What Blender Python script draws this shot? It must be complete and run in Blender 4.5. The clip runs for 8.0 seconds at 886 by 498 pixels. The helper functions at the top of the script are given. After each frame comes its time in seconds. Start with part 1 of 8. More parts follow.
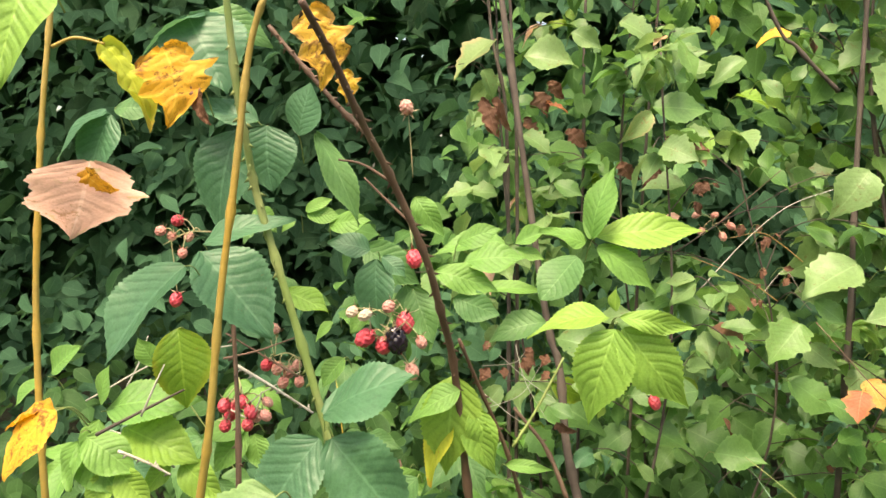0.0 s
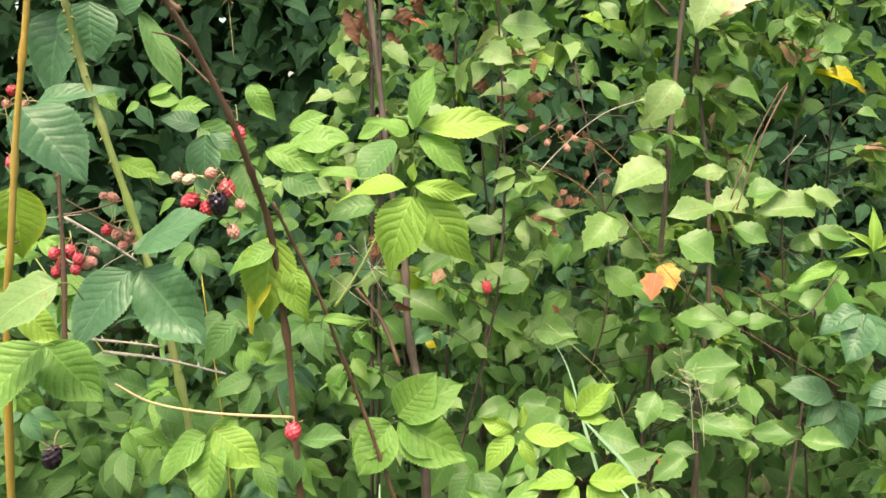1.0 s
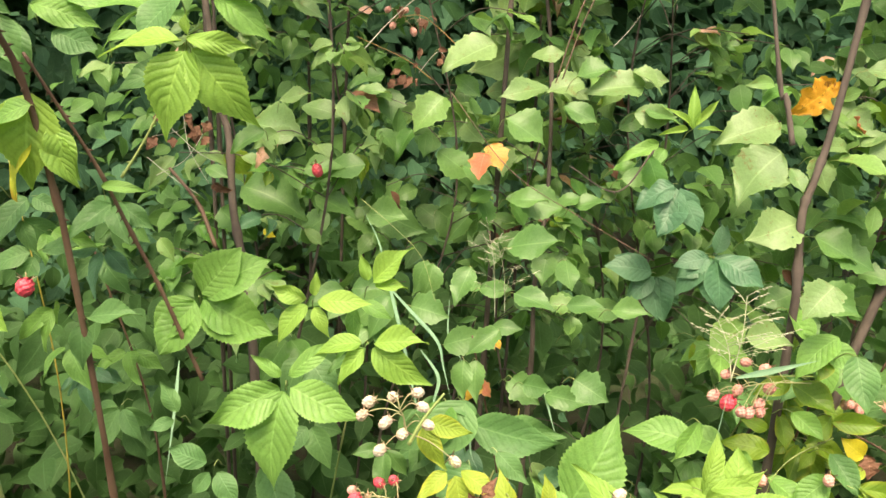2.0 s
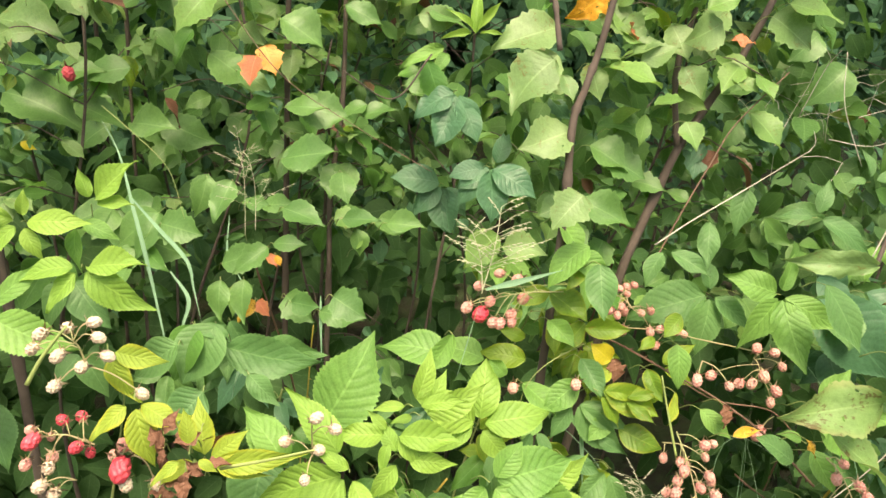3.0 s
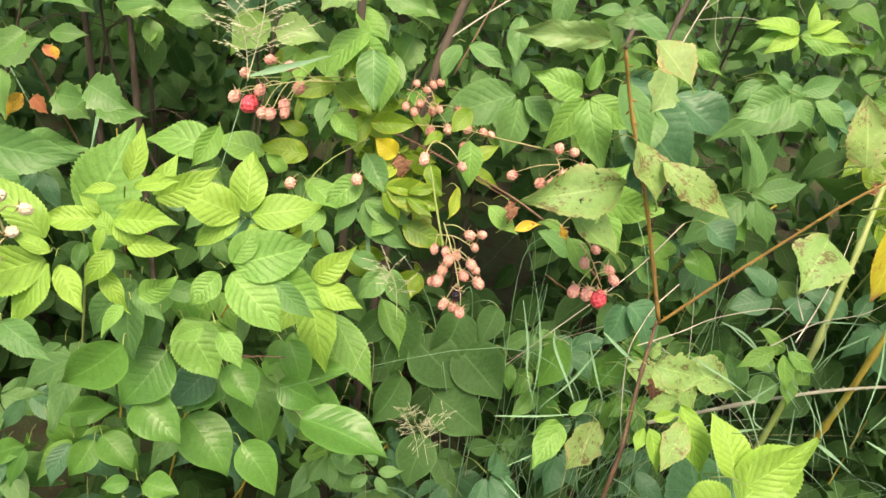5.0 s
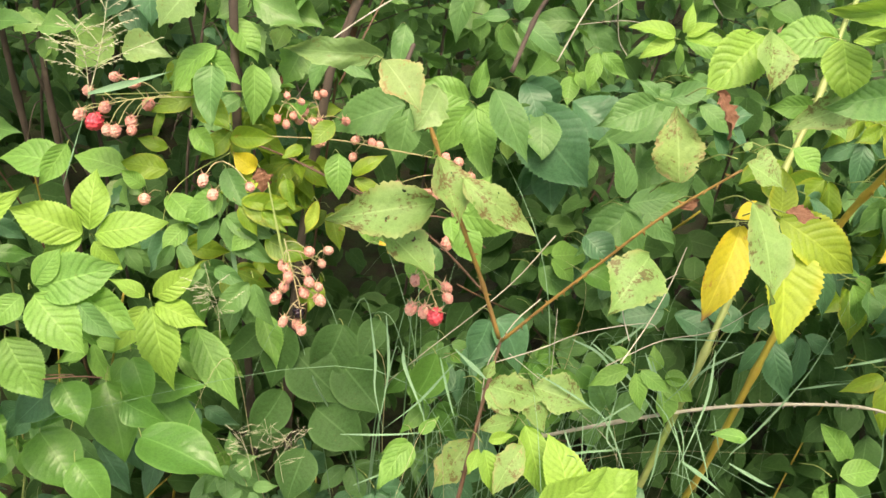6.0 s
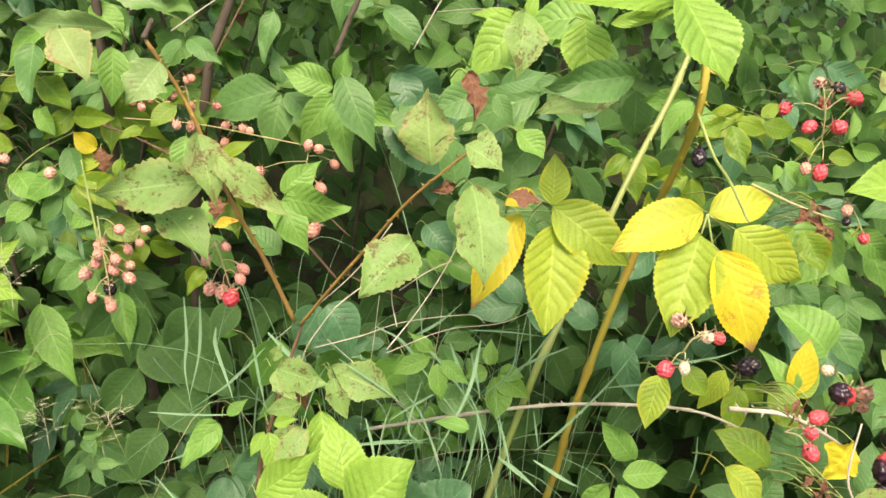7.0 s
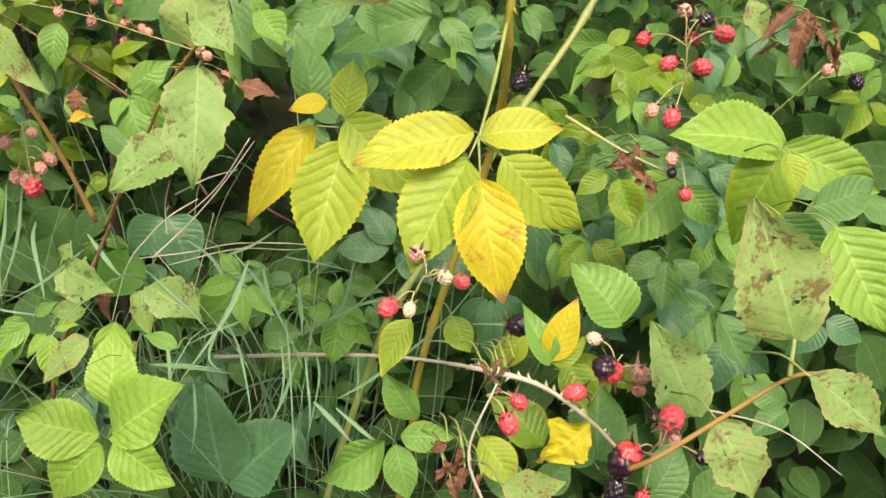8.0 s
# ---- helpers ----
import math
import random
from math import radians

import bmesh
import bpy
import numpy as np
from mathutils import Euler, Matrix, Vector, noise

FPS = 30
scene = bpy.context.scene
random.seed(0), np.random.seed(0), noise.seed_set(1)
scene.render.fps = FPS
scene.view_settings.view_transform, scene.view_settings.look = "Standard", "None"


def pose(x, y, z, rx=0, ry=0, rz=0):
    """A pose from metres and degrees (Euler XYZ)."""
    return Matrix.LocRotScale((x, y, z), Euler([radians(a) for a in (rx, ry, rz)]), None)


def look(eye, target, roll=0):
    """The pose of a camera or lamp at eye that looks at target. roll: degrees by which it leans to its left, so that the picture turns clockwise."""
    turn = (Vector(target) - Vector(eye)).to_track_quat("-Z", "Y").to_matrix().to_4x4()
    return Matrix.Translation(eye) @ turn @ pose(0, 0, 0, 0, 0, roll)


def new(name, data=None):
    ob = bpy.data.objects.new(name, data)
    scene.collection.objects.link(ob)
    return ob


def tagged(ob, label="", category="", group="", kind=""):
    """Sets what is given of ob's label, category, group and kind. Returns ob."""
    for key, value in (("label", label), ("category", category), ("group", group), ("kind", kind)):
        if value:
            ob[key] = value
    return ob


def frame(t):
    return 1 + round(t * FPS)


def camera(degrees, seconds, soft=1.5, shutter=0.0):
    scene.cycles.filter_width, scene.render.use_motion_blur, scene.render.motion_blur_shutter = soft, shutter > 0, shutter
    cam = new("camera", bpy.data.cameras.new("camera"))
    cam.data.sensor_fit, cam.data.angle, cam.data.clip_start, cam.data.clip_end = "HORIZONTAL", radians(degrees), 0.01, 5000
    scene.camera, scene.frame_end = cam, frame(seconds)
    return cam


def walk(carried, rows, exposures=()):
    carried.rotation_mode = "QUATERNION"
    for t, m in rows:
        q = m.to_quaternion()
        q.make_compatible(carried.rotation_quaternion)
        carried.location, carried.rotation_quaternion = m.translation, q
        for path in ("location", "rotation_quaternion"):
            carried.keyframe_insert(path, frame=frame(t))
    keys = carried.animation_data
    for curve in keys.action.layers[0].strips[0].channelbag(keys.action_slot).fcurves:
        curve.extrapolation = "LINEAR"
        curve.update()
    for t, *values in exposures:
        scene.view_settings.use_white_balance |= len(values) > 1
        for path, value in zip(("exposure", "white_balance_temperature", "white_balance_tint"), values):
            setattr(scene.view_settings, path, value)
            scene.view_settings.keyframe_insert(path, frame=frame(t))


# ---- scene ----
# ---------------------------------------------------------------- camera
cam = camera(62.3, 8.0, soft=1.55)
ROWS = [
    (0.0, 0.0000, 0.0000, 1.5500, 84.00, -0.00, 0.00),
    (0.5, 0.0505, -0.0670, 1.5091, 81.93, -0.84, -2.76),
    (1.0, 0.1321, -0.1281, 1.4821, 79.91, -1.45, -5.18),
    (1.2, 0.1681, -0.1422, 1.4693, 79.15, -1.55, -6.16),
    (2.3, 0.3469, -0.1366, 1.3979, 72.30, -2.73, -13.38),
    (2.5, 0.3846, -0.1353, 1.3967, 71.07, -3.12, -15.20),
    (3.0, 0.4670, -0.1349, 1.4048, 67.89, -4.13, -19.79),
    (3.5, 0.5267, -0.1439, 1.3980, 64.12, -5.46, -23.87),
    (4.0, 0.5566, -0.1609, 1.3922, 60.45, -7.10, -26.44),
    (4.2, 0.5608, -0.1655, 1.3846, 59.03, -7.61, -26.94),
    (5.3, 0.6851, -0.2009, 1.3601, 55.00, -6.49, -24.42),
    (5.5, 0.7261, -0.2061, 1.3637, 54.93, -6.13, -24.01),
    (6.0, 0.8409, -0.2595, 1.3939, 54.99, -5.05, -22.91),
    (6.5, 0.9475, -0.3136, 1.4207, 55.13, -4.25, -21.19),
    (7.0, 1.0843, -0.3579, 1.3955, 54.88, -4.50, -18.91),
    (7.5, 1.2549, -0.3881, 1.3671, 53.74, -5.80, -15.52),
    (8.0, 1.3362, -0.3829, 1.3388, 51.78, -7.40, -10.50),
]
walk(cam, [(t, pose(x, y, z, rx, ry, rz)) for t, x, y, z, rx, ry, rz in ROWS],
     exposures=[(0.0, 2.05, 8500, 9), (2.5, 1.98, 8500, 9), (4.0, 1.87, 8500, 9), (6.0, 1.87, 8500, 9), (7.0, 1.80, 8500, 9), (8.0, 1.56, 8500, 9)])

# ---------------------------------------------------------------- light: bright overcast sky
world = bpy.data.worlds.new("overcast_sky")
scene.world = world
world.use_nodes = True
wn = world.node_tree
sky = wn.nodes.new("ShaderNodeTexSky")
sky.sky_type, sky.sun_disc = "NISHITA", False
sky.sun_elevation, sky.sun_rotation = radians(68), radians(198)
sky.air_density, sky.dust_density, sky.ozone_density = 1.0, 4.0, 0.5
wn.links.new(sky.outputs[0], wn.nodes["Background"].inputs[0])
wn.nodes["Background"].inputs[1].default_value = 0.115
sun = new("sun", bpy.data.lights.new("sun", "SUN"))
sun.data.energy, sun.data.angle, sun.data.color = 1.5, radians(25), (1.0, 0.96, 0.88)
sun.matrix_world = look((0.5, -0.9, 4.8), (1.0, 0.6, 0.9))


# ---------------------------------------------------------------- materials
def nodes_of(name):
    m = bpy.data.materials.new(name)
    m.use_nodes = True
    return m, m.node_tree, m.node_tree.nodes["Principled BSDF"]


def math_node(nt, op, a, b=None, c=None):
    n = nt.nodes.new("ShaderNodeMath")
    n.operation = op
    for i, v in enumerate((a, b, c)):
        if v is None:
            continue
        if isinstance(v, (int, float)):
            n.inputs[i].default_value = v
        else:
            nt.links.new(v, n.inputs[i])
    return n.outputs[0]


def mix_node(nt, fac, a, b, blend="MIX"):
    n = nt.nodes.new("ShaderNodeMix")
    n.data_type, n.blend_type = "RGBA", blend
    for i, v in ((0, fac), (6, a), (7, b)):
        if isinstance(v, (int, float)):
            n.inputs[i].default_value = v
        elif isinstance(v, tuple):
            n.inputs[i].default_value = (*v, 1.0)
        else:
            nt.links.new(v, n.inputs[i])
    return n.outputs[2]


def noise_node(nt, vec, scale, detail=3.0, rough=0.6):
    n = nt.nodes.new("ShaderNodeTexNoise")
    n.inputs["Scale"].default_value, n.inputs["Detail"].default_value, n.inputs["Roughness"].default_value = scale, detail, rough
    nt.links.new(vec, n.inputs["Vector"])
    return n.outputs["Fac"]


def step_node(nt, v, lo, hi):
    n = nt.nodes.new("ShaderNodeMapRange")
    n.interpolation_type = "SMOOTHSTEP"
    nt.links.new(v, n.inputs[0])
    n.inputs[1].default_value, n.inputs[2].default_value = lo, hi
    return n.outputs[0]


def leaf_material(name, young, old, rough=0.5, pleat=0.5, spots=0.0, spot_colour=(0.12, 0.05, 0.02), edge=None, patch=None, through_light=0.40, island=False, gloss=0.32, tip=None, bites=0.0):
    """A leaf: two tones of blade, pale midrib and side veins, spots or dead patches, light that passes through."""
    m, nt, bsdf = nodes_of(name)
    L = nt.links
    uv = nt.nodes.new("ShaderNodeUVMap")
    uv.uv_map = "leaf"
    sep = nt.nodes.new("ShaderNodeSeparateXYZ")
    L.new(uv.outputs[0], sep.inputs[0])
    across = math_node(nt, "MULTIPLY", math_node(nt, "ABSOLUTE", math_node(nt, "SUBTRACT", sep.outputs[0], 0.5)), 2.0)
    along = sep.outputs[1]
    if island:
        chance = nt.nodes.new("ShaderNodeNewGeometry").outputs["Random Per Island"]
    else:
        chance = nt.nodes.new("ShaderNodeObjectInfo").outputs["Random"]
    # grain in the leaf's own coordinates, shifted from leaf to leaf
    shift = nt.nodes.new("ShaderNodeVectorMath")
    shift.operation = "ADD"
    squeeze = nt.nodes.new("ShaderNodeVectorMath")
    squeeze.operation = "MULTIPLY"
    squeeze.inputs[1].default_value = (0.62, 1.0, 1.0)
    L.new(uv.outputs[0], squeeze.inputs[0])
    L.new(squeeze.outputs[0], shift.inputs[0])
    comb = nt.nodes.new("ShaderNodeCombineXYZ")
    far = math_node(nt, "MULTIPLY", chance, 37.0)
    L.new(far, comb.inputs[0]), L.new(far, comb.inputs[2])
    L.new(comb.outputs[0], shift.inputs[1])
    vec = shift.outputs[0]
    coarse, fine = noise_node(nt, vec, 2.2), noise_node(nt, vec, 16.0, 4.0)
    tone = math_node(nt, "ADD", math_node(nt, "MULTIPLY", coarse, 0.55), math_node(nt, "MULTIPLY", chance, 0.6))
    colour = mix_node(nt, math_node(nt, "SUBTRACT", tone, 0.1), young, old)
    colour = mix_node(nt, math_node(nt, "MULTIPLY", step_node(nt, fine, 0.3, 0.75), 0.30), colour, tuple(c * 0.45 for c in old))
    # side veins run forward from the midrib
    phase = math_node(nt, "SUBTRACT", math_node(nt, "MULTIPLY", along, 8.5), math_node(nt, "MULTIPLY", across, 2.3))
    phase = math_node(nt, "ADD", phase, math_node(nt, "MULTIPLY", coarse, 1.1))
    saw = math_node(nt, "ABSOLUTE", math_node(nt, "SUBTRACT", math_node(nt, "FRACT", phase), 0.5))
    furrow = step_node(nt, saw, 0.5, 0.16)
    colour = mix_node(nt, math_node(nt, "MULTIPLY", math_node(nt, "SUBTRACT", 1.0, furrow), 0.24 * pleat), colour, tuple(c * 0.45 for c in old))
    # fine net of veins, scattered pinprick blemishes and a slightly paler rim
    net = nt.nodes.new("ShaderNodeTexVoronoi")
    net.feature = "DISTANCE_TO_EDGE"
    net.inputs["Scale"].default_value = 26.0
    L.new(vec, net.inputs["Vector"])
    colour = mix_node(nt, math_node(nt, "MULTIPLY", step_node(nt, net.outputs["Distance"], 0.16, 0.02), 0.16), colour, tuple(min(1.0, c * 1.25 + 0.02) for c in young))
    prick = math_node(nt, "ADD", noise_node(nt, vec, 34.0, 2.0), math_node(nt, "MULTIPLY", coarse, 0.3))
    colour = mix_node(nt, math_node(nt, "MULTIPLY", step_node(nt, prick, 0.86, 0.92), 0.6), colour, (0.15, 0.10, 0.04))
    colour = mix_node(nt, math_node(nt, "MULTIPLY", step_node(nt, math_node(nt, "ADD", across, math_node(nt, "MULTIPLY", fine, 0.3)), 0.98, 1.16), 0.35), colour, tuple(min(1.0, c * 1.3 + 0.03) for c in young))
    rib = step_node(nt, across, 0.055, 0.02)
    colour = mix_node(nt, math_node(nt, "MULTIPLY", rib, 0.3), colour, tuple(min(1.0, c * 1.5 + 0.05) for c in young))
    if edge:
        rim = math_node(nt, "ADD", across, math_node(nt, "MULTIPLY", coarse, 0.9))
        colour = mix_node(nt, math_node(nt, "MULTIPLY", step_node(nt, rim, 1.1, 1.8), 0.85), colour, edge)
    if tip:
        end = math_node(nt, "ADD", along, math_node(nt, "MULTIPLY", math_node(nt, "SUBTRACT", coarse, 0.5), 0.35))
        colour = mix_node(nt, math_node(nt, "MULTIPLY", step_node(nt, end, 0.88, 0.97), 0.85), colour, tip)
    if patch:
        colour = mix_node(nt, step_node(nt, noise_node(nt, vec, 3.1, 5.0, 0.7), 0.585 if spots else 0.5, 0.66 if spots else 0.58), colour, patch)
    if spots:
        dots = noise_node(nt, vec, 21.0, 5.0, 0.7)
        where = math_node(nt, "ADD", dots, math_node(nt, "MULTIPLY", math_node(nt, "SUBTRACT", noise_node(nt, vec, 3.7), 0.5), 0.95))
        colour = mix_node(nt, math_node(nt, "MULTIPLY", step_node(nt, where, 0.69 - spots * 0.13, 0.78 - spots * 0.13), 0.8), colour, spot_colour)
    L.new(colour, bsdf.inputs["Base Color"])
    bsdf.inputs["Roughness"].default_value = rough
    bsdf.inputs["Specular IOR Level"].default_value = gloss
    bump = nt.nodes.new("ShaderNodeBump")
    bump.inputs["Strength"].default_value, bump.inputs["Distance"].default_value = 0.38, 0.0022
    L.new(math_node(nt, "ADD", math_node(nt, "MULTIPLY", furrow, pleat), math_node(nt, "MULTIPLY", fine, 0.5)), bump.inputs["Height"])
    L.new(bump.outputs[0], bsdf.inputs["Normal"])
    trans = nt.nodes.new("ShaderNodeBsdfTranslucent")
    L.new(mix_node(nt, 0.35, colour, (young[0] * 1.2, young[1] * 1.15, young[2] * 0.5)), trans.inputs[0])
    both = nt.nodes.new("ShaderNodeMixShader")
    both.inputs[0].default_value = through_light
    L.new(bsdf.outputs[0], both.inputs[1]), L.new(trans.outputs[0], both.inputs[2])
    surface = both.outputs[0]
    if bites:
        gone = math_node(nt, "MULTIPLY", step_node(nt, noise_node(nt, vec, 9.0, 2.0), 0.76 - bites, 0.765 - bites), step_node(nt, across, 0.1, 0.16))
        torn = nt.nodes.new("ShaderNodeMixShader")
        L.new(gone, torn.inputs[0]), L.new(surface, torn.inputs[1])
        L.new(nt.nodes.new("ShaderNodeBsdfTransparent").outputs[0], torn.inputs[2])
        surface = torn.outputs[0]
    L.new(surface, nt.nodes["Material Output"].inputs[0])
    return m


def bark_material(name, a, b, rough=0.7, scale=60.0):
    m, nt, bsdf = nodes_of(name)
    co = nt.nodes.new("ShaderNodeTexCoord").outputs["Object"]
    n1, n2 = noise_node(nt, co, scale * 0.25, 3.0), noise_node(nt, co, scale * 3.0, 5.0, 0.7)
    col = mix_node(nt, step_node(nt, n1, 0.35, 0.65), a, b)
    col = mix_node(nt, math_node(nt, "MULTIPLY", n2, 0.4), col, tuple(c * 0.3 for c in b))
    nt.links.new(col, bsdf.inputs["Base Color"])
    bsdf.inputs["Roughness"].default_value = rough
    bump = nt.nodes.new("ShaderNodeBump")
    bump.inputs["Strength"].default_value, bump.inputs["Distance"].default_value = 0.5, 0.002
    nt.links.new(n2, bump.inputs["Height"]), nt.links.new(bump.outputs[0], bsdf.inputs["Normal"])
    return m


def berry_material(name, a, b, rough=0.3, ripening=False):
    m, nt, bsdf = nodes_of(name)
    cells = nt.nodes.new("ShaderNodeTexVoronoi")
    cells.inputs["Scale"].default_value = 4.5
    nt.links.new(nt.nodes.new("ShaderNodeTexCoord").outputs["Object"], cells.inputs["Vector"])
    geo = cells.outputs["Color"]
    obj = nt.nodes.new("ShaderNodeObjectInfo").outputs["Random"]
    col = mix_node(nt, math_node(nt, "ADD", math_node(nt, "MULTIPLY", geo, 0.6), math_node(nt, "MULTIPLY", obj, 0.4)), a, b)
    if ripening:
        # the tip darkens first, drupelet by drupelet
        height = nt.nodes.new("ShaderNodeSeparateXYZ")
        nt.links.new(nt.nodes.new("ShaderNodeTexCoord").outputs["Object"], height.inputs[0])
        col = mix_node(nt, step_node(nt, math_node(nt, "ADD", height.outputs[2], math_node(nt, "MULTIPLY", geo, 0.35)), 0.10, 0.24), b, a)
    nt.links.new(col, bsdf.inputs["Base Color"])
    bsdf.inputs["Roughness"].default_value = rough
    bsdf.inputs["Subsurface Weight"].default_value = 0.115
    bsdf.inputs["Subsurface Radius"].default_value = (0.004, 0.001, 0.001)
    bsdf.inputs["Subsurface Scale"].default_value = 0.5
    return m


LEAF = {
    "lime": leaf_material("young_lime_leaf", (0.295, 0.48, 0.088), (0.18, 0.37, 0.068), 0.45, 0.8),
    "bright": leaf_material("bright_green_leaf", (0.21, 0.41, 0.095), (0.12, 0.29, 0.07), 0.42, 0.7),
    "mid": leaf_material("mid_green_leaf", (0.15, 0.31, 0.10), (0.075, 0.20, 0.07), 0.42, 0.5),
    "shrub": leaf_material("shrub_leaf", (0.155, 0.31, 0.088), (0.068, 0.185, 0.054), 0.40, 0.2, gloss=0.42),
    "shrub_light": leaf_material("light_shrub_leaf", (0.22, 0.39, 0.105), (0.115, 0.26, 0.070), 0.42, 0.2, gloss=0.42, spots=0.25, spot_colour=(0.16, 0.12, 0.04)),
    "deep": leaf_material("deep_green_leaf", (0.10, 0.245, 0.122), (0.055, 0.16, 0.082), 0.38, 0.45, gloss=0.4),
    "glossy": leaf_material("glossy_green_leaf", (0.13, 0.30, 0.062), (0.055, 0.175, 0.042), 0.3, 0.25),
    "sage": leaf_material("sage_green_leaf", (0.235, 0.37, 0.135), (0.125, 0.255, 0.088), 0.42, 0.2, gloss=0.42, spots=0.4, spot_colour=(0.18, 0.14, 0.05), bites=0.02),
    "olive": leaf_material("olive_green_leaf", (0.21, 0.34, 0.035), (0.085, 0.20, 0.028), 0.34, 0.4, edge=(0.30, 0.30, 0.03), spots=0.15, spot_colour=(0.25, 0.12, 0.03)),
    "yellow": leaf_material("yellow_leaf", (0.60, 0.51, 0.040), (0.50, 0.46, 0.045), 0.45, 0.38, spots=0.3, spot_colour=(0.40, 0.20, 0.04), edge=(0.64, 0.46, 0.03), tip=(0.30, 0.13, 0.08)),
    "lemon": leaf_material("yellowing_leaf", (0.47, 0.51, 0.060), (0.36, 0.45, 0.060), 0.45, 0.45, spots=0.15, spot_colour=(0.36, 0.20, 0.05), edge=(0.62, 0.50, 0.04), tip=(0.52, 0.36, 0.06)),
    "turning": leaf_material("turning_leaf", (0.36, 0.47, 0.065), (0.25, 0.39, 0.060), 0.45, 0.7, edge=(0.58, 0.50, 0.045)),
    "spotted": leaf_material("spotted_leaf", (0.27, 0.42, 0.15), (0.17, 0.33, 0.10), 0.48, 0.25, spots=0.85, edge=(0.32, 0.30, 0.12), spot_colour=(0.11, 0.05, 0.03), bites=0.05),
    "rusty": leaf_material("rusty_leaf", (0.28, 0.41, 0.14), (0.18, 0.33, 0.10), 0.5, 0.2, spots=0.98, edge=(0.32, 0.20, 0.11), spot_colour=(0.14, 0.06, 0.035), patch=(0.36, 0.30, 0.15), bites=0.06),
    "dry": leaf_material("dry_orange_leaf", (0.70, 0.44, 0.05), (0.54, 0.27, 0.04), 0.6, 0.4, spots=0.9, spot_colour=(0.16, 0.06, 0.02), edge=(0.50, 0.30, 0.17), patch=(0.15, 0.06, 0.025), through_light=0.2, bites=0.05),
    "scorched": leaf_material("scorched_leaf", (0.82, 0.46, 0.05), (0.66, 0.27, 0.03), 0.6, 0.3, spots=1.0, spot_colour=(0.10, 0.025, 0.012), patch=(0.26, 0.10, 0.04), bites=0.04),
    "apricot": leaf_material("apricot_leaf", (0.80, 0.42, 0.13), (0.70, 0.30, 0.08), 0.5, 0.3, spots=0.3, patch=(0.62, 0.22, 0.10)),
    "pink": leaf_material("faded_pink_leaf", (0.80, 0.49, 0.39), (0.68, 0.37, 0.28), 0.6, 0.3, spots=0.5, spot_colour=(0.34, 0.15, 0.07), edge=(0.72, 0.48, 0.38), patch=(0.50, 0.36, 0.20)),
    "blushing": leaf_material("blushing_leaf", (0.30, 0.40, 0.16), (0.20, 0.33, 0.12), 0.5, 0.15, spots=0.5, spot_colour=(0.30, 0.16, 0.08), edge=(0.60, 0.33, 0.19)),
    "red": leaf_material("red_orange_leaf", (0.66, 0.25, 0.15), (0.56, 0.17, 0.09), 0.55, 0.3, edge=(0.68, 0.40, 0.12)),
    "brown": leaf_material("brown_dead_leaf", (0.22, 0.105, 0.065), (0.11, 0.05, 0.03), 0.75, 0.3, through_light=0.1),
    "grass": leaf_material("grass_blade", (0.22, 0.38, 0.24), (0.13, 0.26, 0.15), 0.55, 0.0, through_light=0.2, gloss=0.2),
    "straw": leaf_material("dry_grass_blade", (0.52, 0.48, 0.30), (0.38, 0.35, 0.20), 0.6, 0.0, through_light=0.15),
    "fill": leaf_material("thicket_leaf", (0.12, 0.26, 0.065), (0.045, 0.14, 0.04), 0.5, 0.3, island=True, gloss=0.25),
    # the thicket leaf again in a darker copy, with shade put into its colour
    "fill_shaded": leaf_material("shade_toned_thicket_leaf", (0.072, 0.172, 0.050), (0.030, 0.086, 0.026), 0.6, 0.3, island=True, gloss=0.2),
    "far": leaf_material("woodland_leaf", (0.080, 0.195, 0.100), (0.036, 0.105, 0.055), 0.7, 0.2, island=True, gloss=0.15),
}
BARK = {
    "golden": bark_material("golden_stalk", (0.42, 0.27, 0.045), (0.34, 0.25, 0.06), 0.5),
    "green": bark_material("green_cane", (0.22, 0.32, 0.09), (0.30, 0.34, 0.13), 0.5),
    "brown": bark_material("brown_cane", (0.10, 0.05, 0.032), (0.17, 0.10, 0.065), 0.6),
    "rust": bark_material("rusty_twig", (0.36, 0.22, 0.06), (0.26, 0.155, 0.055), 0.55),
    "trunk": bark_material("grey_brown_bark", (0.055, 0.040, 0.032), (0.105, 0.080, 0.066), 0.85),
    "dead": bark_material("bleached_twig", (0.52, 0.50, 0.43), (0.37, 0.34, 0.28), 0.8),
    "stalk": bark_material("pale_green_stalk", (0.30, 0.36, 0.12), (0.24, 0.32, 0.10), 0.5),
    "pinkish": bark_material("pink_stalk", (0.42, 0.33, 0.19), (0.34, 0.36, 0.16), 0.55),
    "straw": bark_material("grass_straw", (0.56, 0.57, 0.40), (0.42, 0.44, 0.28), 0.7),
    "olive": bark_material("olive_cane", (0.40, 0.36, 0.065), (0.44, 0.32, 0.06), 0.5),
}
BERRY = {
    "red": berry_material("ripe_red_berry", (0.64, 0.085, 0.115), (0.50, 0.040, 0.065), 0.38),
    "pink": berry_material("unripe_pink_berry", (0.59, 0.34, 0.28), (0.53, 0.18, 0.165), 0.65),
    "pale": berry_material("pale_unripe_berry", (0.56, 0.50, 0.38), (0.52, 0.36, 0.28), 0.7),
    "black": berry_material("ripe_black_berry", (0.012, 0.009, 0.018), (0.02, 0.01, 0.02), 0.22),
    "mixed": berry_material("ripening_berry", (0.50, 0.06, 0.07), (0.022, 0.008, 0.02), 0.28, ripening=True),
}
SEPAL = bark_material("dry_sepal", (0.54, 0.46, 0.28), (0.44, 0.31, 0.20), 0.8)
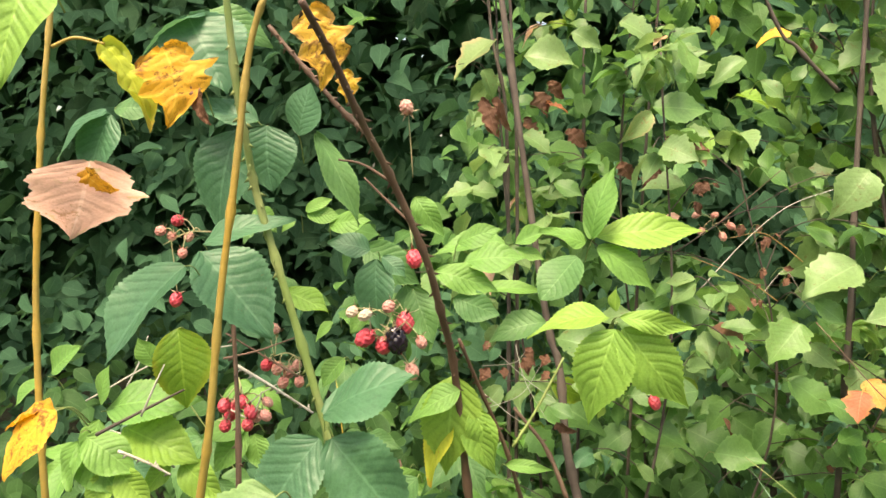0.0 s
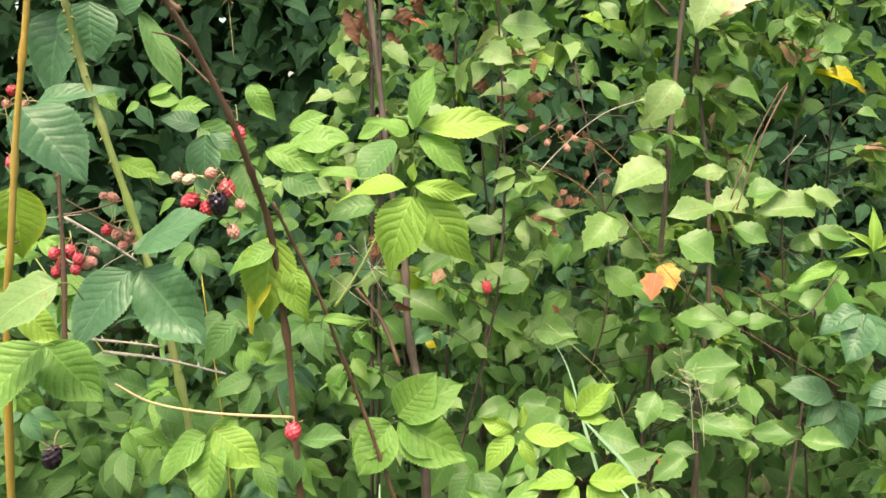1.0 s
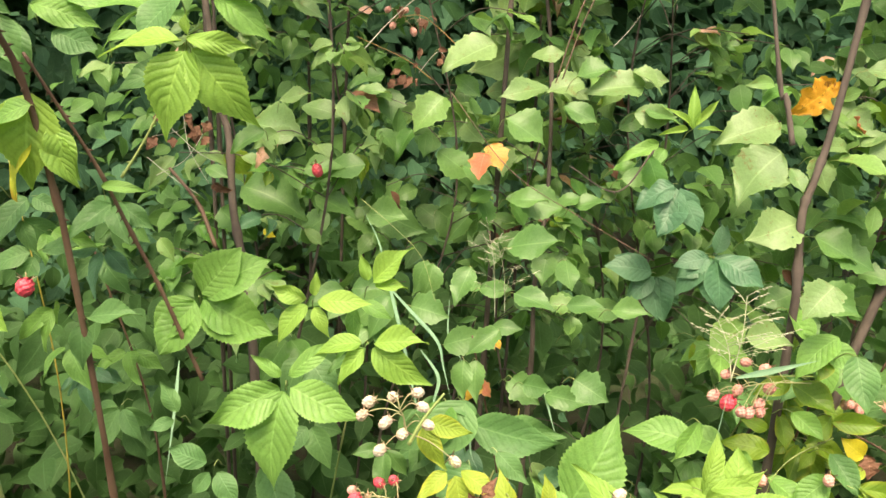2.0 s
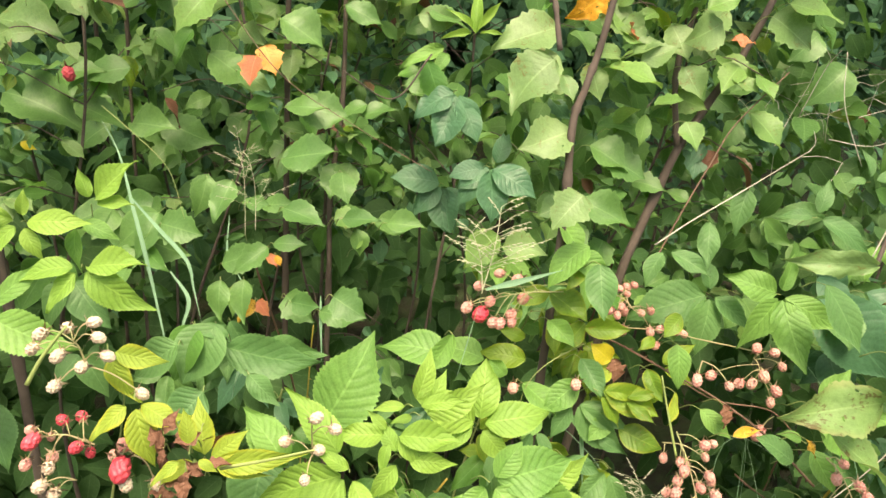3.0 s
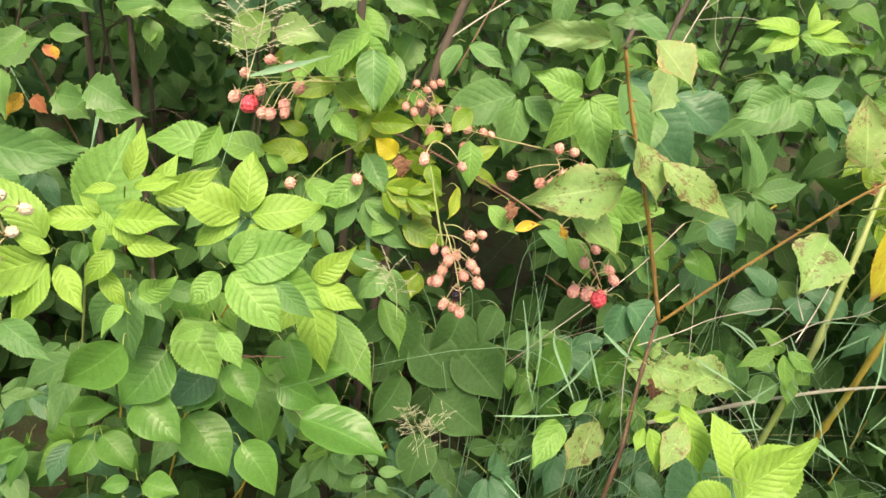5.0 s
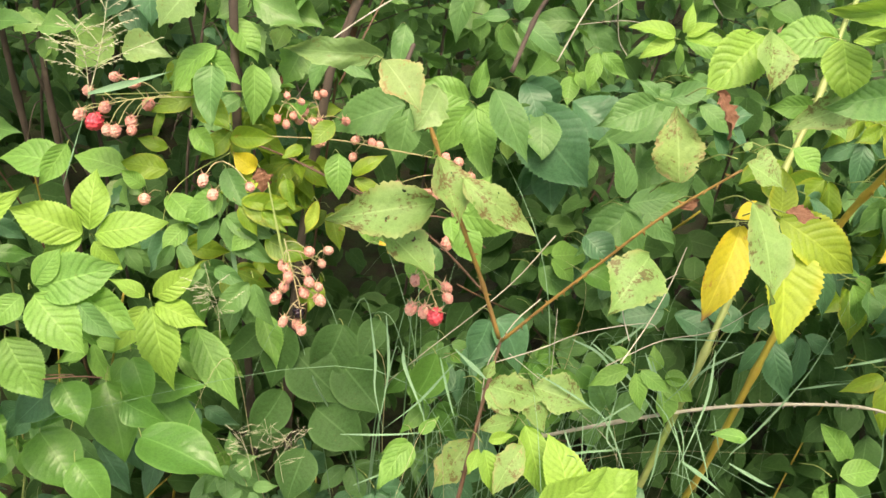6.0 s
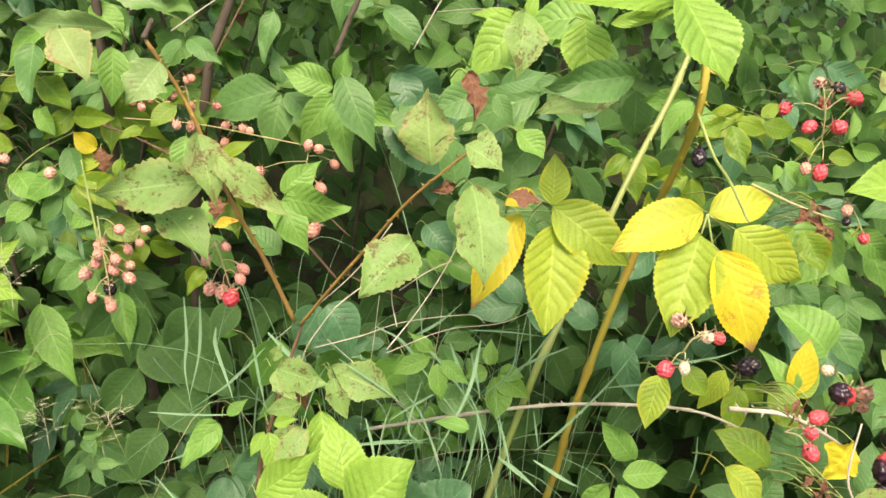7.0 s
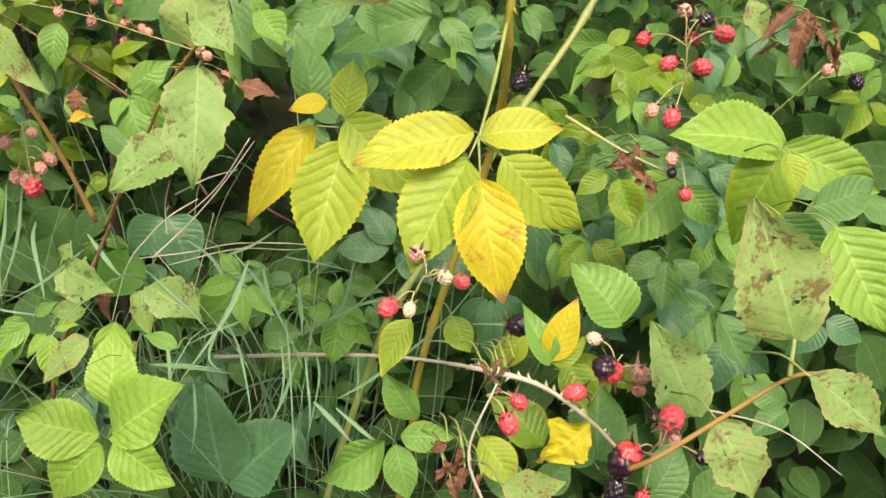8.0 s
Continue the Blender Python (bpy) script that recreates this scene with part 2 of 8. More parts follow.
soil, soil_nt, soil_b = nodes_of("rough_grass_and_litter")
soil_co = soil_nt.nodes.new("ShaderNodeTexCoord").outputs["Object"]
soil_turf = mix_node(soil_nt, noise_node(soil_nt, soil_co, 60.0, 5.0, 0.7), (0.020, 0.036, 0.012), (0.055, 0.080, 0.026))
soil_dirt = mix_node(soil_nt, noise_node(soil_nt, soil_co, 25.0, 6.0, 0.7), (0.016, 0.012, 0.008), (0.060, 0.046, 0.026))
soil_mix = math_node(soil_nt, "ADD", math_node(soil_nt, "MULTIPLY", noise_node(soil_nt, soil_co, 1.4, 6.0, 0.7), 0.4), math_node(soil_nt, "MULTIPLY", noise_node(soil_nt, soil_co, 14.0, 5.0, 0.7), 0.6))
soil_nt.links.new(mix_node(soil_nt, step_node(soil_nt, soil_mix, 0.42, 0.60), soil_turf, soil_dirt), soil_b.inputs["Base Color"])
soil_b.inputs["Roughness"].default_value = 0.9
soil_bump = soil_nt.nodes.new("ShaderNodeBump")
soil_bump.inputs["Strength"].default_value, soil_bump.inputs["Distance"].default_value = 0.8, 0.02
soil_nt.links.new(noise_node(soil_nt, soil_co, 90.0, 5.0, 0.7), soil_bump.inputs["Height"])
soil_nt.links.new(soil_bump.outputs[0], soil_b.inputs["Normal"])


# ---------------------------------------------------------------- shapes
def outline(kind, v):
    """Half width of a leaf blade, in leaf lengths, at v from stalk (0) to tip (1)."""
    if kind == "bramble":
        return 0.315 * math.sin(math.pi * v ** 0.84) ** 0.78 * (1 - 0.35 * max(0.0, v - 0.75) / 0.25)
    if kind == "lance":
        return 0.235 * math.sin(math.pi * v ** 0.76) ** 0.85 * (1 - 0.6 * max(0.0, v - 0.62) / 0.38)
    if kind == "ovate":
        return 0.305 * math.sin(math.pi * v ** 0.78) ** 0.85 * (1 - 0.66 * max(0.0, v - 0.64) / 0.36)
    if kind == "blighted":
        return 0.31 * math.sin(math.pi * v ** 0.78) ** 0.75 * (1 - 0.55 * max(0.0, v - 0.7) / 0.3)
    if kind == "withered":
        return 0.36 * math.sin(math.pi * v ** 0.8) ** 0.7
    if kind == "smooth":
        return 0.32 * math.sin(math.pi * v ** 0.75) ** 0.8 * (1 - 0.3 * max(0.0, v - 0.7) / 0.3)
    if kind == "maple":
        return 0.37 * math.sin(math.pi * v ** 0.7) ** 0.75 * (1 + 0.13 * math.sin(v * 19.0)) * (1 - 0.5 * max(0.0, v - 0.7) / 0.3)
    return 0.36 * math.sin(math.pi * v ** 0.85) ** 0.7


def leaf_shape(kind, rows, fold, droop, twist, pleat, teeth, seed, cols=0):
    """Vertices, uvs and faces of one blade along +Y, one leaf long, upper side +Z."""
    rnd = random.Random(seed)
    wave, ph = (0.09 if kind in ("maple",) and fold > 0.3 else rnd.uniform(0.02, 0.065)), rnd.uniform(0, 6)
    lop = rnd.uniform(0.9, 1.1)
    verts, uvs, faces = [], [], []
    cols = cols or {"withered": 8, "blighted": 6, "bramble": 6, "lance": 6}.get(kind, 4)
    half = cols // 2
    for i in range(rows + 1):
        v = i / rows
        w = outline(kind, min(max(v, 0.004), 0.996))
        tooth = (1 + teeth * (0.6 if i % 2 else -0.6)) if 0 < i < rows else 1.0
        # coarse double teeth of the shrub's leaves; bites and torn rims of the sick and dead ones
        coarse = 0.17 * (0.5 - (v * 7.5 + 0.15 * seed) % 1.0) if kind in ("ovate", "maple") else 0.0
        torn = {"blighted": 0.22, "withered": 0.5}.get(kind, 0.0)
        sides = [1 + coarse + torn * (noise.noise((v * 4.6 + seed * 7.3, q * 11.0, 0.5)) + 0.6 * noise.noise((v * 13.0 + seed * 3.1, q * 5.0, 2.5))) for q in (0, 1)]
        for j in range(-half, half + 1):
            u = j / half
            x = w * u * (tooth if abs(j) == half else 1.0) * (lop if u > 0 else 2 - lop) * max(0.35, sides[u > 0])
            y = v + (teeth * 0.10 if i % 2 and abs(j) == half else 0.0)
            saw = (v * 8.5 - abs(u) * 2.3 + 0.9 * noise.noise((v * 2.2, u, seed * 3.7))) % 1.0
            z = fold * abs(x) - droop * v * v + 0.55 * pleat * (abs(saw - 0.5) - 0.25) * (w / 0.34) * min(1.0, abs(u) * 2.5)
            z += wave * math.sin(ph + v * 8 + u * 2) * abs(u)
            if torn:
                z += 0.10 * torn * noise.noise((x * 7.0, v * 7.0, seed * 1.7)) * (0.3 + abs(u))
            if kind == "withered":
                # rims roll inwards
                roll = 1.25 * u * (0.4 + 0.9 * noise.noise((v * 3.0, seed * 2.0 + 0.5, 4.0)))
                x, z = w * max(0.35, sides[u > 0]) * u * math.cos(roll * 0.7), z + w * (1 - math.cos(roll)) * 0.9 + 0.07 * noise.noise((x * 9.0, v * 9.0, seed + 6.0))
            xr = x * math.cos(twist * v) - z * math.sin(twist * v)
            zr = x * math.sin(twist * v) + z * math.cos(twist * v)
            verts.append((xr, y, zr))
            uvs.append((0.5 + 0.5 * u, v))
    n = cols + 1
    for i in range(rows):
        for j in range(cols):
            a = i * n + j
            faces.append((a, a + 1, a + n + 1, a + n))
    return verts, uvs, faces


def leaf_mesh(name, shape, material):
    verts, uvs, faces = shape
    me = bpy.data.meshes.new(name)
    me.from_pydata(verts, [], faces)
    layer = me.uv_layers.new(name="leaf")
    idx = np.empty(len(me.loops), dtype=np.int32)
    me.loops.foreach_get("vertex_index", idx)
    layer.data.foreach_set("uv", np.array(uvs, dtype=np.float32)[idx].ravel())
    me.polygons.foreach_set("use_smooth", [True] * len(me.polygons))
    if material:
        me.materials.append(material)
    return me


SHAPES = {
    "bramble": [("bramble", 42, 0.26, 0.14, 0.10, 0.027, 0.055), ("bramble", 42, 0.12, 0.22, -0.20, 0.027, 0.055),
                ("bramble", 42, 0.38, 0.08, 0.20, 0.032, 0.060), ("bramble", 42, 0.20, 0.32, -0.10, 0.024, 0.050)],
    "lance": [("lance", 42, 0.30, 0.20, 0.15, 0.029, 0.070), ("lance", 42, 0.14, 0.32, -0.25, 0.029, 0.070),
              ("lance", 42, 0.45, 0.12, 0.25, 0.034, 0.075), ("lance", 42, 0.22, 0.45, -0.15, 0.027, 0.065)],
    "ovate": [("ovate", 22, 0.32, 0.12, 0.20, 0.015, 0.050), ("ovate", 22, 0.20, 0.28, -0.30, 0.015, 0.060),
              ("ovate", 22, 0.50, 0.18, 0.10, 0.020, 0.050), ("maple", 22, 0.30, 0.20, -0.10, 0.015, 0.050)],
    "maple": [("maple", 26, 0.20, 0.20, 0.15, 0.015, 0.060), ("maple", 26, 0.30, 0.15, -0.15, 0.015, 0.060)],
    "smooth": [("smooth", 16, 0.37, 0.20, 0.15, 0.015, 0.000), ("smooth", 16, 0.24, 0.32, -0.20, 0.015, 0.000),
               ("smooth", 16, 0.47, 0.12, 0.25, 0.020, 0.000)],
    "ragged": [("withered", 26, 0.10, 0.40, 0.90, 0.050, 0.090), ("withered", 26, 0.20, 0.55, -0.80, 0.060, 0.100), ("withered", 26, 0.00, 0.25, 0.50, 0.060, 0.120)],
    "blighted": [("blighted", 30, 0.18, 0.22, 0.25, 0.020, 0.050), ("blighted", 30, 0.05, 0.30, -0.30, 0.020, 0.050), ("blighted", 30, 0.28, 0.15, 0.15, 0.025, 0.060)],
    "broad": [("broad", 28, 0.15, 0.22, 0.15, 0.020, 0.050), ("broad", 28, 0.30, 0.12, -0.20, 0.020, 0.060)],
}
shape_rnd = random.Random(77)
for kind in ("bramble", "lance", "ovate", "smooth", "broad"):
    first = SHAPES[kind][0]
    for k in range(4):
        SHAPES[kind].append(first[:2] + (shape_rnd.uniform(0.05, 0.5), shape_rnd.uniform(0.05, 0.55), shape_rnd.uniform(-0.5, 0.5), first[5] * shape_rnd.uniform(0.7, 1.3), first[6]))
MESHES = {}


def leaf_data(kind, tone, k):
    key = (kind, tone, k % len(SHAPES[kind]))
    if key not in MESHES:
        MESHES[key] = leaf_mesh(f"{kind}_{tone}_leaf", leaf_shape(*SHAPES[kind][key[2]], seed=key[2]), LEAF[tone])
    return MESHES[key]


def turned(base, tip, facing=(-0.2, -0.75, 0.75), spin=0.0):
    """Rotation of a leaf whose +Y runs from base to tip and whose upper side faces as far as it can that way."""
    y = (Vector(tip) - Vector(base)).normalized()
    f = Vector(facing)
    z = (f - y * f.dot(y))
    z = z.normalized() if z.length > 1e-4 else y.orthogonal().normalized()
    x = y.cross(z)
    m = Matrix((x, y, z)).transposed()
    return m @ Matrix.Rotation(spin, 3, "Y")


def part(name, data, parent, label=""):
    ob = new(name, data)
    ob.parent = parent
    if parent is not None:
        ob.matrix_parent_inverse = parent.matrix_world.inverted()
    if label:
        tagged(ob, label)
    return ob


def thing(name, base, label, category, group=""):
    ob = new(name)
    ob.empty_display_size = 0.05
    ob.location = base
    ob.matrix_world = Matrix.Translation(base)
    return tagged(ob, label, category, group)


def smooth_path(points, step=6):
    """A rounded line through the given points."""
    p = [Vector(q) for q in points]
    p = [p[0] * 2 - p[1]] + p + [p[-1] * 2 - p[-2]]
    out = []
    for i in range(1, len(p) - 2):
        for k in range(step):
            s = k / step
            out.append(0.5 * (2 * p[i] + (p[i + 1] - p[i - 1]) * s + (2 * p[i - 1] - 5 * p[i] + 4 * p[i + 1] - p[i + 2]) * s * s
                              + (3 * p[i] - p[i - 1] - 3 * p[i + 1] + p[i + 2]) * s ** 3))
    out.append(p[-2])
    return out


def tube_into(bm, line, r0, r1, sides=7, rough=0.0, knots=0):
    rings = []
    n = len(line)
    side = None
    for i, c in enumerate(line):
        d = (line[min(i + 1, n - 1)] - line[max(i - 1, 0)]).normalized()
        side = d.orthogonal().normalized() if side is None else (side - d * side.dot(d)).normalized()
        up = d.cross(side)
        r = r0 + (r1 - r0) * i / max(1, n - 1)
        r *= 1 + rough * (random.random() - 0.5)
        if knots and i % knots == knots - 1:
            r *= 1.35
        rings.append([bm.verts.new(c + (side * math.cos(a) + up * math.sin(a)) * r) for a in (2 * math.pi * k / sides for k in range(sides))])
    for a, b in zip(rings, rings[1:]):
        for k in range(sides):
            bm.faces.new((a[k], a[(k + 1) % sides], b[(k + 1) % sides], b[k]))
    bm.faces.new(rings[0][::-1]), bm.faces.new(rings[-1])


def thorns_into(bm, line, r, every=2, size=0.004):
    for i in range(1, len(line) - 1):
        if i % every:
            continue
        d = (line[i + 1] - line[i - 1]).normalized()
        out = Matrix.Rotation(random.uniform(0, 6.28), 3, d) @ d.orthogonal().normalized()
        c = line[i] + out * r * 0.8
        a, b = d * size * 0.4, out.cross(d) * size * 0.22
        tip = bm.verts.new(c + out * size - d * size * 0.5)
        ring = [bm.verts.new(c + q) for q in (a, b, -a, -b)]
        for k in range(4):
            bm.faces.new((ring[k], ring[(k + 1) % 4], tip))


def finished(bm, name, material):
    me = bpy.data.meshes.new(name)
    bm.to_mesh(me)
    bm.free()
    me.polygons.foreach_set("use_smooth", [True] * len(me.polygons))
    me.materials.append(material)
    return me


def cane(parent, tone, mm, *points, to_ground=False, thorny=True, name="cane"):
    """A stem of that many millimetres across, from its foot (first point) to its tip."""
    points = [Vector(p) for p in points]
    mm *= 0.72 if tone == "dead" and mm <= 3 else 1.0
    line = smooth_path(points, 7)
    if to_ground:
        # the hidden foot keeps the stem's own slope and straightens into the soil
        p, d = points[0], (points[0] - points[1]).normalized()
        n = max(4, int(p.z / 0.06))
        foot = []
        for i in range(1, n + 1):
            s = i / n
            bend = (d * p.z * 0.5) * (s - 0.6 * s * s)
            foot.append(Vector((p.x + bend.x, p.y + 0.05 * s + bend.y, p.z * (1 - s) - 0.02 * s)))
        line = foot[::-1] + line
    bm = bmesh.new()
    r = mm / 2000
    tube_into(bm, line, r, r * 0.6, 8, 0.12, 7 if mm > 4 else 0)
    if thorny and mm > 3 and tone != "trunk":
        thorns_into(bm, line, r, 1, 0.0035 + r * 0.4)
    return part(name, finished(bm, name, BARK[tone]), parent)


def spray(parent, kind, tone, base, *tips, w=1.0, stalk="stalk", stem=0.036, mm=1.3, name="leaf"):
    """One leaf or a fan of leaflets from one node, with its stalk."""
    base = Vector(base)
    rnd = random.Random(int(abs(base.x * 7919 + base.y * 104729 + base.z * 1299709) * 10))
    mean = sum((Vector(t) - base for t in tips), Vector()) / len(tips)
    if stem:
        back = (-mean.normalized() * 0.16 + Vector((0, 0.95, -0.32))).normalized()
        bm = bmesh.new()
        tube_into(bm, smooth_path([base + back * stem + Vector((0, 0, -0.012)), base + back * stem * 0.5, base], 4), mm / 2000, mm / 2600, 5)
        part("stalk", finished(bm, "stalk", BARK[stalk]), parent)
    for t in tips:
        t = Vector(t)
        size = (t - base).length
        ob = part(name, leaf_data(kind, tone, rnd.randrange(48)), parent)
        rot = turned(base, t, (-0.2 + rnd.gauss(0, 0.2), -0.75, 0.75 + rnd.gauss(0, 0.18)), rnd.gauss(0, 0.18))
        k = w * rnd.uniform(0.92, 1.08)
        gap = (t - base).normalized() * (0.008 if len(tips) > 1 else 0.0)
        ob.matrix_world = Matrix.LocRotScale(base + gap, rot.to_quaternion(), (size * k, size * 0.97, size))


def drupelets(seed, count=46, small=0.27):
    """A berry one across: one skin that bulges over many round drupelets."""
    rnd = random.Random(seed)
    seeds = []
    for i in range(count):
        h = 1 - 2 * (i + 0.5) / count
        a = i * 2.39996 + rnd.gauss(0, 0.06)
        r = math.sqrt(max(0, 1 - h * h))
        seeds.append((Vector((r * math.cos(a) * 0.40, r * math.sin(a) * 0.40, h * 0.50 - 0.02)), small * rnd.uniform(0.42, 0.54)))
    bm = bmesh.new()
    bmesh.ops.create_icosphere(bm, subdivisions=4, radius=1.0)
    for v in bm.verts:
        n = v.co.normalized()
        reach = 0.42
        for c, s in seeds:
            along = n.dot(c)
            room = along * along - c.length_squared + s * s
            if room > 0:
                reach = max(reach, along + math.sqrt(room))
        v.co = n * reach
    return bm


def styles_into(bm, seed, count=34):
    """Dry pale hairs that stand on an unripe berry; they take the second material."""
    rnd = random.Random(seed)
    for i in range(count):
        h = 1 - 2 * (i + 0.5) / count
        a = i * 2.39996 + rnd.gauss(0, 0.2)
        r = math.sqrt(max(0, 1 - h * h))
        d = Vector((r * math.cos(a), r * math.sin(a), h)).normalized()
        side = d.orthogonal().normalized() * 0.016
        other = d.cross(side)
        top = bm.verts.new(d * rnd.uniform(0.66, 0.80) + Vector((rnd.gauss(0, 0.05), rnd.gauss(0, 0.05), rnd.gauss(0, 0.05))))
        foot = [bm.verts.new(d * 0.46 + q) for q in (side, other - side * 0.5, -other - side * 0.5)]
        for k in range(3):
            bm.faces.new((foot[k], foot[(k + 1) % 3], top)).material_index = 1
    return bm


def sepal_star():
    bm = bmesh.new()
    for k in range(5):
        a = k * 2 * math.pi / 5
        d, s = Vector((math.cos(a), math.sin(a), 0)), Vector((-math.sin(a), math.cos(a), 0))
        v = [bm.verts.new(q) for q in (Vector((0, 0, 0.46)), d * 0.30 + s * 0.13 + Vector((0, 0, 0.48)), d * (0.70 + 0.16 * (k % 3)) + Vector((0, 0, 0.66 + 0.12 * (k % 2))), d * 0.30 - s * 0.13 + Vector((0, 0, 0.48)))]
        bm.faces.new(v)
    bmesh.ops.solidify(bm, geom=bm.faces[:], thickness=0.03)
    return bm


BERRY_MESH = {}
for tone in BERRY:
    unripe = tone in ("pale", "pink")
    BERRY_MESH[tone] = []
    for k in range(3):
        fruit_bm = drupelets(k, 38 if unripe else 42, 0.29 if unripe else 0.31)
        BERRY_MESH[tone].append(finished(styles_into(fruit_bm, k) if unripe else fruit_bm, "berry", BERRY[tone]))
        if unripe:
            BERRY_MESH[tone][-1].materials.append(SEPAL)
SEPAL_MESH = finished(sepal_star(), "calyx", SEPAL)


def berries(parent, node, *fruit, stalk="pinkish"):
    """A truss of berries: each (tone, place, width in mm) on a short stalk from the truss's own axis, which starts at the node."""
    node = Vector(node)
    places = [Vector(f[1]) for f in fruit]
    end = sum(places, Vector()) / len(places)
    if len(fruit) > 3:
        end = end + (end - node) * 0.35 + Vector((0, 0, 0.006))
        bm = bmesh.new()
        tube_into(bm, smooth_path([node, node.lerp(end, 0.5) + Vector((0, 0, 0.006)), end], 5), 0.0009, 0.0006, 5, 0.2)
        part("truss_axis", finished(bm, "truss_axis", BARK[stalk]), parent)
    axis = end - node
    for (tone, _, mm), place in zip(fruit, places):
        s = mm / 1000
        root = node
        if len(fruit) > 3:
            along = max(0.05, min(1.0, (place - node).dot(axis) / axis.length_squared - 0.22))
            root = node.lerp(end, along) + Vector((0, 0, 0.006 * 4 * along * (1 - along)))
        up = (root - place)
        up = (up.normalized() * 0.8 + Vector((random.gauss(0, 0.15), random.gauss(0, 0.15), 0.6))).normalized()
        ob = part("berry", BERRY_MESH[tone][random.randrange(3)], parent)
        ob.matrix_world = Matrix.LocRotScale(place, up.to_track_quat("Z", "Y"), (s, s, s * random.uniform(0.92, 1.2)))
        sp = part("calyx", SEPAL_MESH, ob)
        sp.matrix_parent_inverse = Matrix()
        top = place + up * s * 0.5
        if (root - top).length > 0.003:
            bm = bmesh.new()
            tube_into(bm, smooth_path([root, (root + top) / 2 + Vector((0, 0, 0.004)), top], 4), 0.0006, 0.00055, 5)
            part("berry_stalk", finished(bm, "berry_stalk", BARK[stalk]), parent)


def blade_into(verts, uvs, faces, line, width):
    """A folded ribbon of grass along a line."""
    n = len(line)
    start = len(verts)
    for i, c in enumerate(line):
        d = (line[min(i + 1, n - 1)] - line[max(i - 1, 0)]).normalized()
        side = d.cross(Vector((0.2, -0.8, 0.55)))
        side = side.normalized() if side.length > 1e-3 else Vector((1, 0, 0))
        lift = d.cross(side)
        s = i / (n - 1)
        w = width * 0.42 * min(0.35 + 2.2 * s, 1.0, max(0.03, 1.7 * (1 - s)))
        for k, q in enumerate((c - side * w, c + lift * w * 0.35, c + side * w)):
            verts.append(tuple(q))
            uvs.append((0.5 * k, s * 0.1))
    for i in range(n - 1):
        a = start + i * 3
        faces += [(a, a + 1, a + 4, a + 3), (a + 1, a + 2, a + 5, a + 4)]


def blade(parent, mm, *points, tone="grass", name="grass_blade"):
    verts, uvs, faces = [], [], []
    blade_into(verts, uvs, faces, smooth_path(points, 7), mm / 1000)
    return part(name, leaf_mesh(name, (verts, uvs, faces), LEAF[tone]), parent)


def panicle(parent, foot, top, wide=0.05, bold=0.6):
    """An open grass seed head: a thin stalk, hair-fine side branches and small spikelets."""
    foot, top = Vector(foot), Vector(top)
    rnd = random.Random(int(foot.x * 1000))
    line = smooth_path([foot, foot.lerp(top, 0.5) + Vector((0.004, 0, 0.004)), top], 10)
    bm = bmesh.new()
    tube_into(bm, line, 0.0006 * bold, 0.0003 * bold, 4)
    for i in range(5, len(line)):
        for k in range(rnd.choice((0, 1, 1, 2))):
            a = rnd.uniform(0, 6.283)
            s = wide * rnd.uniform(0.4, 1.0) * (1.3 - 0.9 * i / len(line))
            d = Vector((math.cos(a), 0.7 * math.sin(a), 0.45)).normalized()
            end = line[i] + d * s
            tube_into(bm, [line[i], line[i] + d * s * 0.5 + Vector((0, 0, 0.002)), end], 0.00035 * bold, 0.00025 * bold, 3)
            for q in (0.45, 0.7, 0.85, 1.0):
                c = line[i].lerp(end, q)
                tube_into(bm, [c, c + d * 0.002 + Vector((0, 0, -0.0005)), c + d * 0.0045 + Vector((0, 0, -0.002))], 0.0008 * bold, 0.0002 * bold, 4)
    return part("seed_head", finished(bm, "seed_head", BARK["straw"]), parent)


# ---------------------------------------------------------------- ground
def ground_height(x, y):
    return 0.03 * noise.noise((x * 1.3, y * 1.3, 0)) + 0.25 * noise.noise((x * 0.07, y * 0.07, 3)) * min(1.0, math.hypot(x, y) / 12)


bm = bmesh.new()
rings = [0.0] + [0.25 * 1.32 ** k for k in range(34)]
grid = []
for r in rings:
    grid.append([bm.verts.new((0.8 + r * math.cos(a), 0.6 + r * math.sin(a), ground_height(0.8 + r * math.cos(a), 0.6 + r * math.sin(a)))) for a in (2 * math.pi * k / 48 for k in range(48))])
for a, b in zip(grid[1:], grid[2:]):
    for k in range(48):
        bm.faces.new((a[k], b[k], b[(k + 1) % 48], a[(k + 1) % 48]))
bm.faces.new(grid[1])
ground = new("ground", finished(bm, "ground", soil))
tagged(ground, "rough grass and leaf litter around the thicket", "ground", kind="structure")


# ---------------------------------------------------------------- thicket
def front(x, z):
    """Where the solid face of the thicket stands, as y, along its length and height."""
    y = 1.30 - 0.10 * max(0.0, x) if x < 0.4 else 1.26 - 0.62 * (x - 0.4)
    return y - 0.10 * max(0.0, 0.9 - z)


# dark hollows that run back into the thicket: mouth, end, radius
HOLLOWS = []


def hollow(mouth, end, radius):
    HOLLOWS.append((Vector(mouth), Vector(end), radius))


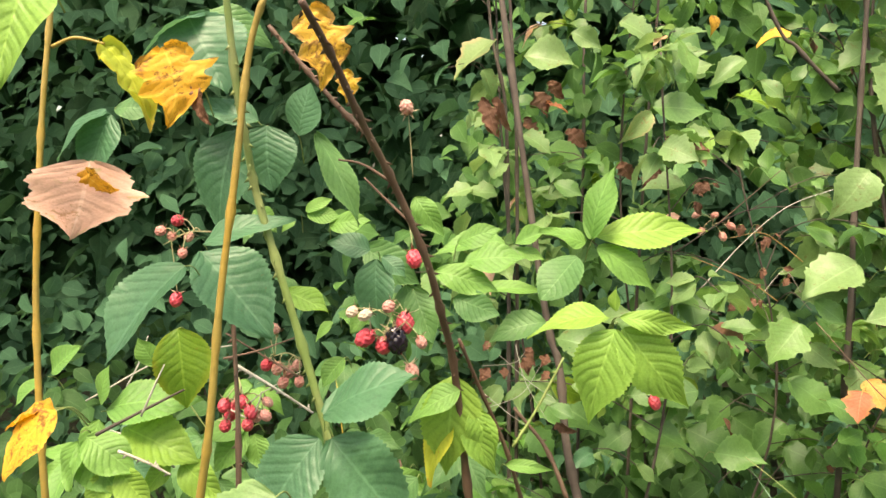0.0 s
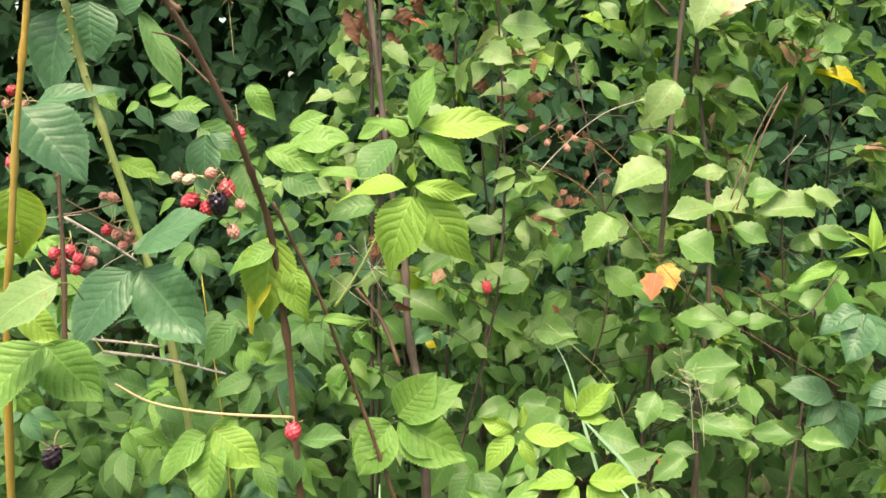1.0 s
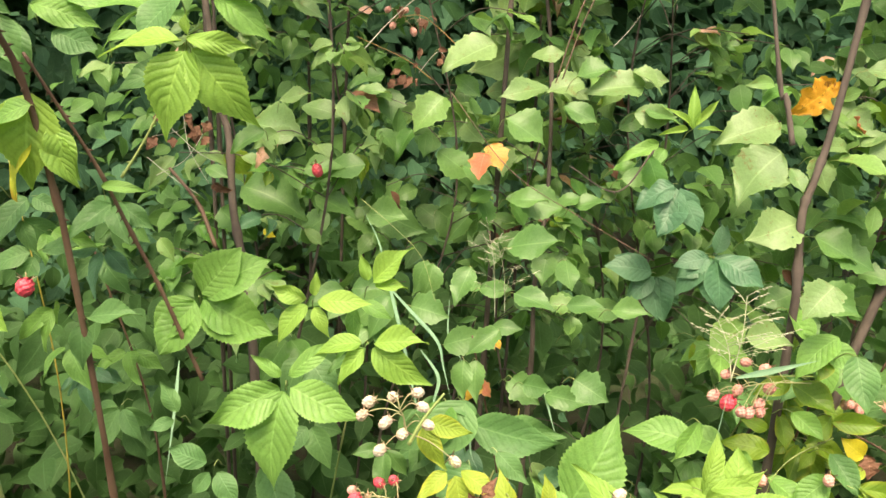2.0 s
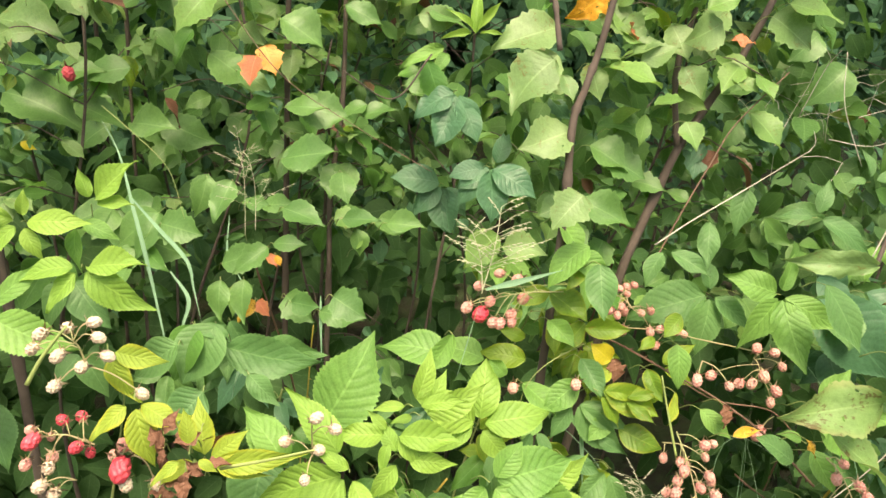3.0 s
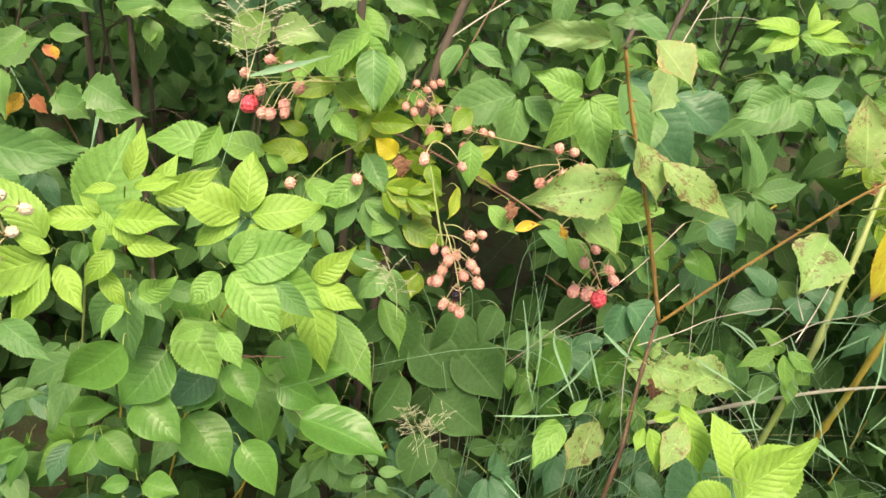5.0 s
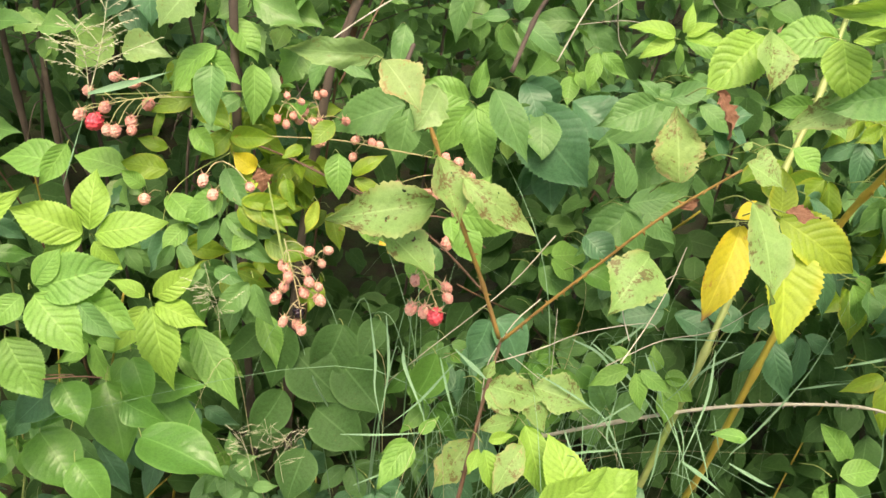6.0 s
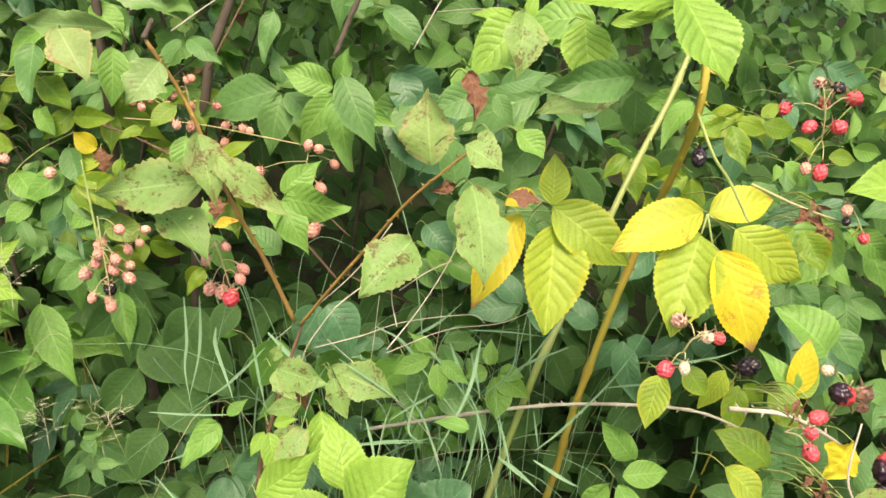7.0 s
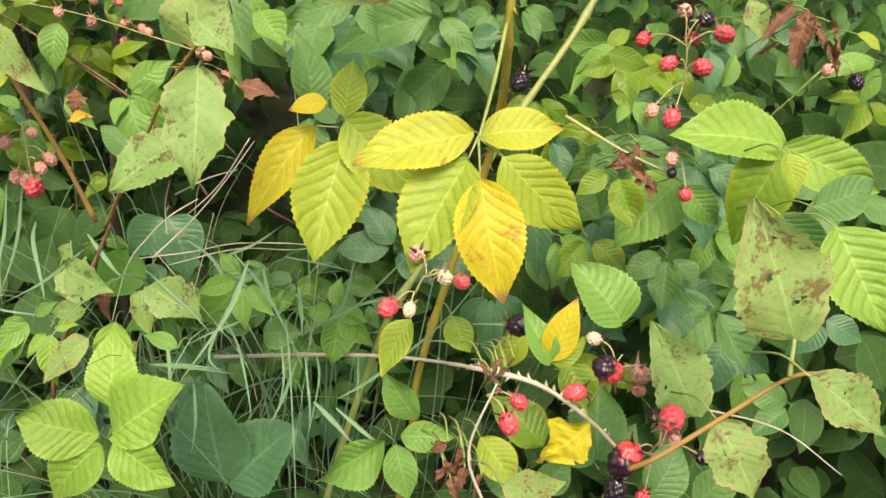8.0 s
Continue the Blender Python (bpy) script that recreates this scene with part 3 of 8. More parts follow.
hollow((1.19, 0.38, 0.94), (1.35, 1.46, 0.28), 0.080)
hollow((1.25, 0.34, 0.93), (1.49, 1.37, 0.24), 0.070)
hollow((1.30, 0.35, 0.96), (1.62, 1.38, 0.33), 0.060)
hollow((1.25, 0.43, 0.96), (1.47, 1.49, 0.38), 0.050)
hollow((1.37, 0.42, 1.11), (2.32, 1.35, 0.75), 0.060)
hollow((1.36, 0.37, 1.04), (2.30, 1.22, 0.56), 0.060)
hollow((1.32, 0.36, 0.99), (2.20, 1.19, 0.45), 0.050)
hollow((1.43, 0.30, 1.00), (2.47, 1.04, 0.45), 0.050)
hollow((0.72, 0.64, 0.94), (0.72, 1.88, 0.33), 0.060)
hollow((0.77, 0.66, 1.00), (0.83, 1.93, 0.46), 0.060)
hollow((0.82, 0.61, 0.97), (0.95, 1.81, 0.39), 0.050)
hollow((0.88, 0.65, 0.98), (1.09, 1.80, 0.47), 0.050)
hollow((0.67, 0.79, 1.01), (0.60, 2.12, 0.54), 0.050)
hollow((0.54, 0.88, 1.13), (0.61, 1.99, 0.83), 0.060)
hollow((0.55, 0.70, 1.04), (0.65, 1.85, 0.53), 0.070)
hollow((0.68, 0.81, 1.10), (0.91, 1.84, 0.76), 0.050)
hollow((0.65, 0.62, 1.04), (0.91, 1.74, 0.51), 0.060)
hollow((0.49, 0.70, 1.07), (0.52, 1.92, 0.58), 0.050)
hollow((0.76, 0.65, 1.08), (1.14, 1.70, 0.65), 0.050)
hollow((0.63, 0.77, 0.95), (0.71, 1.90, 0.41), 0.050)
hollow((0.55, 0.76, 0.96), (0.54, 1.99, 0.39), 0.050)
hollow((1.24, 0.34, 1.04), (2.25, 1.07, 0.53), 0.050)
hollow((1.28, 0.28, 0.99), (2.35, 0.93, 0.40), 0.050)
hollow((0.65, 0.67, 0.93), (0.53, 1.96, 0.29), 0.050)
hollow((0.97, 0.73, 1.05), (1.26, 1.86, 0.66), 0.050)
hollow((0.46, 1.01, 1.45), (0.72, 1.95, 1.42), 0.085)
hollow((0.42, 1.02, 1.50), (0.66, 1.97, 1.52), 0.060)
hollow((0.53, 0.99, 1.38), (0.85, 1.91, 1.30), 0.060)
hollow((0.77, 0.92, 1.44), (1.36, 1.88, 1.39), 0.070)
hollow((0.83, 0.93, 1.51), (1.46, 1.90, 1.53), 0.060)
hollow((0.92, 0.89, 1.32), (1.41, 1.83, 1.25), 0.060)
hollow((0.51, 1.01, 1.33), (0.63, 2.06, 1.27), 0.060)
hollow((0.84, 0.91, 1.29), (1.25, 1.85, 1.20), 0.060)
hollow((0.53, 0.97, 1.22), (0.66, 1.98, 1.07), 0.055)
hollow((0.51, 0.89, 1.13), (0.65, 1.91, 0.87), 0.055)
hollow((0.53, 1.20, 1.49), (0.92, 2.10, 1.45), 0.070)
hollow((0.01, 1.03, 1.74), (0.02, 2.15, 1.94), 0.100)
hollow((-0.07, 1.01, 1.58), (-0.15, 2.12, 1.62), 0.120)
hollow((0.32, 1.21, 1.55), (0.56, 2.11, 1.56), 0.050)
hollow((0.98, 0.87, 1.31), (1.52, 1.79, 1.24), 0.050)
hollow((0.62, 0.89, 1.02), (0.70, 2.04, 0.61), 0.055)
hollow((0.54, 0.96, 1.05), (0.52, 2.18, 0.67), 0.050)
hollow((0.729, 0.692, 1.011), (1.074, 1.780, 0.492), 0.085)
hollow((0.775, 0.659, 0.977), (1.147, 1.621, 0.459), 0.070)
hollow((0.761, 0.795, 0.938), (0.805, 2.041, 0.408), 0.085)
hollow((0.723, 0.752, 0.858), (0.719, 1.750, 0.332), 0.065)
hollow((0.489, 0.883, 0.966), (0.452, 1.909, 0.534), 0.070)
hollow((1.208, 0.326, 0.924), (1.529, 1.116, 0.310), 0.070)
hollow((1.246, 0.370, 0.935), (1.361, 1.284, 0.381), 0.065)
hollow((1.205, 0.405, 0.851), (1.436, 1.048, 0.342), 0.050)
hollow((0.872, 0.963, 1.324), (1.486, 2.347, 1.231), 0.060)
hollow((0.833, 1.003, 1.252), (1.356, 2.332, 1.082), 0.045)
hollow((0.921, 0.966, 1.372), (1.597, 2.354, 1.342), 0.050)
hollow((0.532, 0.960, 1.193), (0.706, 2.255, 0.952), 0.050)
hollow((0.785, 0.928, 1.156), (1.220, 2.084, 0.894), 0.040)


def in_hollow(p):
    for a, b, r in HOLLOWS:
        d = b - a
        s = max(0.0, min(1.0, (p - a).dot(d) / d.length_squared))
        if (a + d * s - p).length < r * (1 + 0.5 * s):
            return True
    return False


def clump(name, count, box, depth, kind, tone, sizes, label, category="foliage", rows=6, seed=1, up=0.75, place=None, gap=-0.28, grain=3.1):
    """Many leaves of the thicket in one mesh; the box is x0, x1, z0, z1, the depth is measured back from the face."""
    rnd = random.Random(seed)
    shapes = [leaf_shape(*(SHAPES[kind][k][:1] + (rows,) + SHAPES[kind][k][2:5] + (0.0, 0.0)), seed=k, cols=2) for k in range(len(SHAPES[kind]))]
    arrays = [(np.array(v), np.array(u), np.array(f)) for v, u, f in shapes]
    V, U, F = [], [], []
    total = 0
    for i in range(count):
        x, z = rnd.uniform(box[0], box[1]), rnd.uniform(box[2], box[3])
        y = (place(x, z) if place else front(x, z)) + depth[0] + (depth[1] - depth[0]) * rnd.random() ** 1.2
        # leaves gather along twigs
        g = noise.noise((x * grain, y * grain, z * grain + seed))
        # and thin out raggedly towards the ends
        rim = min(x - box[0], box[1] - x, (box[3] - z) * 1.5) / (0.12 * (box[1] - box[0]))
        if g < gap or rim < 0.9 and rnd.random() > rim + 0.9 * noise.noise((x * 1.7, y * 1.7, z * 1.7)):
            continue
        base = Vector((x, y, z))
        if in_hollow(base):
            continue
        d = Vector((rnd.gauss(0, 0.75), -0.55 + rnd.gauss(0, 0.5), rnd.gauss(-0.45, 0.45))).normalized()
        s = rnd.uniform(*sizes)
        m = np.array(turned(base, base + d, (rnd.gauss(-0.1, 0.4), -0.45 + rnd.gauss(0, 0.3), up + 0.2 + rnd.gauss(0, 0.3)), rnd.gauss(0, 0.35)))
        v, u, f = arrays[rnd.randrange(len(arrays))]
        V.append((v * s) @ m.T + np.array(base))
        U.append(u)
        F.append(f + total)
        total += len(v)
    me = leaf_mesh(name, (np.vstack(V).tolist(), np.vstack(U).tolist(), np.vstack(F).tolist()), LEAF[tone])
    return tagged(new(name, me), label, category, kind="stuff")


def shrub(base, height, lean, tone, leaves, size, label, spread=0.28, mm=8, kind="ovate", low=0.45, seed=0, name="sapling"):
    """An upright young tree: trunk, side twigs and leaves hung along them."""
    rnd = random.Random(seed)
    p = thing(name, (base[0], base[1], 0.0), label, "sapling", "saplings of the thicket")
    top = Vector((base[0] + lean[0], base[1] + lean[1], height))
    foot = Vector((base[0], base[1], -0.03))
    line = smooth_path([foot, foot.lerp(top, 0.35) + Vector((rnd.gauss(0, 0.07), rnd.gauss(0, 0.05), 0)), foot.lerp(top, 0.7) + Vector((rnd.gauss(0, 0.07), rnd.gauss(0, 0.03), 0)), top], 8)
    bm = bmesh.new()
    tube_into(bm, line, mm / 2000, mm / 6000, 8, 0.12, 6)
    part("trunk", finished(bm, "trunk", BARK["trunk"]), p)
    nodes = []
    twigs = max(6, leaves // 9)
    for i in range(twigs):
        s = low + (1.0 - low) * (i + rnd.random()) / twigs
        q = line[min(len(line) - 1, int(s * (len(line) - 1)))]
        a = rnd.uniform(0, 2 * math.pi)
        out = Vector((math.cos(a), math.sin(a) - 0.45, 0.25)).normalized() * spread * rnd.uniform(0.5, 1.25) * (1.15 - 0.5 * s)
        end = q + out
        tw = smooth_path([q, q + out * 0.5 + Vector((0, 0, 0.03)), end], 4)
        bm = bmesh.new()
        tube_into(bm, tw, mm / 7000, 0.0008, 5)
        part("twig", finished(bm, "twig", BARK["trunk"]), p)
        nodes.append(tw)
    for i in range(leaves):
        tw = nodes[i % len(nodes)]
        q = tw[rnd.randrange(2, len(tw))]
        d = Vector((rnd.gauss(0, 0.7), -0.45 + rnd.gauss(0, 0.55), -0.35 + rnd.gauss(0, 0.4))).normalized()
        s = rnd.uniform(*size)
        b = q + d * 0.012
        if in_hollow(b + d * s * 0.5):
            continue
        # below 1.2 m most leaves take darker tones: shade put into colour
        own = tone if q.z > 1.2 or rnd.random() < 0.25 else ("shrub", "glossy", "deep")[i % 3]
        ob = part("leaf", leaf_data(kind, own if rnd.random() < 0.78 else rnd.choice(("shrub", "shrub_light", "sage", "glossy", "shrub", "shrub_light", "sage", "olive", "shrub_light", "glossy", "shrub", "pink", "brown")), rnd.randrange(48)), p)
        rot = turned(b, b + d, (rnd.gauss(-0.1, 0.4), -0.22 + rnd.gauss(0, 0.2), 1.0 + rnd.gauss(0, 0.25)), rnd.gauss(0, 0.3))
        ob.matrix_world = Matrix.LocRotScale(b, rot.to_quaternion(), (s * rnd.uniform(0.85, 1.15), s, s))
    return p


def bramble(name, zone, count, tones, sizes, label, seed, kinds=("lance",)):
    """A bramble of arching canes whose three-part leaves fill the zone x0, x1, y0, y1, z0, z1."""
    rnd = random.Random(seed)
    x0, x1, y0, y1, z0, z1 = zone
    p = thing(name, ((x0 + x1) / 2, (y0 + y1) / 2, 0.0), label, "bramble", "brambles of the thicket")
    for i in range(max(2, count // 12)):
        a = Vector((rnd.uniform(x0, x1), rnd.uniform(y0, y1) + 0.1, -0.02))
        b = Vector((rnd.uniform(x0, x1), rnd.uniform(y0, y1), rnd.uniform(z0, z1)))
        cane(p, rnd.choice(("green", "brown", "olive")), rnd.uniform(3.5, 6.0), a, a.lerp(b, 0.5) + Vector((0.03, 0.05, 0.1)), b)
    for i in range(count):
        base = Vector((rnd.uniform(x0, x1), 0, rnd.uniform(z0, z1)))
        s = (base.z - z0) / (z1 - z0)
        base.y = y0 + (y1 - y0) * (0.25 * s + 0.75 * rnd.random())
        if in_hollow(base):
            continue
        size = rnd.uniform(*sizes)
        head = rnd.gauss(-1.57, 0.9)
        fan = (-1.15, 0.0, 1.15) if rnd.random() < 0.75 else (-1.5, -0.75, 0.0, 0.75, 1.5)
        tips = []
        for k in fan:
            d = Vector((math.cos(head + k), 0.75 * math.sin(head + k), -0.42 + rnd.gauss(0, 0.22) - 0.1 * (k == 0)))
            tips.append(base + d.normalized() * size * (1.15 if k == 0 else rnd.uniform(0.8, 1.0)))
        spray(p, rnd.choice(kinds), rnd.choice(tones), base, *tips, stem=0.06)
    return p


# low and rear foliage wears the shade-darkened leaf copy
clump("low_thicket_foliage", 9000, (-3.4, 4.2, 0.05, 1.0), (0.0, 0.6), "smooth", "fill_shaded", (0.06, 0.10), "dense dark green leaves low in the bramble thicket", seed=3)
clump("undergrowth", 5200, (-1.2, 3.0, 0.02, 0.42), (-0.75, 0.15), "ovate", "fill_shaded", (0.05, 0.09), "low shaded undergrowth covering the soil", seed=4)
clump("back_undergrowth", 15000, (-2.2, 6.0, 0.02, 0.9), (0.45, 3.4), "smooth", "fill_shaded", (0.07, 0.12), "low dark undergrowth behind the brambles", seed=6)
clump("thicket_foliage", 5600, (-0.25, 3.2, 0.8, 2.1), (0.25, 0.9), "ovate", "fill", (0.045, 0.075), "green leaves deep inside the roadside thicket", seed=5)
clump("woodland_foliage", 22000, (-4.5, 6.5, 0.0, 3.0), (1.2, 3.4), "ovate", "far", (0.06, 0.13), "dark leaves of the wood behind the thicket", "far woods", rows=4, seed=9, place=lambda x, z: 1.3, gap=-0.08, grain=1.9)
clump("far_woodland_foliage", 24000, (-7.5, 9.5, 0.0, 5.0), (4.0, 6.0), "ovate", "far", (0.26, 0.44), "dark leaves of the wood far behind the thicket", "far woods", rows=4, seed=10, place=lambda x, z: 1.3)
# out of view behind the camera; added to cut low sky light
clump("opposite_hedge", 6000, (-6.0, 8.0, 0.0, 3.4), (-5.6, -4.6), "ovate", "far", (0.2, 0.34), "unseen leafy hedge behind the camera, added to block low sky light", "hedge", rows=4, seed=12, place=lambda x, z: 1.0)
# foliage above the view, added only to darken the wood beneath it
clump("woodland_canopy", 9000, (-6.0, 8.0, 2.7, 4.2), (1.0, 6.5), "ovate", "far", (0.2, 0.32), "unseen leafy canopy added to shade the wood behind the thicket", "tree canopy", rows=4, seed=11, place=lambda x, z: 1.3)

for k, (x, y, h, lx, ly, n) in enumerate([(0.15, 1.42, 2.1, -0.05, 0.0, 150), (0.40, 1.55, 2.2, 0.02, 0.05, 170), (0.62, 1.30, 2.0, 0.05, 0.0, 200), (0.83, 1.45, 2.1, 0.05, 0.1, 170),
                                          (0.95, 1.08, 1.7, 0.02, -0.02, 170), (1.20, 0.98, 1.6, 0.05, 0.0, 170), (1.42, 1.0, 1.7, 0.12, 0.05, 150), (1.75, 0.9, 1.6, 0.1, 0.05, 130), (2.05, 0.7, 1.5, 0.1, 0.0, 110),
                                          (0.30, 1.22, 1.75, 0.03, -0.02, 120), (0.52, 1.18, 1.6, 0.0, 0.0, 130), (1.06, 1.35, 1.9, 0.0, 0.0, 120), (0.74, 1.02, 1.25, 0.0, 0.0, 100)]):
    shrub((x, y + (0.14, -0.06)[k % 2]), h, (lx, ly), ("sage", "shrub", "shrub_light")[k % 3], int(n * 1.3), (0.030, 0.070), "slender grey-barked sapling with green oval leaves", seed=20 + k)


def grass_tuft(base, count, reach, mm, label, seed):
    """Arching blades that rise from one crown."""
    rnd = random.Random(seed)
    p = thing("grass_tuft", (base[0], base[1], 0.0), label, "grass", "tufts of grass")
    for i in range(count):
        a = rnd.uniform(0, 2 * math.pi)
        foot = Vector((base[0] + rnd.gauss(0, 0.04), base[1] + rnd.gauss(0, 0.04), 0.0))
        h = rnd.uniform(*reach)
        out = Vector((math.cos(a), math.sin(a) - 0.5, 0)) * rnd.uniform(0.05, 0.55)
        top = foot + out * 0.6 + Vector((0, 0, h))
        tip = foot + out * rnd.uniform(1.1, 1.7) + Vector((rnd.gauss(0, 0.03), 0, h * rnd.uniform(0.7, 1.25)))
        dry = rnd.random() < 0.22
        if rnd.random() < 0.3:
            # a blade that has snapped over
            tip = top + Vector((rnd.gauss(0, 0.10), rnd.gauss(-0.05, 0.06), -rnd.uniform(0.02, 0.16)))
        blade(p, rnd.uniform(*mm) * (0.6 if dry else 1.0), foot, foot + out * 0.25 + Vector((rnd.gauss(0, 0.015), 0, h * 0.6)), top, tip, tone="straw" if dry else "grass")
    return p


for k, (x, y, n, lo, hi) in enumerate([(1.08, 0.42, 20, 0.45, 0.82), (1.22, 0.34, 22, 0.45, 0.85), (1.34, 0.30, 20, 0.45, 0.82), (1.20, 0.48, 15, 0.5, 0.9), (1.45, 0.42, 14, 0.4, 0.8), (1.62, 0.30, 12, 0.4, 0.8)]):
    grass_tuft((x, y), n, (lo, hi), (1.4, 4.4), "tuft of thin arching pale green grass", 60 + k)

bramble("bramble_bush", (0.22, 0.62, 0.90, 1.15, 0.70, 1.02), 26, ("shrub", "glossy", "mid"), (0.055, 0.08), "green bramble with three-part leaves filling the thicket", 31, ("lance", "smooth", "ovate"))
bramble("bramble_bush", (0.55, 0.98, 0.80, 1.02, 0.62, 0.95), 30, ("mid", "deep", "glossy", "mid"), (0.05, 0.075), "green bramble with three-part leaves filling the thicket", 32)
bramble("bramble_bush", (0.55, 0.95, 0.50, 0.74, 0.40, 0.74), 28, ("mid", "deep", "glossy", "bright"), (0.055, 0.08), "low green bramble in front of the thicket", 33)
bramble("bramble_bush", (0.86, 1.22, 0.62, 0.86, 0.60, 1.0), 28, ("olive", "mid", "bright", "olive"), (0.045, 0.07), "olive-green bramble behind the berry stems", 34)
bramble("bramble_bush", (1.30, 1.75, 0.45, 0.75, 0.60, 1.05), 42, ("mid", "deep", "shrub", "bright"), (0.055, 0.08), "green bramble behind the yellowing leaves", 35, ("lance", "broad", "smooth"))
bramble("bramble_bush", (1.58, 2.05, 0.08, 0.42, 0.66, 1.10), 46, ("mid", "olive", "deep", "bright"), (0.05, 0.08), "green bramble beside the ripe berries", 36)
bramble("bramble_bush", (-0.55, 0.05, 0.92, 1.25, 0.85, 1.28), 36, ("mid", "bright", "deep"), (0.05, 0.075), "green bramble at the foot of the tall weed", 37)
bramble("bramble_bush", (1.05, 1.5, 0.30, 0.60, 0.35, 0.62), 34, ("mid", "deep", "glossy"), (0.05, 0.075), "low bramble leaves among the grass", 38)
bramble("bramble_bush", (0.25, 0.62, 0.55, 0.85, 0.18, 0.52), 26, ("mid", "deep", "glossy"), (0.06, 0.085), "low shaded bramble at the foot of the bush", 39)
bramble("bramble_bush", (0.70, 1.15, 0.42, 0.66, 0.12, 0.40), 22, ("deep", "mid", "deep"), (0.05, 0.08), "dark low bramble in the shade of the grass", 40)

# ---------------------------------------------------------------- the plants that stand out
A = thing("tall_bramble", (-0.15, 0.80, 0.0), "dark-leaved bramble with a green thorny cane and red berries", "bramble")
B = thing("bramble_bush", (0.45, 0.80, 0.0), "lime and green bramble bush with three-part pleated leaves", "bramble")
C = thing("berry_bramble", (0.95, 0.75, 0.0), "olive-leaved bramble with rusty arching stems and pink unripe berries", "bramble")
D = thing("creeping_vine", (0.75, 0.60, 0.0), "low creeping vine with glossy oval green leaves", "vine")
E = thing("spotted_sapling", (1.20, 0.35, 0.0), "young sapling with brown-spotted leaves on rust-coloured twigs", "sapling")
F = thing("ripening_bramble", (1.50, 0.30, 0.0), "bramble with yellowing leaves and red and black berries", "bramble")
J = thing("dead_cane", (0.15, 0.75, 0.0), "dead brown forked bramble cane with side shoots", "dead cane")
W = thing("tall_weed", (-0.20, 0.50, 0.0), "tall golden weed stalks with withered orange leaves", "weed")
S = thing("wild_shrub", (0.80, 1.30, 0.0), "wild shrub with slender grey trunks and oval sage-green leaves", "shrub")
G = thing("grass_tuft", (0.50, 0.75, 0.0), "tall pale green grass blades growing out of the thicket", "grass")

spray(A, "bramble", "deep", (-0.234, 0.740, 1.706), (-0.329, 0.717, 1.678), w=0.95)
spray(A, "bramble", "deep", (-0.251, 0.740, 1.703), (-0.205, 0.702, 1.630), w=1.45)
spray(A, "bramble", "mid", (-0.238, 0.771, 1.715), (-0.179, 0.759, 1.694), w=.9)
spray(A, "bramble", "deep", (-0.313, 0.710, 1.611), (-0.366, 0.690, 1.592), (-0.336, 0.686, 1.554), w=1.1)
spray(A, "bramble", "mid", (-0.313, 0.710, 1.610), (-0.273, 0.700, 1.615))
spray(A, "bramble", "deep", (-0.208, 0.749, 1.593), (-0.236, 0.711, 1.502), w=1.0)
spray(A, "bramble", "deep", (-0.167, 0.704, 1.594), (-0.167, 0.686, 1.534), w=1.65)
# leaf darkened by backlight; the deep tone puts that shade into its colour
spray(A, "bramble", "deep", (-0.146, 0.748, 1.587), (-0.135, 0.733, 1.638), w=1.25)
spray(A, "bramble", "deep", (-0.181, 0.726, 1.599), (-0.243, 0.713, 1.627), w=0.8)
spray(A, "bramble", "mid", (-0.129, 0.748, 1.589), (-0.072, 0.713, 1.511), w=.5)
spray(A, "bramble", "deep", (-0.202, 0.568, 1.477), (-0.263, 0.526, 1.419), w=1.05)
spray(A, "bramble", "deep", (-0.205, 0.616, 1.483), (-0.137, 0.584, 1.422), w=1.05)
spray(A, "bramble", "deep", (-0.229, 0.697, 1.481), (-0.164, 0.680, 1.528), w=.6)
spray(A, "bramble", "deep", (-0.098, 0.593, 1.335), (-0.151, 0.557, 1.276), (-0.033, 0.551, 1.272), w=1.12)
spray(A, "bramble", "deep", (-0.101, 0.599, 1.347), (-0.034, 0.582, 1.401), w=1.1)
spray(A, "bramble", "deep", (-0.072, 0.795, 1.463), (-0.115, 0.784, 1.478), (-0.076, 0.766, 1.391), (-0.045, 0.784, 1.443))
spray(A, "bramble", "mid", (-0.043, 0.841, 1.420), (-0.017, 0.810, 1.348))
spray(A, "bramble", "bright", (-0.350, 0.729, 1.306), (-0.274, 0.711, 1.340), (-0.345, 0.722, 1.348), (-0.357, 0.707, 1.258))
spray(A, "bramble", "lime", (-0.326, 0.727, 1.290), (-0.247, 0.703, 1.268))
spray(A, "bramble", "olive", (-0.261, 0.708, 1.397), (-0.242, 0.679, 1.328), w=1.1)
spray(A, "bramble", "bright", (-0.108, 0.783, 1.348), (-0.134, 0.769, 1.322))
spray(A, "bramble", "lime", (-0.272, 0.724, 1.260), (-0.300, 0.708, 1.235), (-0.228, 0.704, 1.226))
spray(A, "bramble", "mid", (-0.091, 0.836, 1.464), (-0.030, 0.807, 1.431), w=1)
spray(A, "bramble", "mid", (-0.033, 0.806, 1.420), (-0.011, 0.776, 1.366), w=0.9)
spray(A, "bramble", "bright", (-0.033, 0.881, 1.520), (-0.006, 0.853, 1.480), w=0.9)
spray(A, "bramble", "bright", (0.018, 0.880, 1.464), (0.064, 0.861, 1.490), w=0.9)
spray(A, "bramble", "bright", (0.025, 0.856, 1.444), (0.090, 0.835, 1.466), w=1)
spray(A, "bramble", "bright", (-0.009, 0.847, 1.435), (0.062, 0.821, 1.424), w=0.8)
spray(A, "bramble", "lime", (-0.171, 0.784, 1.422), (-0.120, 0.758, 1.408), w=0.8)
spray(A, "bramble", "bright", (-0.138, 0.892, 1.485), (-0.092, 0.871, 1.499), w=0.9)
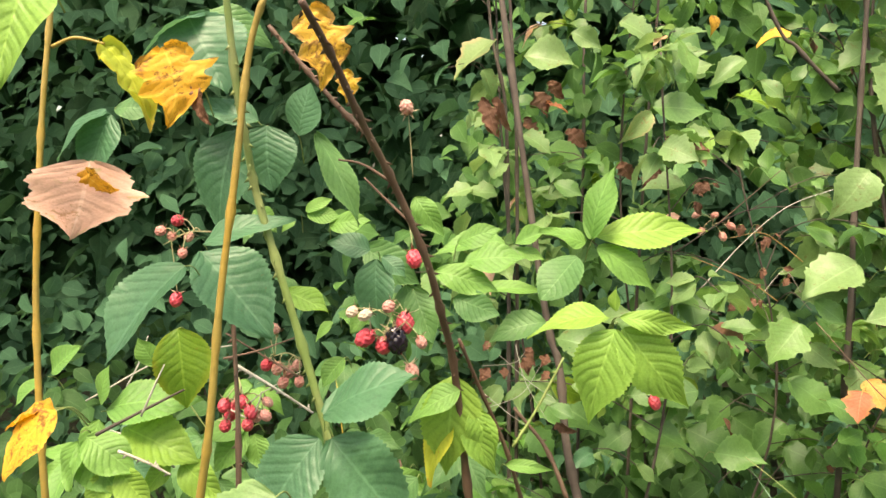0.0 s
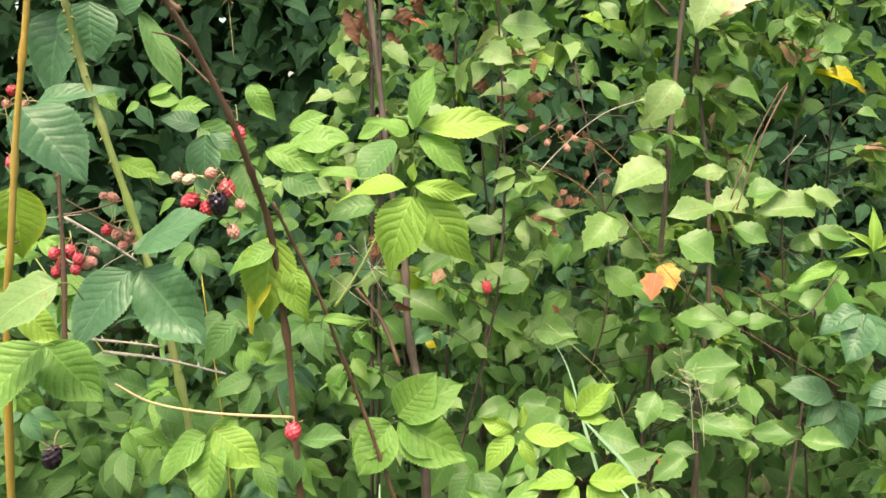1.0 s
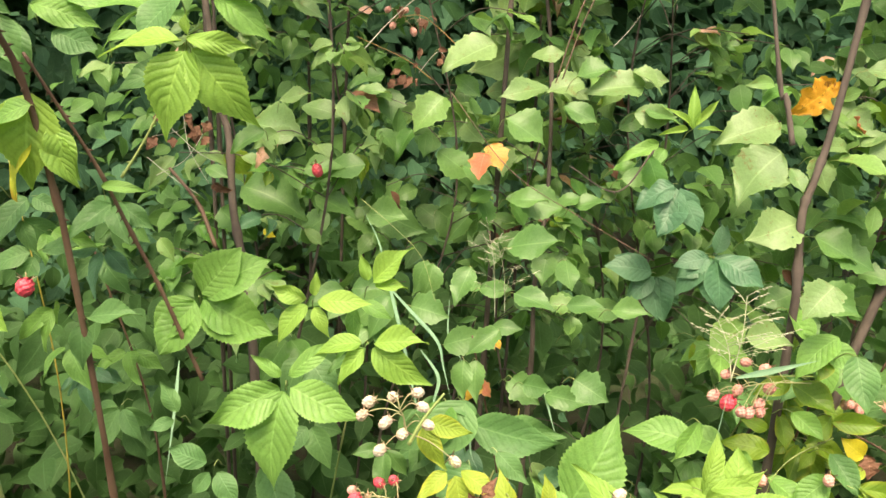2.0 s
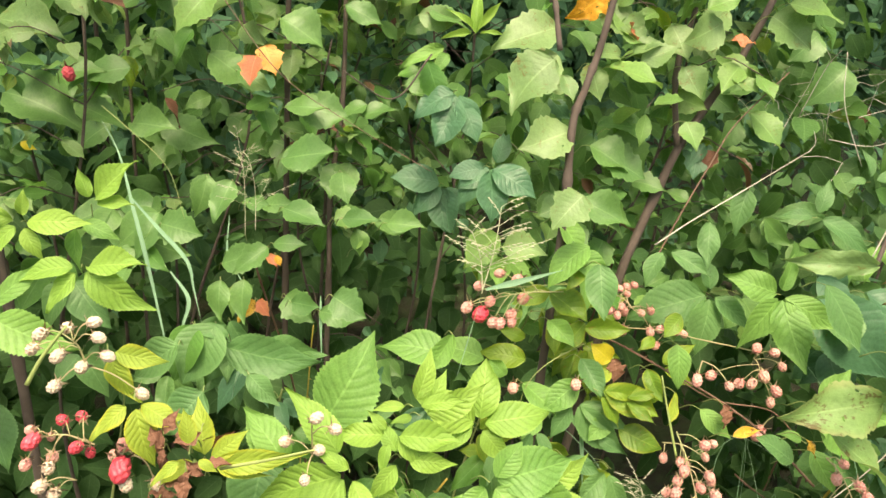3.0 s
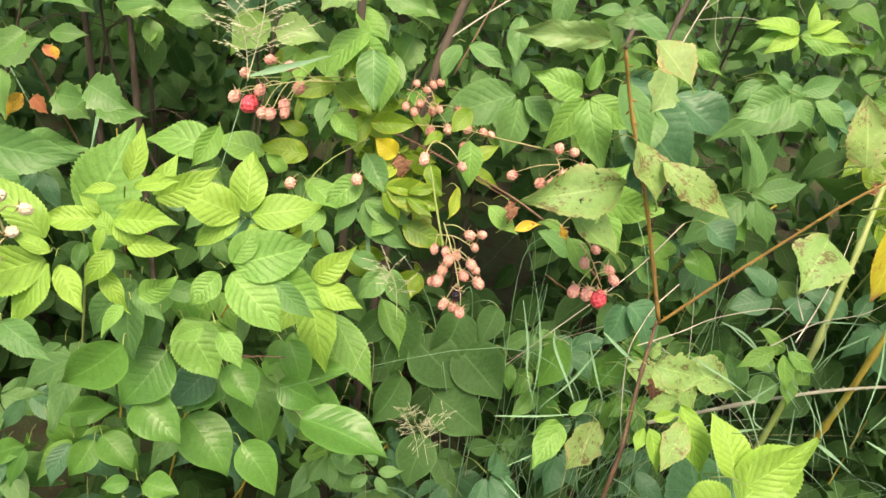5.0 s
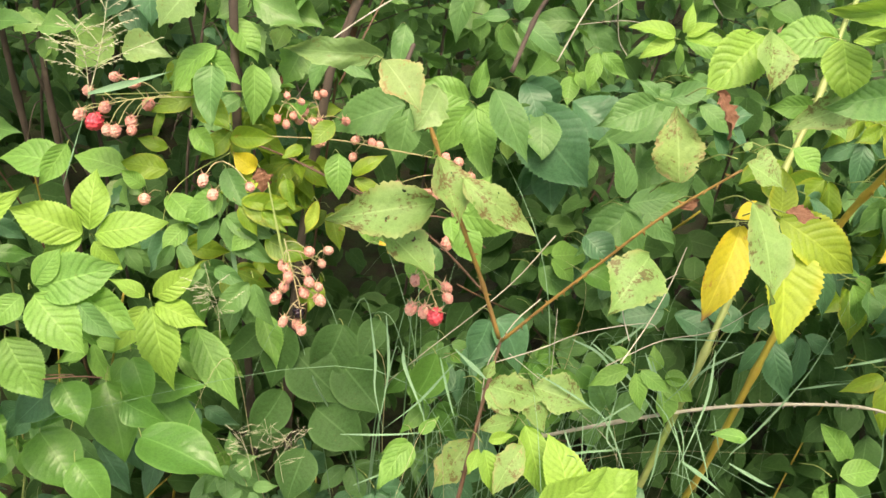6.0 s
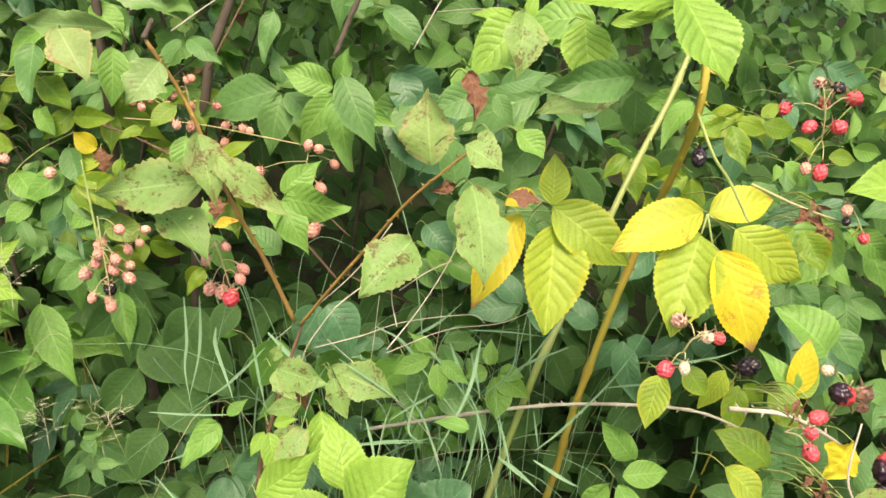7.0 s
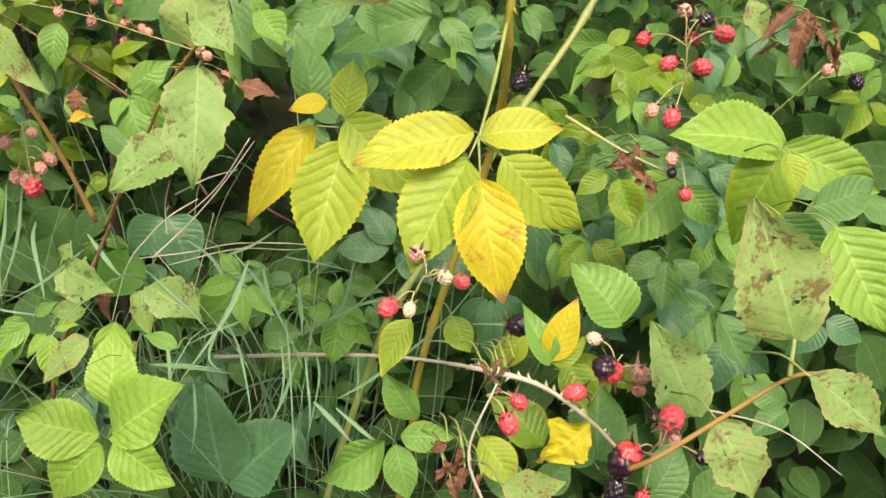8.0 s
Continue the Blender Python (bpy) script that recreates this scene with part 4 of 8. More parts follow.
spray(A, "bramble", "mid", (0.013, 0.841, 1.405), (0.062, 0.816, 1.390), w=1)
spray(A, "bramble", "bright", (-0.222, 0.870, 1.506), (-0.195, 0.845, 1.485), w=0.9)
spray(A, "bramble", "bright", (-0.077, 0.845, 1.397), (-0.108, 0.822, 1.368), w=0.9)
berries(A, (-0.236, 0.748, 1.489), ("red", (-0.270, 0.745, 1.501), 11.5), ("pink", (-0.280, 0.725, 1.492), 9.9), ("pink", (-0.272, 0.733, 1.486), 9.1), ("pink", (-0.257, 0.739, 1.485), 9.2), ("red", (-0.268, 0.727, 1.423), 11.8), ("pink", (-0.259, 0.725, 1.470), 9.0))
berries(A, (-0.037, 0.798, 1.492), ("red", (-0.031, 0.779, 1.458), 16.0))
berries(A, (-0.044, 0.748, 1.414), ("red", (-0.079, 0.734, 1.382), 16.6), ("red", (-0.061, 0.735, 1.374), 15.7), ("red", (-0.039, 0.742, 1.396), 17.7), ("pink", (-0.055, 0.735, 1.414), 12.0), ("black", (-0.047, 0.732, 1.380), 21.1), ("pink", (-0.022, 0.728, 1.379), 11.0), ("pale", (-0.092, 0.733, 1.409), 11.0), ("pale", (-0.078, 0.727, 1.407), 10.9), ("pink", (-0.032, 0.737, 1.346), 14.0))
berries(A, (-0.160, 0.809, 1.339), ("red", (-0.197, 0.801, 1.336), 12), ("pink", (-0.185, 0.800, 1.332), 12), ("pink", (-0.174, 0.808, 1.326), 13), ("pink", (-0.165, 0.809, 1.333), 11), ("pink", (-0.178, 0.797, 1.317), 12), ("pink", (-0.160, 0.796, 1.318), 11), ("pink", (-0.200, 0.807, 1.377), 11), ("pink", (-0.189, 0.806, 1.376), 11))
berries(A, (-0.031, 0.761, 1.544), ("pink", (-0.037, 0.753, 1.615), 13.7))
cane(A, "dead", 3.6, (-0.194, 0.674, 1.369), (-0.158, 0.669, 1.349), (-0.123, 0.674, 1.323))
cane(A, "dead", 2.6, (-0.199, 0.668, 1.328), (-0.181, 0.666, 1.321), (-0.173, 0.668, 1.334), (-0.170, 0.669, 1.346))
cane(A, "dead", 3, (-0.281, 0.662, 1.324), (-0.268, 0.665, 1.353), (-0.259, 0.667, 1.372))
cane(A, "trunk", 3.6, (-0.333, 0.681, 1.299), (-0.289, 0.682, 1.322), (-0.251, 0.693, 1.340))
cane(A, "dead", 3.2, (-0.302, 0.658, 1.292), (-0.274, 0.655, 1.282), (-0.252, 0.653, 1.271))
cane(A, "brown", 2.4, (-0.219, 0.715, 1.365), (-0.186, 0.724, 1.371), (-0.151, 0.734, 1.382))
cane(A, "dead", 3.4, (-0.166, 0.654, 1.241), (-0.130, 0.652, 1.238), (-0.097, 0.659, 1.231))
cane(A, "brown", 3, (-0.158, 0.781, 1.328), (-0.237, 0.786, 1.375))
cane(A, "dead", 3, (-0.414, 0.827, 1.286), (-0.320, 0.832, 1.336), (-0.239, 0.834, 1.351))
cane(A, "dead", 3, (-0.367, 0.829, 1.302), (-0.351, 0.832, 1.333), (-0.342, 0.835, 1.361))
cane(A, "dead", 3, (-0.293, 0.771, 1.229), (-0.334, 0.774, 1.258), (-0.369, 0.775, 1.272))
cane(A, "dead", 3, (-0.270, 0.875, 1.264), (-0.247, 0.874, 1.257), (-0.227, 0.876, 1.277), (-0.174, 0.879, 1.307))
spray(A, "bramble", "bright", (-0.132, 0.468, 1.293), (-0.083, 0.440, 1.256), w=1.1)
spray(A, "bramble", "bright", (-0.126, 0.448, 1.299), (-0.172, 0.414, 1.259), w=1.2)
spray(A, "bramble", "mid", (-0.151, 0.804, 1.123), (-0.204, 0.796, 1.148), (-0.178, 0.788, 1.093), (-0.117, 0.785, 1.101))
spray(A, "bramble", "mid", (-0.016, 0.795, 1.147), (-0.068, 0.782, 1.138), (-0.034, 0.774, 1.104), (0.027, 0.781, 1.159))
berries(A, (-0.199, 0.696, 1.351), ("red", (-0.207, 0.673, 1.331), 10.6), ("red", (-0.205, 0.686, 1.317), 10.8), ("red", (-0.191, 0.675, 1.334), 11.6), ("red", (-0.181, 0.669, 1.326), 11.5), ("pink", (-0.180, 0.685, 1.317), 10.8), ("red", (-0.207, 0.676, 1.310), 10.7), ("red", (-0.183, 0.665, 1.315), 10.5), ("pink", (-0.166, 0.665, 1.324), 9.6), ("pink", (-0.166, 0.674, 1.334), 8.7), ("red", (-0.199, 0.679, 1.327), 10.7))
berries(A, (-0.166, 0.561, 1.180), ("black", (-0.171, 0.554, 1.156), 17.2))
cane(A, "dead", 4, (-0.162, 0.670, 1.222), (-0.098, 0.663, 1.216), (-0.028, 0.653, 1.202))
cane(A, "brown", 6, (-0.182, 0.619, 1.213), (-0.184, 0.638, 1.321), (-0.192, 0.659, 1.429))
spray(A, "bramble", "mid", (0.209, 0.542, 0.991), (0.171, 0.545, 1.007), (0.227, 0.518, 0.969), (0.193, 0.532, 0.973))
cane(A, "green", 10, (-0.085, 0.706, 1.140), (-0.106, 0.707, 1.252), (-0.132, 0.707, 1.356), (-0.154, 0.702, 1.440), (-0.177, 0.699, 1.528), (-0.182, 0.686, 1.575), (-0.186, 0.673, 1.622), (-0.190, 0.655, 1.720), (-0.196, 0.630, 1.820), to_ground=True)
spray(A, "bramble", "bright", (-0.356, 0.697, 1.295), (-0.364, 0.678, 1.251), (-0.319, 0.675, 1.250), (-0.304, 0.679, 1.271), w=1.2)
spray(A, "bramble", "lime", (-0.322, 0.694, 1.265), (-0.291, 0.678, 1.232), (-0.340, 0.678, 1.232), w=1.1)
spray(A, "bramble", "bright", (-0.207, 0.775, 1.274), (-0.253, 0.761, 1.274), (-0.244, 0.755, 1.240), (-0.197, 0.760, 1.238), w=1.1)
spray(A, "bramble", "bright", (-0.300, 0.762, 1.339), (-0.318, 0.755, 1.370), (-0.270, 0.755, 1.370), w=1.1)
spray(A, "bramble", "mid", (-0.174, 0.889, 1.399), (-0.195, 0.882, 1.423), (-0.146, 0.881, 1.394), w=1.0)
spray(A, "bramble", "bright", (-0.128, 0.886, 1.372), (-0.153, 0.875, 1.355), (-0.094, 0.876, 1.368), w=.9)
spray(A, "bramble", "bright", (-0.174, 0.899, 1.497), (-0.146, 0.892, 1.517), (-0.192, 0.891, 1.485), (-0.133, 0.889, 1.501), w=.9)
spray(A, "bramble", "mid", (-0.239, 0.948, 1.481), (-0.255, 0.940, 1.467), (-0.224, 0.944, 1.498), w=1.0)
spray(A, "bramble", "bright", (-0.458, 0.830, 1.314), (-0.488, 0.815, 1.293), (-0.427, 0.822, 1.348), w=1.1)

spray(B, "lance", "lime", (0.179, 0.738, 1.397), (0.141, 0.702, 1.315), (0.238, 0.699, 1.321), w=1.25)
spray(B, "lance", "lime", (0.179, 0.748, 1.399), (0.100, 0.728, 1.414), (0.177, 0.744, 1.426))
spray(B, "lance", "lime", (0.179, 0.729, 1.404), (0.253, 0.705, 1.397), w=.6)
spray(B, "lance", "bright", (0.186, 0.916, 1.459), (0.187, 0.899, 1.553), (0.126, 0.901, 1.481), (0.263, 0.886, 1.425), w=1.1)
spray(B, "lance", "lime", (0.195, 0.927, 1.468), (0.323, 0.889, 1.499), w=.8)
spray(B, "lance", "bright", (0.097, 1.055, 1.443), (0.004, 1.030, 1.471), (0.017, 1.029, 1.421), (0.149, 1.040, 1.470), (0.142, 1.039, 1.428))
spray(B, "lance", "bright", (0.052, 0.939, 1.397), (0.124, 0.920, 1.418), w=.7)
spray(B, "lance", "mid", (0.133, 0.935, 1.356), (0.058, 0.914, 1.356), w=1.1)
spray(B, "broad", "mid", (0.156, 0.844, 1.452), (0.109, 0.821, 1.407), w=1.1)
spray(B, "lance", "lime", (0.011, 0.742, 1.339), (0.005, 0.702, 1.246), w=1.3)
spray(B, "lance", "lime", (0.033, 0.739, 1.306), (0.052, 0.715, 1.252), w=1.1)
cane(B, "stalk", 4, (0.081, 0.821, 1.233), (0.109, 0.826, 1.277), (0.140, 0.832, 1.336))
spray(B, "bramble", "bright", (-0.031, 0.596, 1.162), (-0.083, 0.575, 1.132), (-0.034, 0.565, 1.104), w=1.0)
spray(B, "bramble", "lime", (-0.029, 0.595, 1.162), (0.020, 0.570, 1.137))
spray(B, "bramble", "bright", (0.162, 0.841, 1.066), (0.212, 0.825, 1.130), (0.115, 0.809, 1.004), (0.228, 0.805, 1.032), w=1.15)
spray(B, "lance", "bright", (0.017, 0.725, 1.329), (-0.039, 0.709, 1.313), w=1.2)
spray(B, "lance", "lemon", (0.007, 0.748, 1.299), (-0.033, 0.719, 1.241), w=1.2)
spray(B, "lance", "lime", (0.026, 0.743, 1.301), (0.049, 0.711, 1.242))
spray(B, "lance", "bright", (0.069, 0.772, 1.231), (0.115, 0.755, 1.237), w=.7)
spray(B, "lance", "mid", (-0.026, 0.712, 1.243), (-0.074, 0.690, 1.205), w=1.1)
spray(B, "lance", "mid", (0.033, 0.776, 1.066), (0.098, 0.754, 1.081), (0.032, 0.750, 1.016))
berries(B, (0.057, 0.542, 1.196), ("red", (0.057, 0.536, 1.187), 14.6))
cane(B, "pinkish", 3, (0.065, 0.466, 1.230), (-0.001, 0.472, 1.232), (-0.053, 0.479, 1.239), (-0.085, 0.484, 1.254))
spray(B, "bramble", "bright", (0.163, 0.845, 1.065), (0.235, 0.819, 1.128), (0.247, 0.780, 1.035), (0.105, 0.822, 1.025), w=1.15)
spray(B, "lance", "bright", (0.279, 0.635, 1.031), (0.197, 0.616, 0.998), (0.247, 0.578, 0.945), (0.346, 0.585, 1.013), w=1.15)
spray(B, "lance", "bright", (0.279, 0.646, 1.030), (0.320, 0.634, 1.082), (0.247, 0.651, 1.058), w=.8)
spray(B, "lance", "lime", (0.311, 0.707, 1.104), (0.266, 0.710, 1.121), (0.265, 0.690, 1.073), (0.323, 0.682, 1.076), (0.368, 0.676, 1.116), (0.316, 0.707, 1.133))
spray(B, "lance", "lime", (0.372, 0.635, 1.077), (0.338, 0.618, 1.045), (0.423, 0.586, 1.045), (0.428, 0.606, 1.092), (0.320, 0.635, 1.083))
spray(B, "lance", "lime", (0.380, 0.714, 1.119), (0.372, 0.717, 1.152), (0.422, 0.700, 1.169), (0.416, 0.695, 1.127))
spray(B, "lance", "bright", (0.364, 0.712, 1.100), (0.354, 0.686, 1.060), (0.397, 0.689, 1.094))
spray(B, "lance", "turning", (0.426, 0.413, 1.053), (0.396, 0.402, 1.034), (0.432, 0.382, 1.015), (0.454, 0.389, 1.042))
spray(B, "lance", "turning", (0.405, 0.469, 1.070), (0.417, 0.441, 1.038), (0.439, 0.446, 1.067))
spray(B, "lance", "mid", (0.251, 0.676, 0.906), (0.281, 0.620, 0.848), w=1.1)
spray(B, "lance", "turning", (0.465, 0.283, 1.090), (0.446, 0.277, 1.080), (0.465, 0.284, 1.113), (0.475, 0.274, 1.086))
spray(B, "lance", "mid", (0.513, 0.696, 0.931), (0.611, 0.629, 0.924), w=.9)
spray(B, "lance", "mid", (0.517, 0.681, 0.954), (0.477, 0.686, 0.974), w=1.0)
spray(B, "smooth", "glossy", (0.479, 0.696, 0.965), (0.449, 0.663, 0.911), w=1.2)
spray(B, "lance", "mid", (0.160, 0.663, 0.982), (0.142, 0.669, 1.019), (0.129, 0.658, 0.974))
berries(B, (0.390, 0.452, 1.064), ("pale", (0.357, 0.467, 1.092), 10.2), ("pale", (0.378, 0.462, 1.098), 9.4), ("pale", (0.399, 0.452, 1.106), 9.3), ("pale", (0.402, 0.442, 1.097), 9.3), ("pale", (0.370, 0.449, 1.080), 10.1), ("pale", (0.386, 0.451, 1.066), 10.3), ("pale", (0.365, 0.446, 1.054), 10.2), ("pale", (0.407, 0.442, 1.079), 9.4), ("pale", (0.350, 0.463, 1.081), 9.4), ("pale", (0.431, 0.430, 1.047), 9.5))
berries(B, (0.390, 0.437, 0.998), ("red", (0.342, 0.447, 1.003), 12), ("red", (0.366, 0.454, 1.015), 9.5), ("red", (0.380, 0.459, 1.013), 9.5), ("red", (0.376, 0.437, 0.998), 10), ("pink", (0.355, 0.450, 0.982), 9.5), ("pink", (0.336, 0.441, 0.985), 9), ("pale", (0.352, 0.443, 0.977), 10.5), ("red", (0.385, 0.445, 0.985), 8.5), ("pink", (0.341, 0.455, 1.009), 8), ("pink", (0.355, 0.457, 0.998), 7))
berries(B, (0.374, 0.431, 0.969), ("pale", (0.346, 0.430, 0.969), 11), ("pale", (0.355, 0.433, 0.957), 11))
berries(B, (0.427, 0.419, 0.990), ("red", (0.410, 0.413, 0.987), 16.5), ("pink", (0.414, 0.428, 1.000), 12), ("pink", (0.404, 0.437, 0.984), 10), ("pale", (0.413, 0.411, 0.972), 11), ("pale", (0.437, 0.411, 0.968), 10.5))
cane(B, "stalk", 3, (0.371, 0.324, 1.131), (0.382, 0.327, 1.149), (0.397, 0.330, 1.167))
spray(B, "bramble", "deep", (0.874, 0.890, 1.214), (0.836, 0.858, 1.155), (0.895, 0.845, 1.163), (0.811, 0.882, 1.194))
spray(B, "bramble", "deep", (0.880, 0.935, 1.054), (0.805, 0.942, 1.075), (0.830, 0.921, 1.022), (0.876, 0.893, 0.993), (0.906, 0.904, 1.028))
spray(B, "bramble", "deep", (0.928, 0.850, 1.105), (0.867, 0.838, 1.075), (0.917, 0.813, 1.047), (0.966, 0.816, 1.088), (0.941, 0.848, 1.148))
spray(B, "lance", "bright", (0.619, 0.601, 0.865), (0.675, 0.593, 0.976), w=1.35)
spray(B, "lance", "bright", (0.767, 0.586, 0.948), (0.697, 0.609, 0.978), w=1.2)
spray(B, "lance", "bright", (0.772, 0.586, 0.977), (0.734, 0.563, 0.937), w=1.0)
spray(B, "lance", "lime", (0.658, 0.394, 1.021), (0.692, 0.372, 1.038), (0.666, 0.396, 1.048), (0.629, 0.399, 1.023), (0.674, 0.395, 1.066), w=.8)
spray(B, "lance", "lime", (0.639, 0.393, 0.994), (0.624, 0.401, 1.010), (0.624, 0.378, 0.972), (0.662, 0.363, 0.984), (0.686, 0.357, 1.006), (0.592, 0.401, 0.998))
spray(B, "bramble", "lime", (0.780, 0.505, 0.902), (0.790, 0.521, 0.966), (0.715, 0.513, 0.942), (0.728, 0.499, 0.897), (0.836, 0.474, 0.933), (0.799, 0.475, 0.877), w=1)
spray(B, "bramble", "bright", (0.731, 0.368, 0.941), (0.761, 0.309, 0.919), (0.702, 0.347, 0.930), (0.756, 0.368, 0.974), (0.795, 0.344, 0.968), w=1)
spray(B, "bramble", "bright", (0.770, 0.368, 0.930), (0.810, 0.319, 0.911), w=1)
spray(B, "bramble", "bright", (0.693, 0.397, 0.866), (0.714, 0.343, 0.828), w=1.2)
spray(B, "lance", "lime", (0.596, 0.375, 0.975), (0.547, 0.352, 0.935), (0.516, 0.376, 0.960), (0.606, 0.340, 0.948))
spray(B, "lance", "lime", (0.593, 0.369, 0.984), (0.565, 0.380, 1.002), w=.9)
spray(B, "lance", "lime", (0.590, 0.395, 0.982), (0.557, 0.418, 1.042), w=.9)
spray(B, "lance", "bright", (0.546, 0.408, 0.967), (0.509, 0.431, 1.017), w=1.1)
spray(B, "lance", "lime", (0.831, 0.438, 0.850), (0.789, 0.406, 0.816), (0.832, 0.364, 0.790), (0.877, 0.394, 0.840), (0.873, 0.420, 0.888), (0.804, 0.446, 0.878), w=1.05)
spray(B, "lance", "mid", (0.662, 0.419, 0.911), (0.607, 0.401, 0.875), (0.655, 0.376, 0.866), (0.641, 0.430, 0.931))
spray(B, "lance", "turning", (0.477, 0.404, 0.987), (0.443, 0.405, 0.983), (0.474, 0.414, 1.031), (0.502, 0.395, 1.015))
spray(B, "lance", "turning", (0.479, 0.403, 0.987), (0.513, 0.373, 0.989), (0.537, 0.363, 1.007), w=.6)
spray(B, "lance", "turning", (0.428, 0.444, 1.017), (0.461, 0.418, 1.022), w=.7)
spray(B, "ragged", "brown", (0.443, 0.411, 0.966), (0.461, 0.403, 0.981), w=0.7)
spray(B, "ragged", "brown", (0.435, 0.365, 0.981), (0.419, 0.368, 0.981), w=0.4)
spray(B, "ragged", "brown", (0.447, 0.388, 1.034), (0.457, 0.388, 1.055), w=0.6)
spray(B, "ragged", "brown", (0.442, 0.417, 0.974), (0.443, 0.420, 0.999), w=0.4)
spray(B, "ragged", "brown", (0.458, 0.385, 1.037), (0.462, 0.372, 1.028), w=0.7)
spray(B, "ragged", "brown", (0.441, 0.392, 0.981), (0.445, 0.379, 0.971), w=0.6)
spray(B, "ragged", "brown", (0.461, 0.368, 1.008), (0.455, 0.353, 0.990), w=0.7)
spray(B, "ragged", "brown", (0.446, 0.384, 1.023), (0.442, 0.376, 1.014), w=0.6)
spray(B, "ragged", "brown", (0.470, 0.366, 1.014), (0.492, 0.354, 1.027), w=0.5)
spray(B, "ragged", "brown", (0.475, 0.397, 1.024), (0.460, 0.392, 1.013), w=0.4)
spray(B, "ragged", "brown", (0.454, 0.378, 0.967), (0.452, 0.370, 0.958), w=0.4)
spray(B, "ragged", "brown", (0.445, 0.357, 0.973), (0.458, 0.338, 0.964), w=0.4)
spray(B, "ragged", "brown", (0.470, 0.374, 1.029), (0.457, 0.379, 1.037), w=0.8)
spray(B, "ragged", "brown", (0.466, 0.366, 1.012), (0.455, 0.362, 1.004), w=0.4)
spray(B, "ragged", "brown", (0.466, 0.346, 0.971), (0.450, 0.354, 0.987), w=0.5)
spray(B, "ragged", "brown", (0.445, 0.359, 0.978), (0.439, 0.364, 0.989), w=0.5)
spray(B, "ragged", "brown", (0.439, 0.365, 0.982), (0.432, 0.358, 0.973), w=0.4)
spray(B, "ragged", "brown", (0.431, 0.414, 0.959), (0.447, 0.401, 0.963), w=0.6)
spray(B, "ragged", "brown", (0.475, 0.361, 1.008), (0.458, 0.368, 1.020), w=0.7)
spray(B, "ragged", "brown", (0.446, 0.384, 1.023), (0.434, 0.391, 1.038), w=0.7)
spray(B, "ragged", "brown", (0.473, 0.414, 0.997), (0.496, 0.401, 1.012), w=0.4)
spray(B, "ragged", "brown", (0.426, 0.438, 1.000), (0.414, 0.440, 1.002), w=0.7)
spray(B, "ragged", "brown", (0.439, 0.364, 0.979), (0.429, 0.369, 0.989), w=0.8)
spray(B, "ragged", "brown", (0.475, 0.416, 1.004), (0.455, 0.417, 1.004), w=0.6)
spray(B, "ragged", "brown", (0.435, 0.380, 0.955), (0.438, 0.370, 0.948), w=0.6)
spray(B, "ragged", "brown", (0.445, 0.391, 1.036), (0.441, 0.379, 1.023), w=0.4)
spray(B, "lance", "lime", (0.486, 0.285, 1.005), (0.475, 0.293, 1.024), (0.504, 0.277, 1.020))
berries(B, (0.564, 0.380, 0.994), ("pale", (0.543, 0.394, 1.004), 9.8), ("pale", (0.566, 0.374, 1.038), 9.5), ("pale", (0.582, 0.374, 1.024), 9.7), ("pale", (0.569, 0.378, 1.002), 9.8), ("pale", (0.554, 0.361, 0.987), 8.8))
spray(B, "bramble", "deep", (0.877, 0.886, 1.201), (0.833, 0.854, 1.147), (0.891, 0.838, 1.162))
spray(B, "bramble", "deep", (0.872, 0.942, 1.048), (0.834, 0.930, 1.022), (0.871, 0.892, 0.998), (0.902, 0.896, 1.026), (0.824, 0.960, 1.078))
spray(B, "bramble", "deep", (0.927, 0.858, 1.109), (0.912, 0.808, 1.051), (0.875, 0.848, 1.081), (0.964, 0.805, 1.087), (0.948, 0.853, 1.147))
spray(B, "lance", "mid", (1.222, 0.664, 0.952), (1.100, 0.673, 0.929), (1.191, 0.615, 0.886), (1.260, 0.607, 0.929), (1.218, 0.676, 1.003), w=1.2)
spray(B, "lance", "bright", (1.291, 0.599, 0.975), (1.229, 0.572, 0.920), (1.283, 0.520, 0.895), (1.339, 0.529, 0.951), (1.304, 0.602, 1.029), (1.218, 0.624, 1.001), w=1.1)
spray(B, "lance", "mid", (1.280, 0.522, 1.028), (1.301, 0.442, 0.968), w=1.0)
spray(B, "lance", "mid", (1.825, 0.949, 1.066), (1.806, 0.968, 1.126), (1.747, 0.947, 1.037), (1.821, 0.879, 0.995), w=1.1)
spray(B, "lance", "mid", (1.617, 0.834, 0.998), (1.515, 0.856, 1.006), (1.594, 0.856, 1.066), (1.635, 0.753, 0.933), (1.657, 0.768, 0.969), (1.578, 0.827, 0.975))
spray(B, "bramble", "deep", (1.476, 0.923, 1.195), (1.480, 0.849, 1.123), w=1.2)
spray(B, "smooth", "olive", (1.765, 1.025, 1.145), (1.813, 0.968, 1.135), w=.8)
spray(B, "lance", "mid", (1.550, 0.469, 0.951), (1.484, 0.439, 0.890), w=1.2)
spray(B, "lance", "mid", (1.476, 0.544, 0.907), (1.508, 0.508, 0.903), (1.444, 0.520, 0.867))
spray(B, "smooth", "glossy", (1.418, 0.437, 0.769), (1.459, 0.395, 0.771), w=1.2)
spray(B, "smooth", "glossy", (1.469, 0.449, 0.839), (1.499, 0.399, 0.818), w=1.2)
spray(B, "lance", "lime", (0.645, 0.381, 0.976), (0.630, 0.396, 1.002), (0.658, 0.385, 1.004), (0.617, 0.363, 0.956), (0.677, 0.355, 0.983))
